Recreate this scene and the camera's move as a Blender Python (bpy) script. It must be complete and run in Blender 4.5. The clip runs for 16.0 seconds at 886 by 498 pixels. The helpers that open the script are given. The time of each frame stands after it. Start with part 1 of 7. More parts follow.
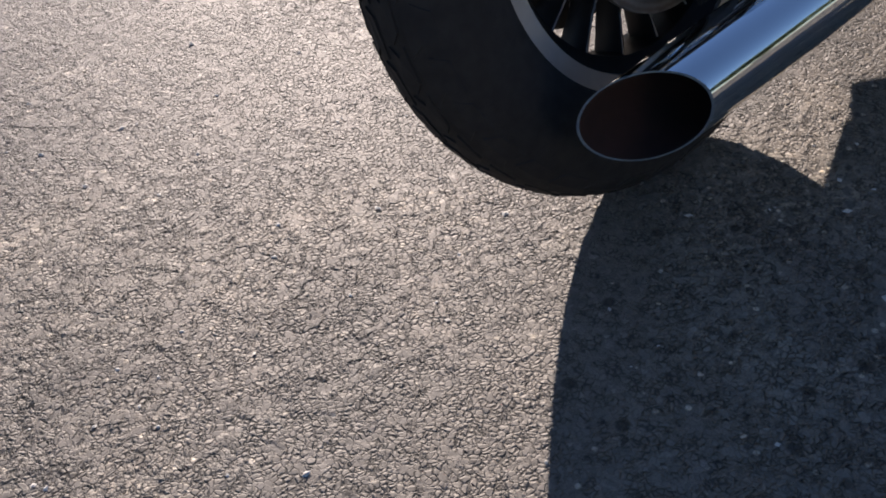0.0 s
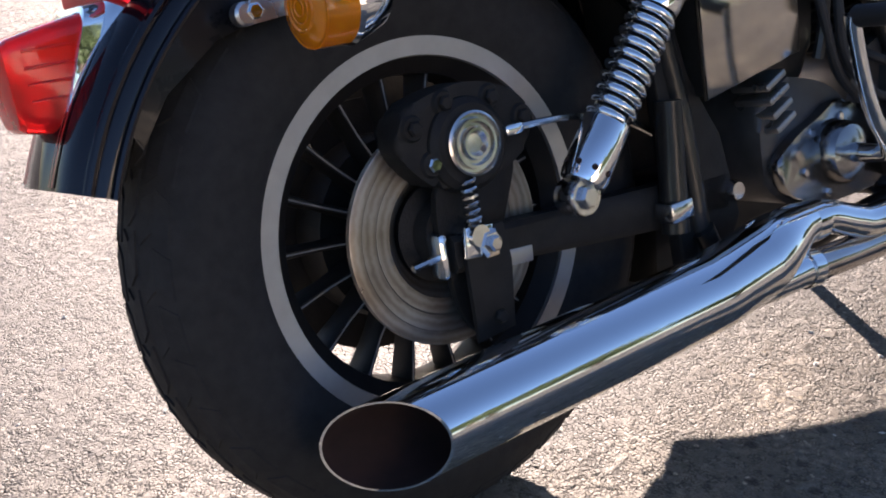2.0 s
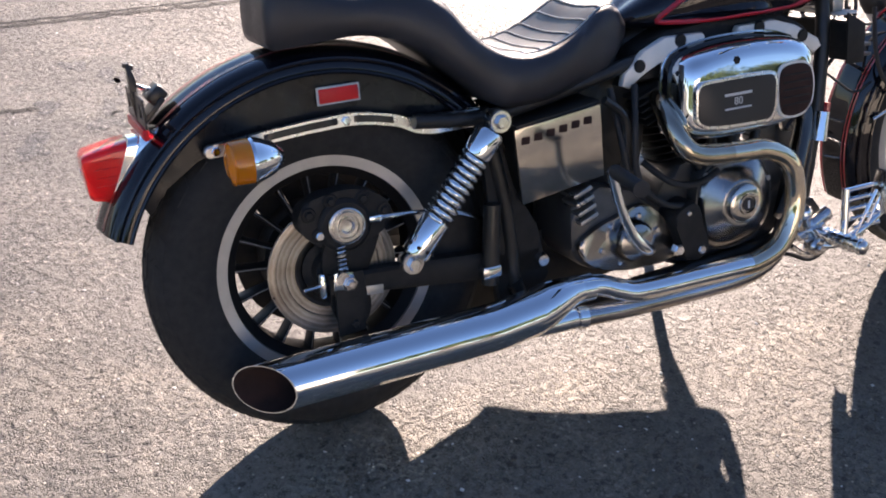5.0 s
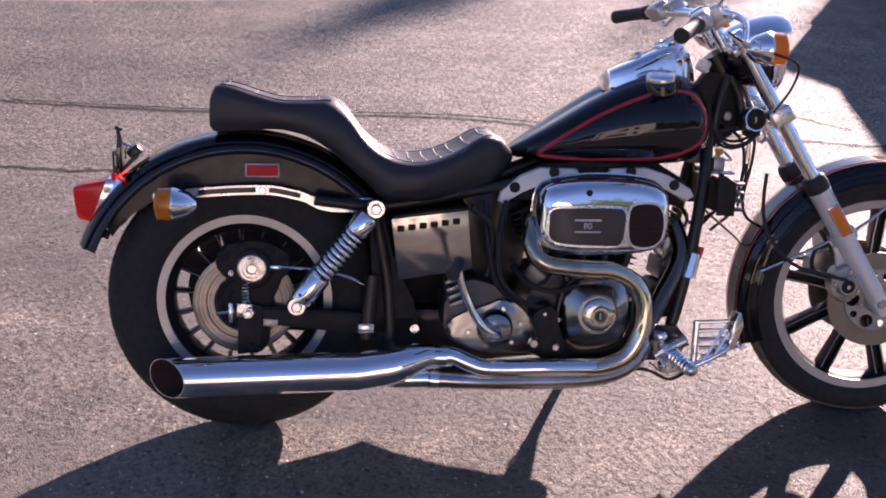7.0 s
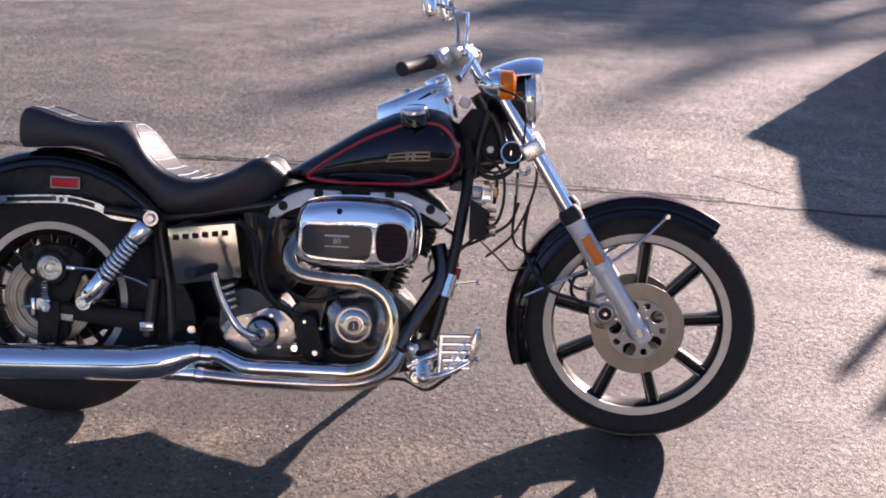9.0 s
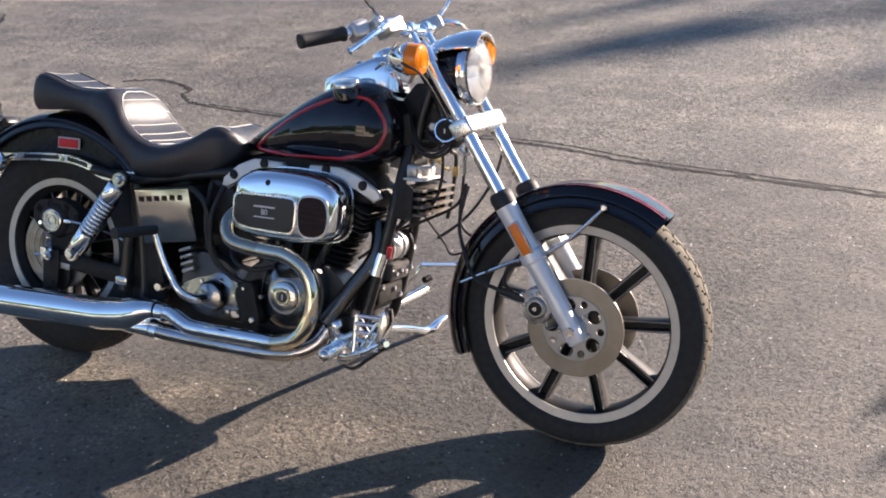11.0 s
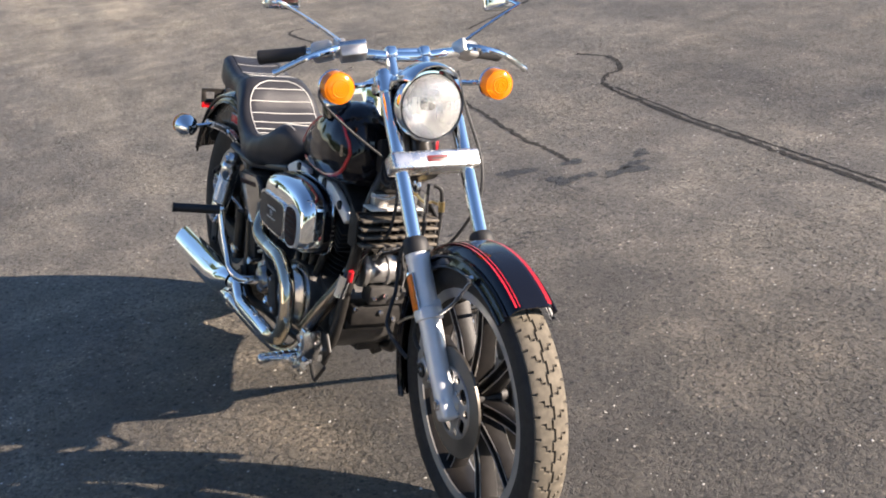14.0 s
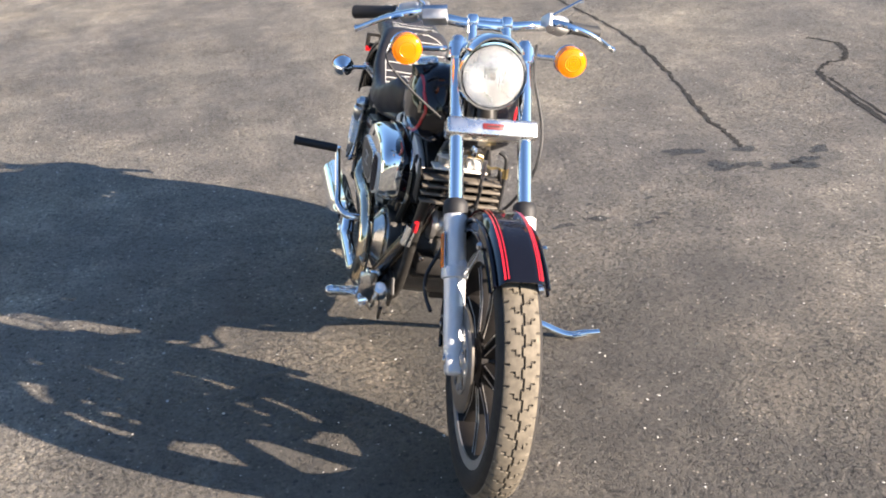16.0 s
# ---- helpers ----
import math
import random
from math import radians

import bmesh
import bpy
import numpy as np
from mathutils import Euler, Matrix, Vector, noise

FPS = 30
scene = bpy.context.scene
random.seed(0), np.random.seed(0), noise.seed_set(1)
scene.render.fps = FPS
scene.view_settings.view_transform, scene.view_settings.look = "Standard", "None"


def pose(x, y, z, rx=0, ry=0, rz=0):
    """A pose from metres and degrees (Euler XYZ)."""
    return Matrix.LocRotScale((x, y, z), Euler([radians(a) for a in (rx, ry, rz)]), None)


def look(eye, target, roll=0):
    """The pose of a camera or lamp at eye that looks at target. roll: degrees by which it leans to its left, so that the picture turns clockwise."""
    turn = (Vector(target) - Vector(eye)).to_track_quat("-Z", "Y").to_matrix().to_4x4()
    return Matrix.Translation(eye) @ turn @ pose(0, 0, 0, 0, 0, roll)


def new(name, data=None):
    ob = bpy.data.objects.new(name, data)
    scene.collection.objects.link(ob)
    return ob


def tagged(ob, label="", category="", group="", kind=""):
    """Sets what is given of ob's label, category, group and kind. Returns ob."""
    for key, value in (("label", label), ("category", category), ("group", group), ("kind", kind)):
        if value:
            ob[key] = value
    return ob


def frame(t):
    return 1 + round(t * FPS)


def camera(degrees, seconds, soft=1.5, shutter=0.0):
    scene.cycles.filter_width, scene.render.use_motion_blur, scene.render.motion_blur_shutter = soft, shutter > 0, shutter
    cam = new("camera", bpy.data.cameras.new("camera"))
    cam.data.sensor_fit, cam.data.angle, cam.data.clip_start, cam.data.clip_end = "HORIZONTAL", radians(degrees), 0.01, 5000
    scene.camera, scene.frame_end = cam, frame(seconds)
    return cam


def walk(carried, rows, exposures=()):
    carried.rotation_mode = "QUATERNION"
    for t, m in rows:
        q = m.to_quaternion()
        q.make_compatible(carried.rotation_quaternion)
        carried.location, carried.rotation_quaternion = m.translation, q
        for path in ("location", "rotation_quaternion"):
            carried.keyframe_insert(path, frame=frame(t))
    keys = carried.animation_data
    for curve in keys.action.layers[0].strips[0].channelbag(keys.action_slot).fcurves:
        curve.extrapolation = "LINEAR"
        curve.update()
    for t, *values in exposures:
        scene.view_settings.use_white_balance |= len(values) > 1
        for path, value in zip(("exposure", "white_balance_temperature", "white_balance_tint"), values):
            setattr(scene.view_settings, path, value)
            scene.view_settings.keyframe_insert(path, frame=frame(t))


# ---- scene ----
cam = camera(43.15, 16.0, soft=1.9)
PATH = [
    (0, (-0.912, -0.684, 0.850), (0.026, 0.514, -0.448), -8.0),
    (0.5, (-0.767, -0.734, 0.830), (0.072, 0.551, -0.453), -7.0),
    (1, (-0.670, -0.793, 0.830), (0.208, 0.639, -0.256), -4.3),
    (1.5, (-0.683, -0.866, 0.855), (0.389, 0.531, -0.095), 0.5),
    (2, (-0.683, -0.859, 0.845), (0.409, 0.585, -0.004), -1.1),
    (2.5, (-0.680, -0.854, 0.865), (0.359, 0.644, 0.044), -2.2),
    (3, (-0.669, -0.861, 0.882), (0.352, 0.650, 0.061), -2.6),
    (3.5, (-0.661, -1.029, 1.124), (0.174, 0.404, 0.005), -4.2),
    (4, (-0.710, -1.200, 1.391), (0.122, 0.167, 0.192), -1.1),
    (4.5, (-0.663, -1.409, 1.478), (0.118, 0.024, 0.321), 0.7),
    (6.8, (0.095, -2.330, 1.662), (0.364, -0.554, 0.783), 3.01),
    (7, (0.171, -2.394, 1.687), (0.391, -0.612, 0.805), 3.15),
    (7.5, (0.383, -2.492, 1.658), (0.565, -0.685, 0.821), 2.35),
    (8, (0.617, -2.547, 1.667), (0.796, -0.732, 0.846), 3.97),
    (8.5, (0.906, -2.689, 1.673), (1.000, -0.844, 0.905), 3.18),
    (9, (1.147, -2.744, 1.679), (1.098, -0.893, 0.924), 2.20),
    (9.5, (1.434, -2.647, 1.670), (1.241, -0.805, 0.915), 2.84),
    (10, (1.732, -2.586, 1.661), (1.448, -0.753, 0.913), 1.73),
    (10.2, (1.872, -2.572, 1.674), (1.488, -0.767, 0.905), 1.21),
    (12.3, (2.874, -1.662, 1.623), (1.644, -0.302, 0.823), -4.91),
    (12.5, (2.944, -1.544, 1.625), (1.646, -0.265, 0.801), -4.31),
    (13, (3.154, -1.317, 1.631), (1.718, -0.198, 0.803), -5.98),
    (13.5, (3.471, -1.095, 1.646), (1.890, -0.181, 0.831), -6.51),
    (14, (3.625, -0.866, 1.643), (1.955, -0.089, 0.865), -7.24),
    (14.5, (3.735, -0.607, 1.657), (2.001, 0.012, 0.877), -5.64),
    (15, (3.914, -0.360, 1.663), (2.123, 0.062, 0.878), -4.65),
    (15.5, (3.963, -0.273, 1.669), (2.146, 0.074, 0.908), -5.44),
    (16, (3.926, -0.327, 1.661), (2.118, -0.052, 0.851), -4.85),
]
EXPOSURES = [
    (0.0, 0.60, 6600, 22),
    (0.5, 0.66, 6600, 23),
    (1.0, 0.92, 6550, 23),
    (2.5, 1.60, 7050, 26),
    (4.0, 1.60, 6900, 22),
    (4.7, 1.63, 6900, 23),
    (7.0, 1.20, 6850, 44),
    (9.0, 1.25, 6850, 34),
    (10.2, 1.50, 6850, 26),
    (12.5, 1.42, 6950, 18),
    (14.0, 1.40, 6900, 18),
    (15.0, 1.62, 6850, 16),
    (16.0, 1.76, 6950, 17),
]
walk(cam, [(t, look(eye, target, roll)) for t, eye, target, roll in PATH], EXPOSURES)

# ---- world and sun ----
SUN_AZ, SUN_EL = radians(55.4), radians(17.8)
SUN_DIR = Vector((math.cos(SUN_AZ) * math.cos(SUN_EL), math.sin(SUN_AZ) * math.cos(SUN_EL), math.sin(SUN_EL)))
world = bpy.data.worlds.new("sky")
scene.world = world
world.use_nodes = True
wn = world.node_tree
wn.nodes.clear()
sky = wn.nodes.new("ShaderNodeTexSky")
sky.sky_type, sky.sun_disc = "NISHITA", False
sky.dust_density, sky.ozone_density = 0.1, 4.2
sky.sun_elevation, sky.sun_rotation = SUN_EL, math.pi / 2 - SUN_AZ
bg = wn.nodes.new("ShaderNodeBackground")
bg.inputs["Strength"].default_value = 0.078
wo = wn.nodes.new("ShaderNodeOutputWorld")
wn.links.new(sky.outputs[0], bg.inputs[0])
wn.links.new(bg.outputs[0], wo.inputs[0])
sun_data = bpy.data.lights.new("sun", "SUN")
sun_data.energy, sun_data.angle, sun_data.color = 5.6, radians(0.55), (1.0, 0.91, 0.775)
sun = new("sun", sun_data)
sun.matrix_world = look(SUN_DIR * 30, (0, 0, 0))
scene.view_settings.exposure = 0.9


# ---- materials ----
def mat(name, base, rough=0.5, metal=0.0, coat=0.0, spec=0.5, noise_scale=0.0, noise_amt=0.0, bump=0.0, bump_scale=200.0, rough_var=0.0, dirt=None):
    m = bpy.data.materials.new(name)
    m.use_nodes = True
    nt = m.node_tree
    b = nt.nodes["Principled BSDF"]
    b.inputs["Base Color"].default_value = (*base, 1)
    b.inputs["Roughness"].default_value = rough
    b.inputs["Metallic"].default_value = metal
    b.inputs["Coat Weight"].default_value = coat
    b.inputs["Coat Roughness"].default_value = 0.04
    b.inputs["Specular IOR Level"].default_value = spec
    tc = nt.nodes.new("ShaderNodeTexCoord")
    if noise_amt or rough_var:
        n = nt.nodes.new("ShaderNodeTexNoise")
        n.inputs["Scale"].default_value, n.inputs["Detail"].default_value = noise_scale or 30.0, 8.0
        nt.links.new(tc.outputs["Object"], n.inputs["Vector"])
    if noise_amt:
        mx = nt.nodes.new("ShaderNodeMix")
        mx.data_type = "RGBA"
        mx.inputs["A"].default_value = (*[c * (1 - noise_amt) for c in base], 1)
        mx.inputs["B"].default_value = (*[min(1, c * (1 + noise_amt)) for c in (dirt or base)], 1)
        nt.links.new(n.outputs["Fac"], mx.inputs["Factor"])
        nt.links.new(mx.outputs["Result"], b.inputs["Base Color"])
    if rough_var:
        mr = nt.nodes.new("ShaderNodeMapRange")
        mr.inputs["From Min"].default_value, mr.inputs["From Max"].default_value = 0.3, 0.7
        mr.inputs["To Min"].default_value, mr.inputs["To Max"].default_value = max(0.01, rough - rough_var), rough + rough_var
        nt.links.new(n.outputs["Fac"], mr.inputs["Value"])
        nt.links.new(mr.outputs["Result"], b.inputs["Roughness"])
    if bump:
        n2 = nt.nodes.new("ShaderNodeTexNoise")
        n2.inputs["Scale"].default_value, n2.inputs["Detail"].default_value = bump_scale, 4.0
        bp = nt.nodes.new("ShaderNodeBump")
        bp.inputs["Strength"].default_value, bp.inputs["Distance"].default_value = bump, 0.002
        nt.links.new(tc.outputs["Object"], n2.inputs["Vector"])
        nt.links.new(n2.outputs["Fac"], bp.inputs["Height"])
        nt.links.new(bp.outputs["Normal"], b.inputs["Normal"])
    return m


CHROME = mat("chrome", (0.915, 0.955, 0.970), 0.04, 1.0, noise_scale=18, rough_var=0.025)
CHROME_WORN = mat("worn_chrome", (0.66, 0.65, 0.64), 0.17, 1.0, noise_scale=40, noise_amt=0.2, rough_var=0.08)
PIPE_BLUED = mat("heat_tinted_chrome", (0.62, 0.52, 0.36), 0.14, 1.0, noise_scale=9, noise_amt=0.35, dirt=(0.5, 0.52, 0.6), rough_var=0.05)
# heat-tinted chrome with the upper pipe's shade put into its colour
PIPE_DARK = mat("shade_darkened_chrome", (0.42, 0.38, 0.33), 0.16, 1.0, noise_scale=9, noise_amt=0.4, dirt=(0.55, 0.48, 0.36), rough_var=0.06)
PIPE_SMOKE = mat("sooty_chrome", (0.16, 0.145, 0.13), 0.24, 1.0, noise_scale=9, noise_amt=0.4, rough_var=0.06)
ALU = mat("cast_aluminium", (0.58, 0.57, 0.55), 0.38, 0.9, noise_scale=35, noise_amt=0.25, bump=0.25, bump_scale=500, rough_var=0.1)
ALU_MID = mat("dull_aluminium", (0.40, 0.39, 0.375), 0.34, 0.85, noise_scale=30, noise_amt=0.35, bump=0.2, bump_scale=400, rough_var=0.1)
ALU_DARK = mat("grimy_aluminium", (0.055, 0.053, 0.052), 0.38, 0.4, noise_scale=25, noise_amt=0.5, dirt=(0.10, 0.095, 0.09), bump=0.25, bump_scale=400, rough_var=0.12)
ALU_WHITE = mat("rocker_aluminium", (0.80, 0.77, 0.71), 0.42, 0.2, noise_scale=30, noise_amt=0.18, bump=0.2, bump_scale=500)
FORK_ALU = mat("fork_aluminium", (0.78, 0.78, 0.785), 0.40, 0.35, noise_scale=25, noise_amt=0.10, rough_var=0.07)
STEEL = mat("brake_steel", (0.27, 0.245, 0.215), 0.38, 0.9, noise_scale=22, noise_amt=0.35, rough_var=0.1)
SATIN = mat("satin_plate", (0.84, 0.83, 0.81), 0.27, 1.0, noise_scale=25, noise_amt=0.08, rough_var=0.06)
RUST = mat("worn_disc_steel", (0.30, 0.275, 0.25), 0.38, 0.85, noise_scale=14, rough_var=0.12)


def streak_rings(m, light, dark):
    """Concentric streaks and brown patches round the y axis."""
    nt = m.node_tree
    tc = nt.nodes.new("ShaderNodeTexCoord")
    wv = nt.nodes.new("ShaderNodeTexWave")
    wv.wave_type, wv.rings_direction = "RINGS", "Y"
    for key, v in (("Scale", 34.0), ("Distortion", 2.2), ("Detail", 6.0), ("Detail Scale", 3.0)):
        wv.inputs[key].default_value = v
    ns = nt.nodes.new("ShaderNodeTexNoise")
    ns.inputs["Scale"].default_value, ns.inputs["Detail"].default_value = 16.0, 6.0
    add = nt.nodes.new("ShaderNodeMath")
    add.operation = "MULTIPLY_ADD"
    add.inputs[1].default_value = 0.30
    rp = nt.nodes.new("ShaderNodeValToRGB")
    rp.color_ramp.elements[0].position, rp.color_ramp.elements[0].color = 0.38, (*dark, 1)
    rp.color_ramp.elements[1].position, rp.color_ramp.elements[1].color = 0.85, (*light, 1)
    for n in (wv, ns):
        nt.links.new(tc.outputs["Object"], n.inputs["Vector"])
    nt.links.new(wv.outputs["Fac"], add.inputs[0])
    nt.links.new(ns.outputs["Fac"], add.inputs[2])
    nt.links.new(add.outputs[0], rp.inputs["Fac"])
    nt.links.new(rp.outputs["Color"], nt.nodes["Principled BSDF"].inputs["Base Color"])


streak_rings(RUST, (0.40, 0.37, 0.325), (0.21, 0.175, 0.145))
BLACK = mat("black_paint", (0.005, 0.005, 0.008), 0.35, 0.0, coat=1.0, spec=0.02, noise_scale=60, rough_var=0.06)
FLANK = mat("dusty_black_paint", (0.011, 0.011, 0.012), 0.30, 0.0, coat=0.12, spec=0.25, noise_scale=30, rough_var=0.08)
BLACK_FRAME = mat("black_frame_enamel", (0.013, 0.013, 0.0145), 0.35, 0.0, coat=0.25, spec=0.3, noise_scale=50, noise_amt=0.4, dirt=(0.025, 0.023, 0.02))
BLACK_ROUGH = mat("black_grimy_iron", (0.015, 0.0145, 0.015), 0.52, 0.0, spec=0.22, noise_scale=40, noise_amt=0.5, dirt=(0.024, 0.022, 0.020), bump=0.3, bump_scale=300)
WHEEL_BLACK = mat("black_cast_wheel", (0.011, 0.0105, 0.0108), 0.46, 0.0, spec=0.25, noise_scale=35, noise_amt=0.4, dirt=(0.018, 0.016, 0.015), bump=0.15, bump_scale=400)
RIM_GREY = mat("machined_rim_edge", (0.50, 0.49, 0.47), 0.42, 0.75, noise_scale=50, noise_amt=0.15)
RUBBER = mat("tyre_rubber", (0.023, 0.0225, 0.0235), 0.70, 0.0, spec=0.25, noise_scale=60, noise_amt=0.4, dirt=(0.034, 0.032, 0.030), bump=0.25, bump_scale=300)
RUBBER_SOFT = mat("black_rubber", (0.015, 0.015, 0.016), 0.6, 0.0, bump=0.2, bump_scale=300)
VINYL = mat("black_vinyl", (0.028, 0.0275, 0.031), 0.40, 0.0, spec=0.48, noise_scale=25, rough_var=0.07, bump=0.25, bump_scale=700)
PIPING = mat("white_piping", (0.58, 0.57, 0.54), 0.5)
RED_STRIPE = mat("red_pinstripe", (0.48, 0.012, 0.02), 0.3, coat=0.8)
RED_REFLECTOR = mat("red_reflector", (0.72, 0.012, 0.016), 0.35, coat=0.15, spec=0.3, bump=0.3, bump_scale=900)
AMBER_REFLECTOR = mat("amber_reflector", (0.90, 0.20, 0.008), 0.3, coat=0.2, bump=0.3, bump_scale=900)
DARK_HOLE = mat("dark_cavity", (0.008, 0.006, 0.005), 0.9, noise_scale=30, noise_amt=0.5, dirt=(0.04, 0.015, 0.01))
PLATE_ALU = mat("polished_cover", (0.58, 0.56, 0.52), 0.13, 1.0, noise_scale=6, noise_amt=0.12, rough_var=0.05)
BADGE_BLACK = mat("black_badge_plate", (0.025, 0.025, 0.027), 0.35)
BADGE_RED = mat("dark_red_badge", (0.16, 0.02, 0.022), 0.4)
TREAD = mat("dusty_tread_rubber", (0.080, 0.071, 0.058), 0.85, spec=0.2, noise_scale=50, noise_amt=0.4, dirt=(0.17, 0.148, 0.115), bump=0.3, bump_scale=300)
CAR_DARK = mat("dark_sight_glass", (0.03, 0.033, 0.036), 0.08, coat=0.6)
LETTER = mat("pale_lettering", (0.6, 0.6, 0.58), 0.5)


def lens_mat(name, color, rough=0.12, trans=0.75):
    m = mat(name, color, rough)
    b = m.node_tree.nodes["Principled BSDF"]
    b.inputs["Transmission Weight"].default_value = trans
    b.inputs["IOR"].default_value = 1.49
    b.inputs["Coat Weight"].default_value = 0.3
    return m


AMBER = lens_mat("amber_lens", (1.0, 0.30, 0.006), 0.10, 0.38)
REDLENS = lens_mat("red_lens", (1.0, 0.020, 0.018), 0.10, 0.45)
REDLENS.node_tree.nodes["Principled BSDF"].inputs["Coat Weight"].default_value = 0.35
REDLENS.node_tree.nodes["Principled BSDF"].inputs["Specular IOR Level"].default_value = 0.3
GLASS = lens_mat("fluted_glass", (0.95, 0.97, 0.98), 0.05, 0.95)


def flute(m, scale, strength):
    """Upright flutes pressed into a lamp glass, across its y axis."""
    nt = m.node_tree
    tc = nt.nodes.new("ShaderNodeTexCoord")
    wv = nt.nodes.new("ShaderNodeTexWave")
    wv.bands_direction = "Y"
    wv.inputs["Scale"].default_value, wv.inputs["Distortion"].default_value = scale, 0.6
    bp = nt.nodes.new("ShaderNodeBump")
    bp.inputs["Strength"].default_value, bp.inputs["Distance"].default_value = strength, 0.002
    nt.links.new(tc.outputs["Object"], wv.inputs["Vector"])
    nt.links.new(wv.outputs["Fac"], bp.inputs["Height"])
    nt.links.new(bp.outputs["Normal"], nt.nodes["Principled BSDF"].inputs["Normal"])


flute(GLASS, 34.0, 0.14)


# ---- mesh helpers ----
def part(name, bm, material, parent=None, label="", basis=None, smooth=35.0):
    me = bpy.data.meshes.new(name)
    bmesh.ops.recalc_face_normals(bm, faces=bm.faces[:])
    bm.to_mesh(me)
    bm.free()
    if smooth:
        me.polygons.foreach_set("use_smooth", [True] * len(me.polygons))
        me.set_sharp_from_angle(angle=radians(smooth))
    for m_ in (material if isinstance(material, (list, tuple)) else [material]):
        me.materials.append(m_)
    ob = new(name, me)
    ob.parent = parent
    if basis is not None:
        ob.matrix_basis = basis
    return tagged(ob, label)


def curve_pts(pts, n=8, closed=False):
    """Catmull-Rom through the points, n steps a span."""
    p = [Vector(q) for q in pts]
    k = len(p)
    out = []
    for i in range(k if closed else k - 1):
        if closed:
            a, b, c, d = p[i - 1], p[i], p[(i + 1) % k], p[(i + 2) % k]
        else:
            a, b, c, d = p[max(i - 1, 0)], p[i], p[i + 1], p[min(i + 2, k - 1)]
        for j in range(n):
            t = j / n
            out.append(0.5 * ((2 * b) + (c - a) * t + (2 * a - 5 * b + 4 * c - d) * t * t + (3 * b - a - 3 * c + d) * t ** 3))
    if not closed:
        out.append(p[-1])
    return out


def add_tube(bm, pts, r, sides=12, n=6, smooth_path=True, cap=True, closed=False, mat_i=0):
    """A tube swept along the points; r a number or a list over the given points."""
    path = curve_pts(pts, n, closed) if smooth_path and len(pts) > 2 else [Vector(q) for q in pts]
    m = len(path)
    if isinstance(r, (list, tuple)):
        rr = [float(np.interp(i / (m - 1) * (len(r) - 1), range(len(r)), r)) for i in range(m)]
    else:
        rr = [r] * m
    tang = []
    for i in range(m):
        if closed:
            t = path[(i + 1) % m] - path[i - 1]
        else:
            t = path[min(i + 1, m - 1)] - path[max(i - 1, 0)]
        tang.append(t.normalized())
    ref = Vector((0, 0, 1)) if abs(tang[0].z) < 0.9 else Vector((0, 1, 0))
    u = (ref - tang[0] * ref.dot(tang[0])).normalized()
    rings = []
    for i in range(m):
        u = (u - tang[i] * u.dot(tang[i])).normalized()
        v = tang[i].cross(u)
        rings.append([bm.verts.new(path[i] + (u * math.cos(2 * math.pi * k / sides) + v * math.sin(2 * math.pi * k / sides)) * rr[i]) for k in range(sides)])
    for i in range(m if closed else m - 1):
        a, b = rings[i], rings[(i + 1) % m]
        for k in range(sides):
            f = bm.faces.new((a[k], a[(k + 1) % sides], b[(k + 1) % sides], b[k]))
            f.material_index = mat_i
    if cap and not closed:
        bm.faces.new(rings[0][::-1])
        bm.faces.new(rings[-1])
    return bm


def tube(pts, r, **kw):
    return add_tube(bmesh.new(), pts, r, **kw)


def add_lathe(bm, profile, segs=48, m=None, closed=False):
    """Turn (radius, along) pairs round the y axis; m places the result."""
    m = m or Matrix()
    rings = []
    for rad, al in profile:
        if rad < 1e-6:
            rings.append([bm.verts.new(m @ Vector((0, al, 0)))])
        else:
            rings.append([bm.verts.new(m @ Vector((rad * math.cos(2 * math.pi * k / segs), al, rad * math.sin(2 * math.pi * k / segs)))) for k in range(segs)])
    pairs = list(zip(rings, rings[1:])) + ([(rings[-1], rings[0])] if closed else [])
    for a, b in pairs:
        for k in range(segs):
            q = (k + 1) % segs
            if len(a) == 1 and len(b) == 1:
                continue
            if len(a) == 1:
                bm.faces.new((a[0], b[k], b[q]))
            elif len(b) == 1:
                bm.faces.new((a[k], a[q], b[0]))
            else:
                bm.faces.new((a[k], a[q], b[q], b[k]))
    return bm


def lathe(profile, segs=48, m=None, closed=False):
    return add_lathe(bmesh.new(), profile, segs, m, closed)


def aim(p, d):
    """A place at p whose y axis points along d."""
    d = Vector(d).normalized()
    return Matrix.Translation(p) @ d.to_track_quat("Y", "Z").to_matrix().to_4x4()


def add_box(bm, c, size, bevel=0.0, rot=None, segs=2):
    r = bmesh.ops.create_cube(bm, size=1.0, matrix=Matrix.Translation(c) @ (rot or Matrix()) @ Matrix.Diagonal((*size, 1)))
    if bevel:
        es = list({e for v in r["verts"] for e in v.link_edges})
        bmesh.ops.bevel(bm, geom=es, offset=bevel, segments=segs, profile=0.5, affect="EDGES")
    return bm


def box(c, size, bevel=0.0, rot=None, segs=2):
    return add_box(bmesh.new(), c, size, bevel, rot, segs)


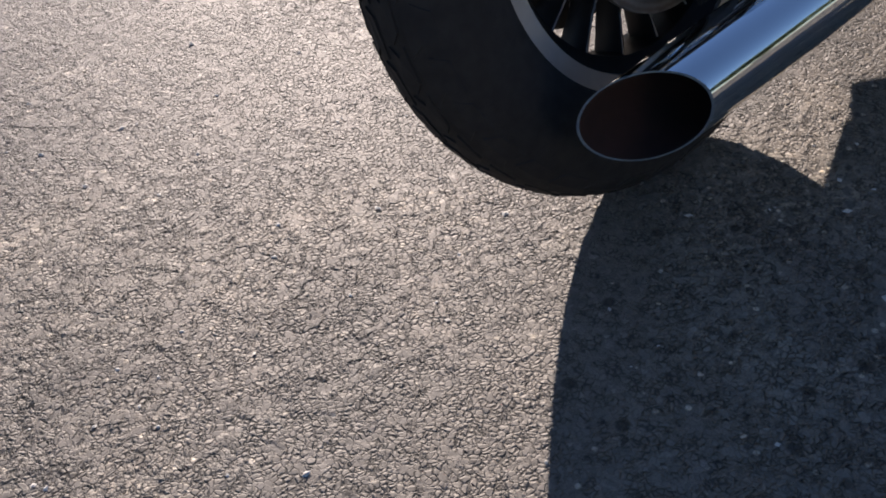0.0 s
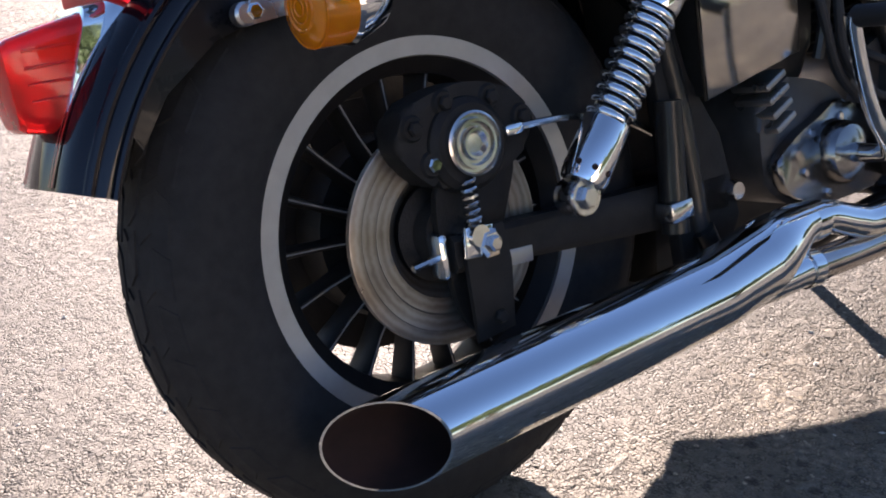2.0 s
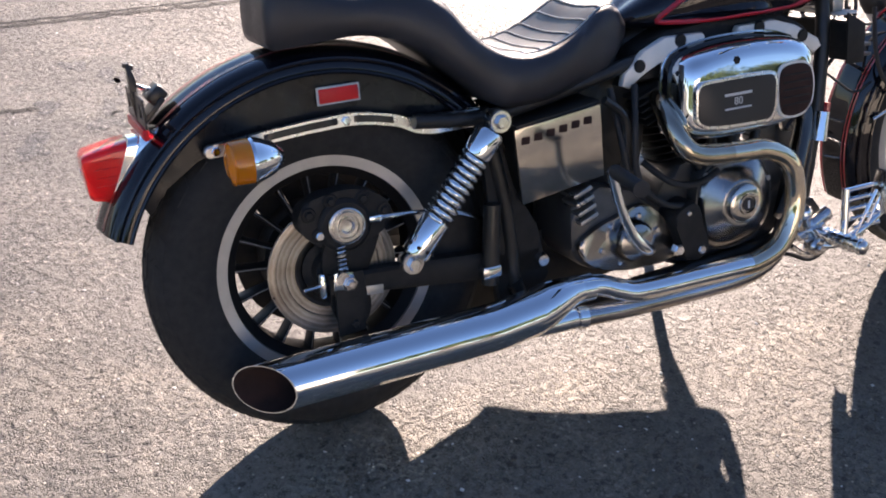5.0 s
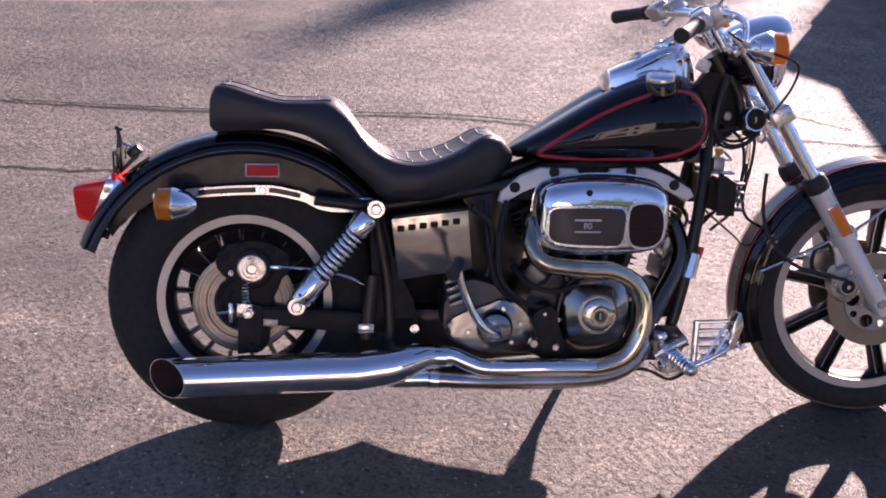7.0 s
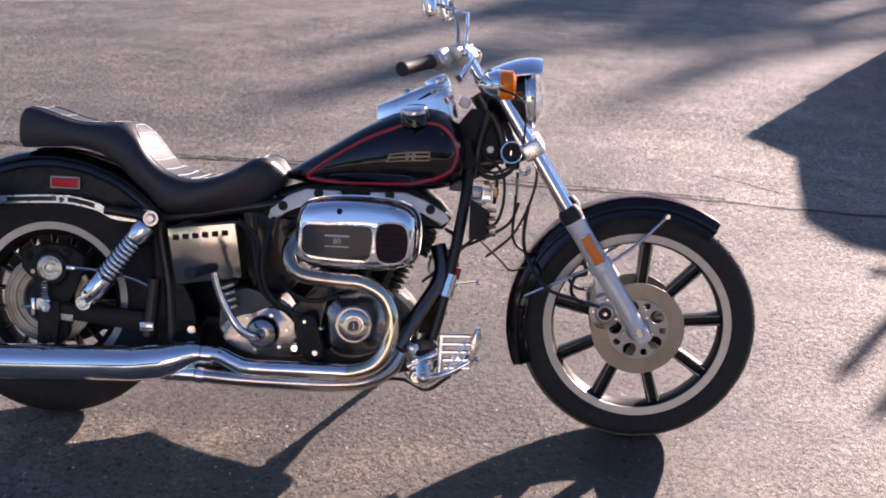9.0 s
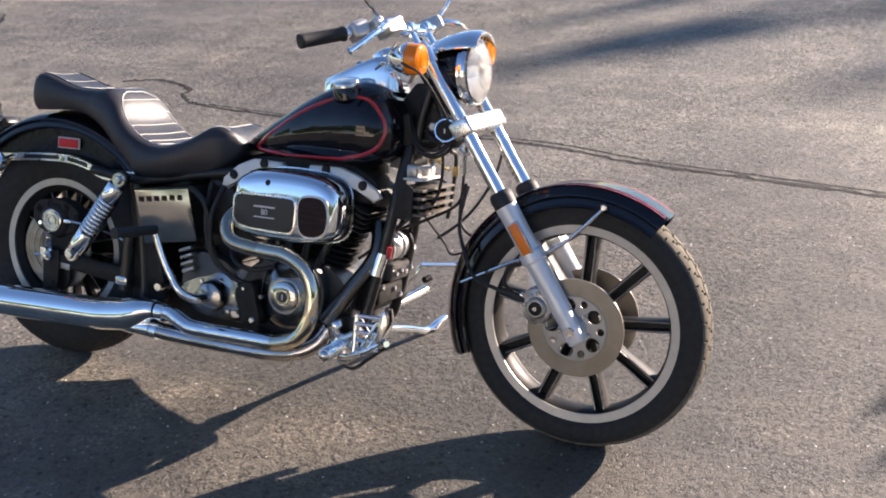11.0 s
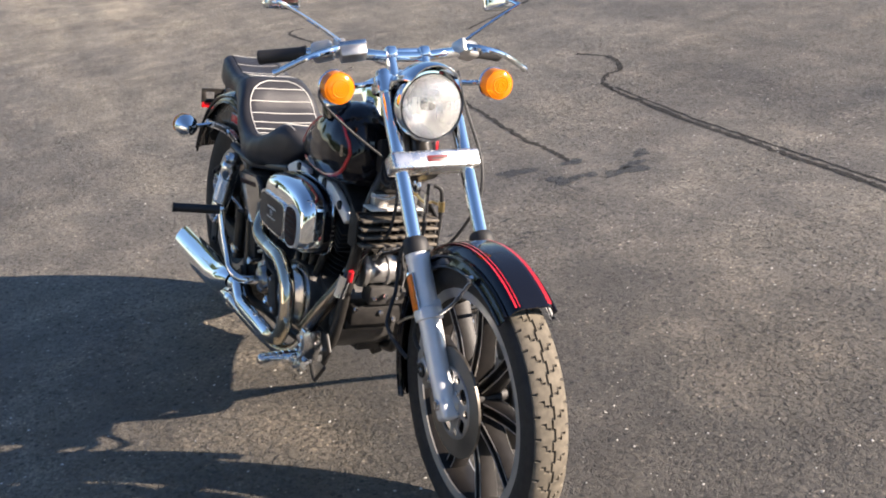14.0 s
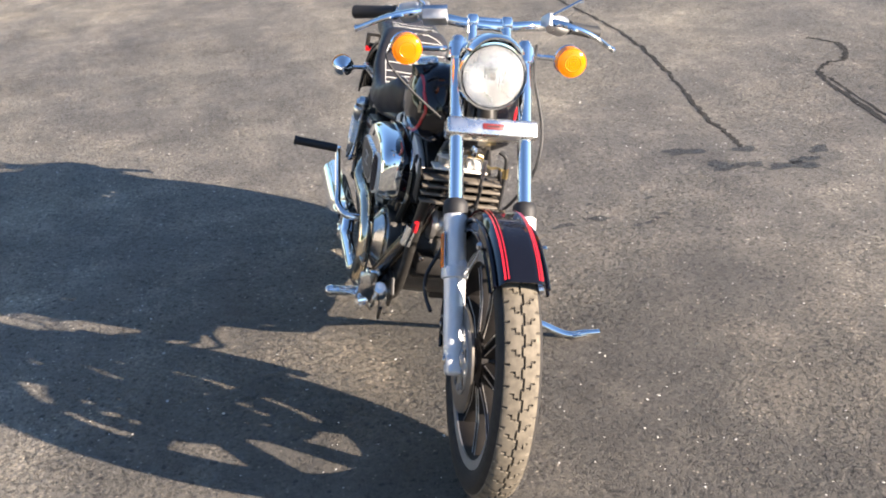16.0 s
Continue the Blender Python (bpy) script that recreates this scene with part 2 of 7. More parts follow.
def add_slab(bm, outline, y0, y1, bevel=0.0, segs=2, m=None):
    """An outline in x, z drawn out from y0 to y1."""
    m = m or Matrix()
    a = [bm.verts.new(m @ Vector((x, y0, z))) for x, z in outline]
    b = [bm.verts.new(m @ Vector((x, y1, z))) for x, z in outline]
    k = len(a)
    fs = [bm.faces.new(a), bm.faces.new(b[::-1])]
    for i in range(k):
        fs.append(bm.faces.new((a[i], b[i], b[(i + 1) % k], a[(i + 1) % k])))
    if bevel:
        es = list({e for f in fs[:2] for e in f.edges})
        bmesh.ops.bevel(bm, geom=es, offset=bevel, segments=segs, profile=0.5, affect="EDGES")
    return bm


def slab(outline, y0, y1, bevel=0.0, segs=2, m=None):
    return add_slab(bmesh.new(), outline, y0, y1, bevel, segs, m)


def rounded(pts, n=5):
    return [(q.x, q.z) for q in curve_pts([(x, 0, z) for x, z in pts], n, True)]


def loft(sections, cap=True):
    """Closed rings of equal length joined in turn."""
    bm = bmesh.new()
    rings = [[bm.verts.new(p) for p in s] for s in sections]
    k = len(rings[0])
    for a, b in zip(rings, rings[1:]):
        for i in range(k):
            bm.faces.new((a[i], a[(i + 1) % k], b[(i + 1) % k], b[i]))
    if cap:
        bm.faces.new(rings[0][::-1])
        bm.faces.new(rings[-1])
    return bm


def bolt(parent, p, d, r=0.008, h=0.007, material=None, name="bolt", basis=None):
    bm = lathe([(0, h), (r * 0.75, h), (r, h * 0.7), (r, 0), (0, 0)], 6, aim(p, d))
    return part(name, bm, material or CHROME_WORN, parent, basis=basis, smooth=30)


# ---- ground ----
def asphalt(name="old_asphalt", tone=1.0, rough=0.64, spec=0.62):
    m = bpy.data.materials.new(name)
    m.use_nodes = True
    nt = m.node_tree
    b = nt.nodes["Principled BSDF"]
    tc = nt.nodes.new("ShaderNodeTexCoord")

    def tex(kind, scale, detail=None):
        n = nt.nodes.new(kind)
        n.inputs["Scale"].default_value = scale
        if detail is not None:
            n.inputs["Detail"].default_value = detail
        nt.links.new(tc.outputs["Object"], n.inputs["Vector"])
        return n

    def ramp(src, stops):
        r = nt.nodes.new("ShaderNodeValToRGB")
        while len(r.color_ramp.elements) < len(stops):
            r.color_ramp.elements.new(0.5)
        for e, (p, c) in zip(r.color_ramp.elements, stops):
            e.position, e.color = p, (*c, 1)
        nt.links.new(src, r.inputs["Fac"])
        return r.outputs["Color"]

    def mix(kind, fac, a, c):
        x = nt.nodes.new("ShaderNodeMix")
        x.data_type, x.blend_type = "RGBA", kind
        x.inputs["Factor"].default_value = fac
        nt.links.new(a, x.inputs["A"])
        nt.links.new(c, x.inputs["B"])
        return x.outputs["Result"]

    warp = tex("ShaderNodeTexNoise", 35, 3)
    ofs = nt.nodes.new("ShaderNodeVectorMath")
    ofs.operation = "MULTIPLY_ADD"
    ofs.inputs[1].default_value = (0.012, 0.012, 0.012)
    nt.links.new(warp.outputs["Color"], ofs.inputs[0])
    nt.links.new(tc.outputs["Object"], ofs.inputs[2])

    def stones(scale, feature="F1"):
        n = nt.nodes.new("ShaderNodeTexVoronoi")
        n.inputs["Scale"].default_value = scale
        n.feature = feature
        nt.links.new(ofs.outputs[0], n.inputs["Vector"])
        return n

    def rough_noise(scale, detail, rough):
        n = nt.nodes.new("ShaderNodeTexNoise")
        n.inputs["Scale"].default_value, n.inputs["Detail"].default_value, n.inputs["Roughness"].default_value = scale, detail, rough
        nt.links.new(ofs.outputs[0], n.inputs["Vector"])
        return n.outputs["Fac"]

    warp2 = tex("ShaderNodeTexNoise", 130, 2)
    ofs2 = nt.nodes.new("ShaderNodeVectorMath")
    ofs2.operation = "MULTIPLY_ADD"
    ofs2.inputs[1].default_value = (0.006, 0.006, 0.006)
    nt.links.new(warp2.outputs["Color"], ofs2.inputs[0])
    nt.links.new(ofs.outputs[0], ofs2.inputs[2])
    big, edge = stones(150), stones(150, "DISTANCE_TO_EDGE")
    for n in (big, edge):
        nt.links.new(ofs2.outputs[0], n.inputs["Vector"])
    cell = ramp(big.outputs["Color"], [(0.0, (0.155, 0.146, 0.131)), (0.5, (0.208, 0.196, 0.176)), (0.85, (0.235, 0.222, 0.202)), (1.0, (0.36, 0.345, 0.32))])
    crev = rough_noise(58, 7, 0.6)
    # stones run together in places: their joints open and close with a coarser noise
    joint = nt.nodes.new("ShaderNodeMath")
    joint.operation = "MULTIPLY_ADD"
    joint.inputs[1].default_value = 0.9
    nt.links.new(rough_noise(70, 4, 0.5), joint.inputs[0])
    nt.links.new(edge.outputs["Distance"], joint.inputs[2])
    gaps = ramp(joint.outputs[0], [(0.40, (0.42, 0.41, 0.40)), (0.455, (0.78, 0.77, 0.76)), (0.52, (0.98, 0.98, 0.98)), (0.7, (1.04, 1.04, 1.04))])
    pits = ramp(crev, [(0.31, (0.30, 0.29, 0.28)), (0.36, (0.85, 0.85, 0.85)), (0.43, (1.02, 1.02, 1.02))])
    fine = ramp(tex("ShaderNodeTexNoise", 420, 4).outputs["Fac"], [(0.3, (0.78, 0.78, 0.78)), (0.7, (1.16, 1.16, 1.16))])
    mid = ramp(tex("ShaderNodeTexNoise", 6.0, 9).outputs["Fac"], [(0.30, (0.84, 0.83, 0.82)), (0.50, (0.96, 0.96, 0.95)), (0.61, (1.04, 1.03, 1.02)), (0.74, (1.26, 1.24, 1.20))])
    patch = ramp(tex("ShaderNodeTexNoise", 1.5, 9).outputs["Fac"], [(0.32, (0.68, 0.67, 0.67)), (0.5, (0.94, 0.93, 0.91)), (0.7, (1.25, 1.22, 1.16))])
    wide = ramp(tex("ShaderNodeTexNoise", 0.33, 6).outputs["Fac"], [(0.35, (0.70, 0.69, 0.70)), (0.62, (1.17, 1.13, 1.06))])
    chips = nt.nodes.new("ShaderNodeTexVoronoi")
    chips.inputs["Scale"].default_value = 31
    nt.links.new(tc.outputs["Object"], chips.inputs["Vector"])
    chip = ramp(chips.outputs["Distance"], [(0.0, (3.6, 3.5, 3.35)), (0.09, (2.9, 2.85, 2.7)), (0.125, (1, 1, 1))])
    dents = nt.nodes.new("ShaderNodeTexVoronoi")
    dents.inputs["Scale"].default_value = 19
    nt.links.new(ofs.outputs[0], dents.inputs["Vector"])
    dent = ramp(dents.outputs["Distance"], [(0.0, (0.26, 0.25, 0.24)), (0.12, (0.36, 0.35, 0.34)), (0.18, (1, 1, 1))])
    # worn spots where the pale stone shows through, broken up into flecks
    worn = ramp(tex("ShaderNodeTexNoise", 3.2, 10).outputs["Fac"], [(0.50, (0, 0, 0)), (0.66, (1, 1, 1))])
    fleck = ramp(tex("ShaderNodeTexNoise", 75, 7).outputs["Fac"], [(0.47, (0, 0, 0)), (0.58, (1, 1, 1))])
    spots = mix("MULTIPLY", 1.0, worn, fleck)
    one = nt.nodes.new("ShaderNodeMix")
    one.data_type = "RGBA"
    one.inputs["A"].default_value, one.inputs["B"].default_value = (1, 1, 1, 1), (1.75, 1.71, 1.64, 1)
    nt.links.new(spots, one.inputs["Factor"])
    c = mix("MULTIPLY", 1.0, cell, gaps)
    c = mix("MULTIPLY", 1.0, c, one.outputs["Result"])
    # a paler, drier stretch of the yard beyond the rear of the motorcycle
    far = nt.nodes.new("ShaderNodeVectorMath")
    far.operation = "DISTANCE"
    far.inputs[1].default_value = (-8.0, -0.5, 0.0)
    sway = nt.nodes.new("ShaderNodeVectorMath")
    sway.operation = "MULTIPLY_ADD"
    sway.inputs[1].default_value = (2.5, 2.5, 0.0)
    nt.links.new(tex("ShaderNodeTexNoise", 0.9, 6).outputs["Color"], sway.inputs[0])
    nt.links.new(tc.outputs["Object"], sway.inputs[2])
    nt.links.new(sway.outputs[0], far.inputs[0])
    reach = nt.nodes.new("ShaderNodeMath")
    reach.operation = "DIVIDE"
    reach.inputs[1].default_value = 10.0
    nt.links.new(far.outputs["Value"], reach.inputs[0])
    dry = ramp(reach.outputs[0], [(0.25, (1.42, 1.40, 1.36)), (0.50, (1.30, 1.28, 1.25)), (0.66, (1, 1, 1))])
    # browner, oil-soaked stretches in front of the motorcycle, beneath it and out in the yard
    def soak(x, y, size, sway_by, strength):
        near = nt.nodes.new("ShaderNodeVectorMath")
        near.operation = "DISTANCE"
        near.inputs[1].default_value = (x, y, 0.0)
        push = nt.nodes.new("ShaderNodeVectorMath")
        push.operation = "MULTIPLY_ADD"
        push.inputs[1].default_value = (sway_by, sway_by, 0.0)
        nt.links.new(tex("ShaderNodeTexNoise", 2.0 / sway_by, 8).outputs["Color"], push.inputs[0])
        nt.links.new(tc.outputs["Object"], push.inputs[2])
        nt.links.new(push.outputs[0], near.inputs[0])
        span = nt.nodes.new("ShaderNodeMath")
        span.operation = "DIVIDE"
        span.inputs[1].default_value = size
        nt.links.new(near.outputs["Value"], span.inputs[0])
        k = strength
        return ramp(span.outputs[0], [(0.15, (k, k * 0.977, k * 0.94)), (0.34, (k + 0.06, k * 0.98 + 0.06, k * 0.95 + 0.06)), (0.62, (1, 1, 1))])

    # long faint sweeps left by traffic and drying water
    lane = nt.nodes.new("ShaderNodeMapping")
    lane.inputs["Rotation"].default_value = (0, 0, radians(-14))
    lane.inputs["Scale"].default_value = (0.35, 2.6, 1.0)
    nt.links.new(tc.outputs["Object"], lane.inputs["Vector"])
    sweep = nt.nodes.new("ShaderNodeTexNoise")
    sweep.inputs["Scale"].default_value, sweep.inputs["Detail"].default_value, sweep.inputs["Roughness"].default_value = 1.0, 5.0, 0.55
    nt.links.new(lane.outputs[0], sweep.inputs["Vector"])
    swept = ramp(sweep.outputs["Fac"], [(0.34, (0.80, 0.80, 0.81)), (0.5, (0.98, 0.98, 0.97)), (0.66, (1.20, 1.18, 1.14))])
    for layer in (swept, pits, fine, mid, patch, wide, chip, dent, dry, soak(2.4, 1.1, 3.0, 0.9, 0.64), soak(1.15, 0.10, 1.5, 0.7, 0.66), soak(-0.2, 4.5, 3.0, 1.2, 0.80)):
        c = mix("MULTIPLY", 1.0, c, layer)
    if tone != 1.0:
        dull = nt.nodes.new("ShaderNodeMix")
        dull.data_type, dull.blend_type = "RGBA", "MULTIPLY"
        dull.inputs["Factor"].default_value = 1.0
        dull.inputs["B"].default_value = (tone, tone, tone * 1.03, 1)
        nt.links.new(c, dull.inputs["A"])
        c = dull.outputs["Result"]
    nt.links.new(c, b.inputs["Base Color"])
    b.inputs["Roughness"].default_value = rough
    b.inputs["Specular IOR Level"].default_value = spec
    # flat-topped stones at slightly different heights, with open joints between them
    flat = ramp(joint.outputs[0], [(0.40, (0, 0, 0)), (0.50, (0.8, 0.8, 0.8)), (0.64, (1, 1, 1))])
    hole = ramp(big.outputs["Color"], [(0.0, (0, 0, 0)), (1.0, (0.45, 0.45, 0.45))])
    add = nt.nodes.new("ShaderNodeMath")
    add.operation = "MULTIPLY_ADD"
    add.inputs[1].default_value = 1.0
    nt.links.new(flat, add.inputs[0])
    nt.links.new(hole, add.inputs[2])
    # lumps and scales of the worn surface, in places only
    lump = ramp(rough_noise(34, 5, 0.55), [(0.47, (0, 0, 0)), (0.56, (1, 1, 1))])
    where = ramp(tex("ShaderNodeTexNoise", 1.3, 6).outputs["Fac"], [(0.46, (0.06, 0.06, 0.06)), (0.60, (1, 1, 1))])
    scales = mix("MULTIPLY", 1.0, lump, where)
    bp0 = nt.nodes.new("ShaderNodeBump")
    bp0.inputs["Strength"].default_value, bp0.inputs["Distance"].default_value = 0.9, 0.010
    nt.links.new(scales, bp0.inputs["Height"])
    bp = nt.nodes.new("ShaderNodeBump")
    bp.inputs["Strength"].default_value, bp.inputs["Distance"].default_value = 0.95, 0.0066
    nt.links.new(bp0.outputs["Normal"], bp.inputs["Normal"])
    nt.links.new(add.outputs[0], bp.inputs["Height"])
    nt.links.new(bp.outputs["Normal"], b.inputs["Normal"])
    return m


ASPHALT = asphalt()
TAR = asphalt("tar_filled_crack", 0.22, 0.72, 0.30)
OIL = asphalt("oil_soaked_asphalt", 0.24, 0.52, 0.62)
bm = bmesh.new()
bmesh.ops.create_grid(bm, x_segments=2, y_segments=2, size=400)
ground = tagged(part("ground", bm, ASPHALT, smooth=0), "weathered grey-tan asphalt yard with coarse exposed aggregate", "ground", kind="structure")


def strip(name, pts, w, label, seed=1, zz=0.0014):
    """A ragged dark line along the ground."""
    rnd = random.Random(seed)
    path = curve_pts([(x, y, zz) for x, y in pts], 14)
    bm = bmesh.new()
    prev = None
    for i, p in enumerate(path):
        t = (path[min(i + 1, len(path) - 1)] - path[max(i - 1, 0)]).normalized()
        nrm = Vector((-t.y, t.x, 0))
        o = nrm * rnd.uniform(-0.2, 0.2) * w
        a = bm.verts.new(p + o + nrm * w * rnd.uniform(0.15, 0.6))
        b = bm.verts.new(p + o - nrm * w * rnd.uniform(0.15, 0.6))
        if prev:
            bm.faces.new((prev[0], a, b, prev[1]))
        prev = (a, b)
    return tagged(part(name, bm, TAR, smooth=0), label, "crack", kind="structure")


def blot(pts_c, rx, ry, seed):
    rnd = random.Random(seed)
    bm = bmesh.new()
    k = 72
    ph = [rnd.uniform(0, 6.28) for _ in range(5)]
    vs = []
    for i in range(k):
        a = 2 * math.pi * i / k
        s = 1 + sum(0.34 / (j + 1) * math.sin((j + 2) * a + ph[j]) for j in range(5)) + rnd.uniform(-0.09, 0.07)
        vs.append(bm.verts.new((pts_c[0] + rx * s * math.cos(a), pts_c[1] + ry * s * math.sin(a), 0.0009)))
    bm.faces.new(vs)
    return tagged(part("oil_stain", bm, OIL, smooth=0), "dark oil stain soaked into the asphalt", "stain", kind="structure")


# ---- the motorcycle ----
LEAN = 15.0
bike = tagged(new("motorcycle"), "black cruiser motorcycle with chrome and red pinstripes on side stand", "motorcycle")
bike.matrix_basis = pose(0, 0, 0, -LEAN)

# steering: axes of the turned fork
STEER = radians(-4.0)
axis_up = Vector((-0.550, -0.034, 0.834)).normalized()
level = (Vector((0, 1, 0)) - axis_up * axis_up.y).normalized()
across = level * math.cos(STEER) + axis_up.cross(level) * math.sin(STEER)
ahead_f = across.cross(axis_up)
HUB = Vector((1.619, 0.026, 0.338))
FORK = Matrix.Translation(HUB) @ Matrix((ahead_f, across, axis_up)).transposed().to_4x4()


def torus_profile(rad, width, rim, crown=0.75, n=20):
    """The section of a tyre as (radius, along): bead, wall, tread, wall, bead, and back inside. crown: 0.75 is flat, 1 round."""
    out = []
    mid, half = (rad + rim) / 2, (rad - rim) / 2
    for i in range(n + 1):
        a = math.pi * (i / n) - math.pi / 2
        ca, sa = math.cos(a), math.sin(a)
        r_ = mid + (rad - mid) * (abs(ca) ** crown)
        out.append((r_, width * math.copysign(abs(sa) ** 0.8, sa)))
    w = width * 0.78
    return [(rim, -w), (rim + half * 0.45, -width * 0.97)] + out[1:-1] + [(rim + half * 0.45, width * 0.97), (rim, w), (rim - 0.004, w * 0.8), (rim - 0.004, -w * 0.8)]


def tread_blocks(rad, width, rim, count, parent, tall, material, crown):
    """Zigzag tread blocks proud of the carcass, with open grooves between them."""
    mid = (rad + rim) / 2

    def surf(f):
        sa = min(abs(f) ** 1.25, 0.999)
        return mid + (rad - mid) * (1 - sa * sa) ** (crown / 2)

    bm = bmesh.new()
    step = 2 * math.pi / count
    for row, (y0, y1, off) in enumerate(((-0.80, -0.44, 0.0), (-0.36, -0.04, 0.5), (0.04, 0.36, 0.0), (0.44, 0.80, 0.5))):
        for i in range(count):
            a0 = step * (i + off)
            a1 = a0 + step * 0.74
            skew = step * 0.42 * (1 if row % 2 else -1)
            mids = (y0 + y1) / 2
            ring = []
            for lift, shrink in ((-0.004, 1.0), (tall, 0.93)):
                for a_, f, j in ((a0, y0, 0), (a1, y0, 0), (a1 + skew * 0.5, mids, 1), (a1, y1, 0), (a0, y1, 0), (a0 + skew * 0.5, mids, 1)):
                    ff = mids + (f - mids) * shrink
                    rr = surf(ff) + lift
                    ring.append(bm.verts.new((rr * math.cos(a_), width * ff, rr * math.sin(a_))))
            lo, hi = ring[:6], ring[6:]
            bm.faces.new(hi)
            for k in range(6):
                bm.faces.new((lo[k], lo[(k + 1) % 6], hi[(k + 1) % 6], hi[k]))
    return tagged(part("tread", bm, material, parent, "chunky zigzag tread blocks", smooth=0), kind="stuff")


def tread_band(rad, width, rim, count, parent, deep, material):
    """One continuous tread with a zigzag groove down its middle and bent slots on both sides."""
    mid = (rad + rim) / 2
    per, rows, reach = 14, 46, 0.80
    pitch = 2 * math.pi * rad / count

    def near(u, y, line, w):
        for (u0, y0), (u1, y1) in zip(line, line[1:]):
            a0, a1 = sorted((u0, u1))
            b0, b1 = sorted((y0, y1))
            du = max(a0 - u, 0, u - a1) * pitch
            dy = max(b0 - y, 0, y - b1)
            if max(du, dy) <= w:
                return True
        return False

    zig = [(0.0, 0.003), (0.5, 0.003), (0.5, -0.003), (1.0, -0.003), (1.0, 0.003)]
    slot = [(0.10, 0.0095), (0.10, 0.0175), (0.32, 0.0175), (0.32, 0.0255)]
    lines = [zig, [(u - 1, y) for u, y in zig], slot, [(u + 0.5, -y) for u, y in slot], [(u - 0.5, -y) for u, y in slot],
             [(0.62, 0.031), (0.62, 0.060)], [(0.12, -0.031), (0.12, -0.060)]]
    cut = [[any(near(i / per, width * reach * (2 * j / rows - 1), ln, 0.0016) for ln in lines) for j in range(rows + 1)] for i in range(per)]
    bm = bmesh.new()
    ring = []
    n = count * per
    for i in range(n):
        a = 2 * math.pi * i / n
        col = []
        for j in range(rows + 1):
            f = reach * (2 * j / rows - 1)
            sa = min(abs(f) ** 1.25, 0.999)
            r = mid + (rad - mid) * (1 - sa * sa) ** 0.375 + (-deep if j in (0, rows) else 0.0022 - (deep if cut[i % per][j] else 0.0))
            col.append(bm.verts.new((r * math.cos(a), width * f, r * math.sin(a))))
        ring.append(col)
    for i in range(n):
        a, b = ring[i], ring[(i + 1) % n]
        for j in range(rows):
            bm.faces.new((a[j], a[j + 1], b[j + 1], b[j]))
    return tagged(part("tread", bm, material, parent, "dusty tread with a zigzag middle groove and bent slots", smooth=0), kind="stuff")


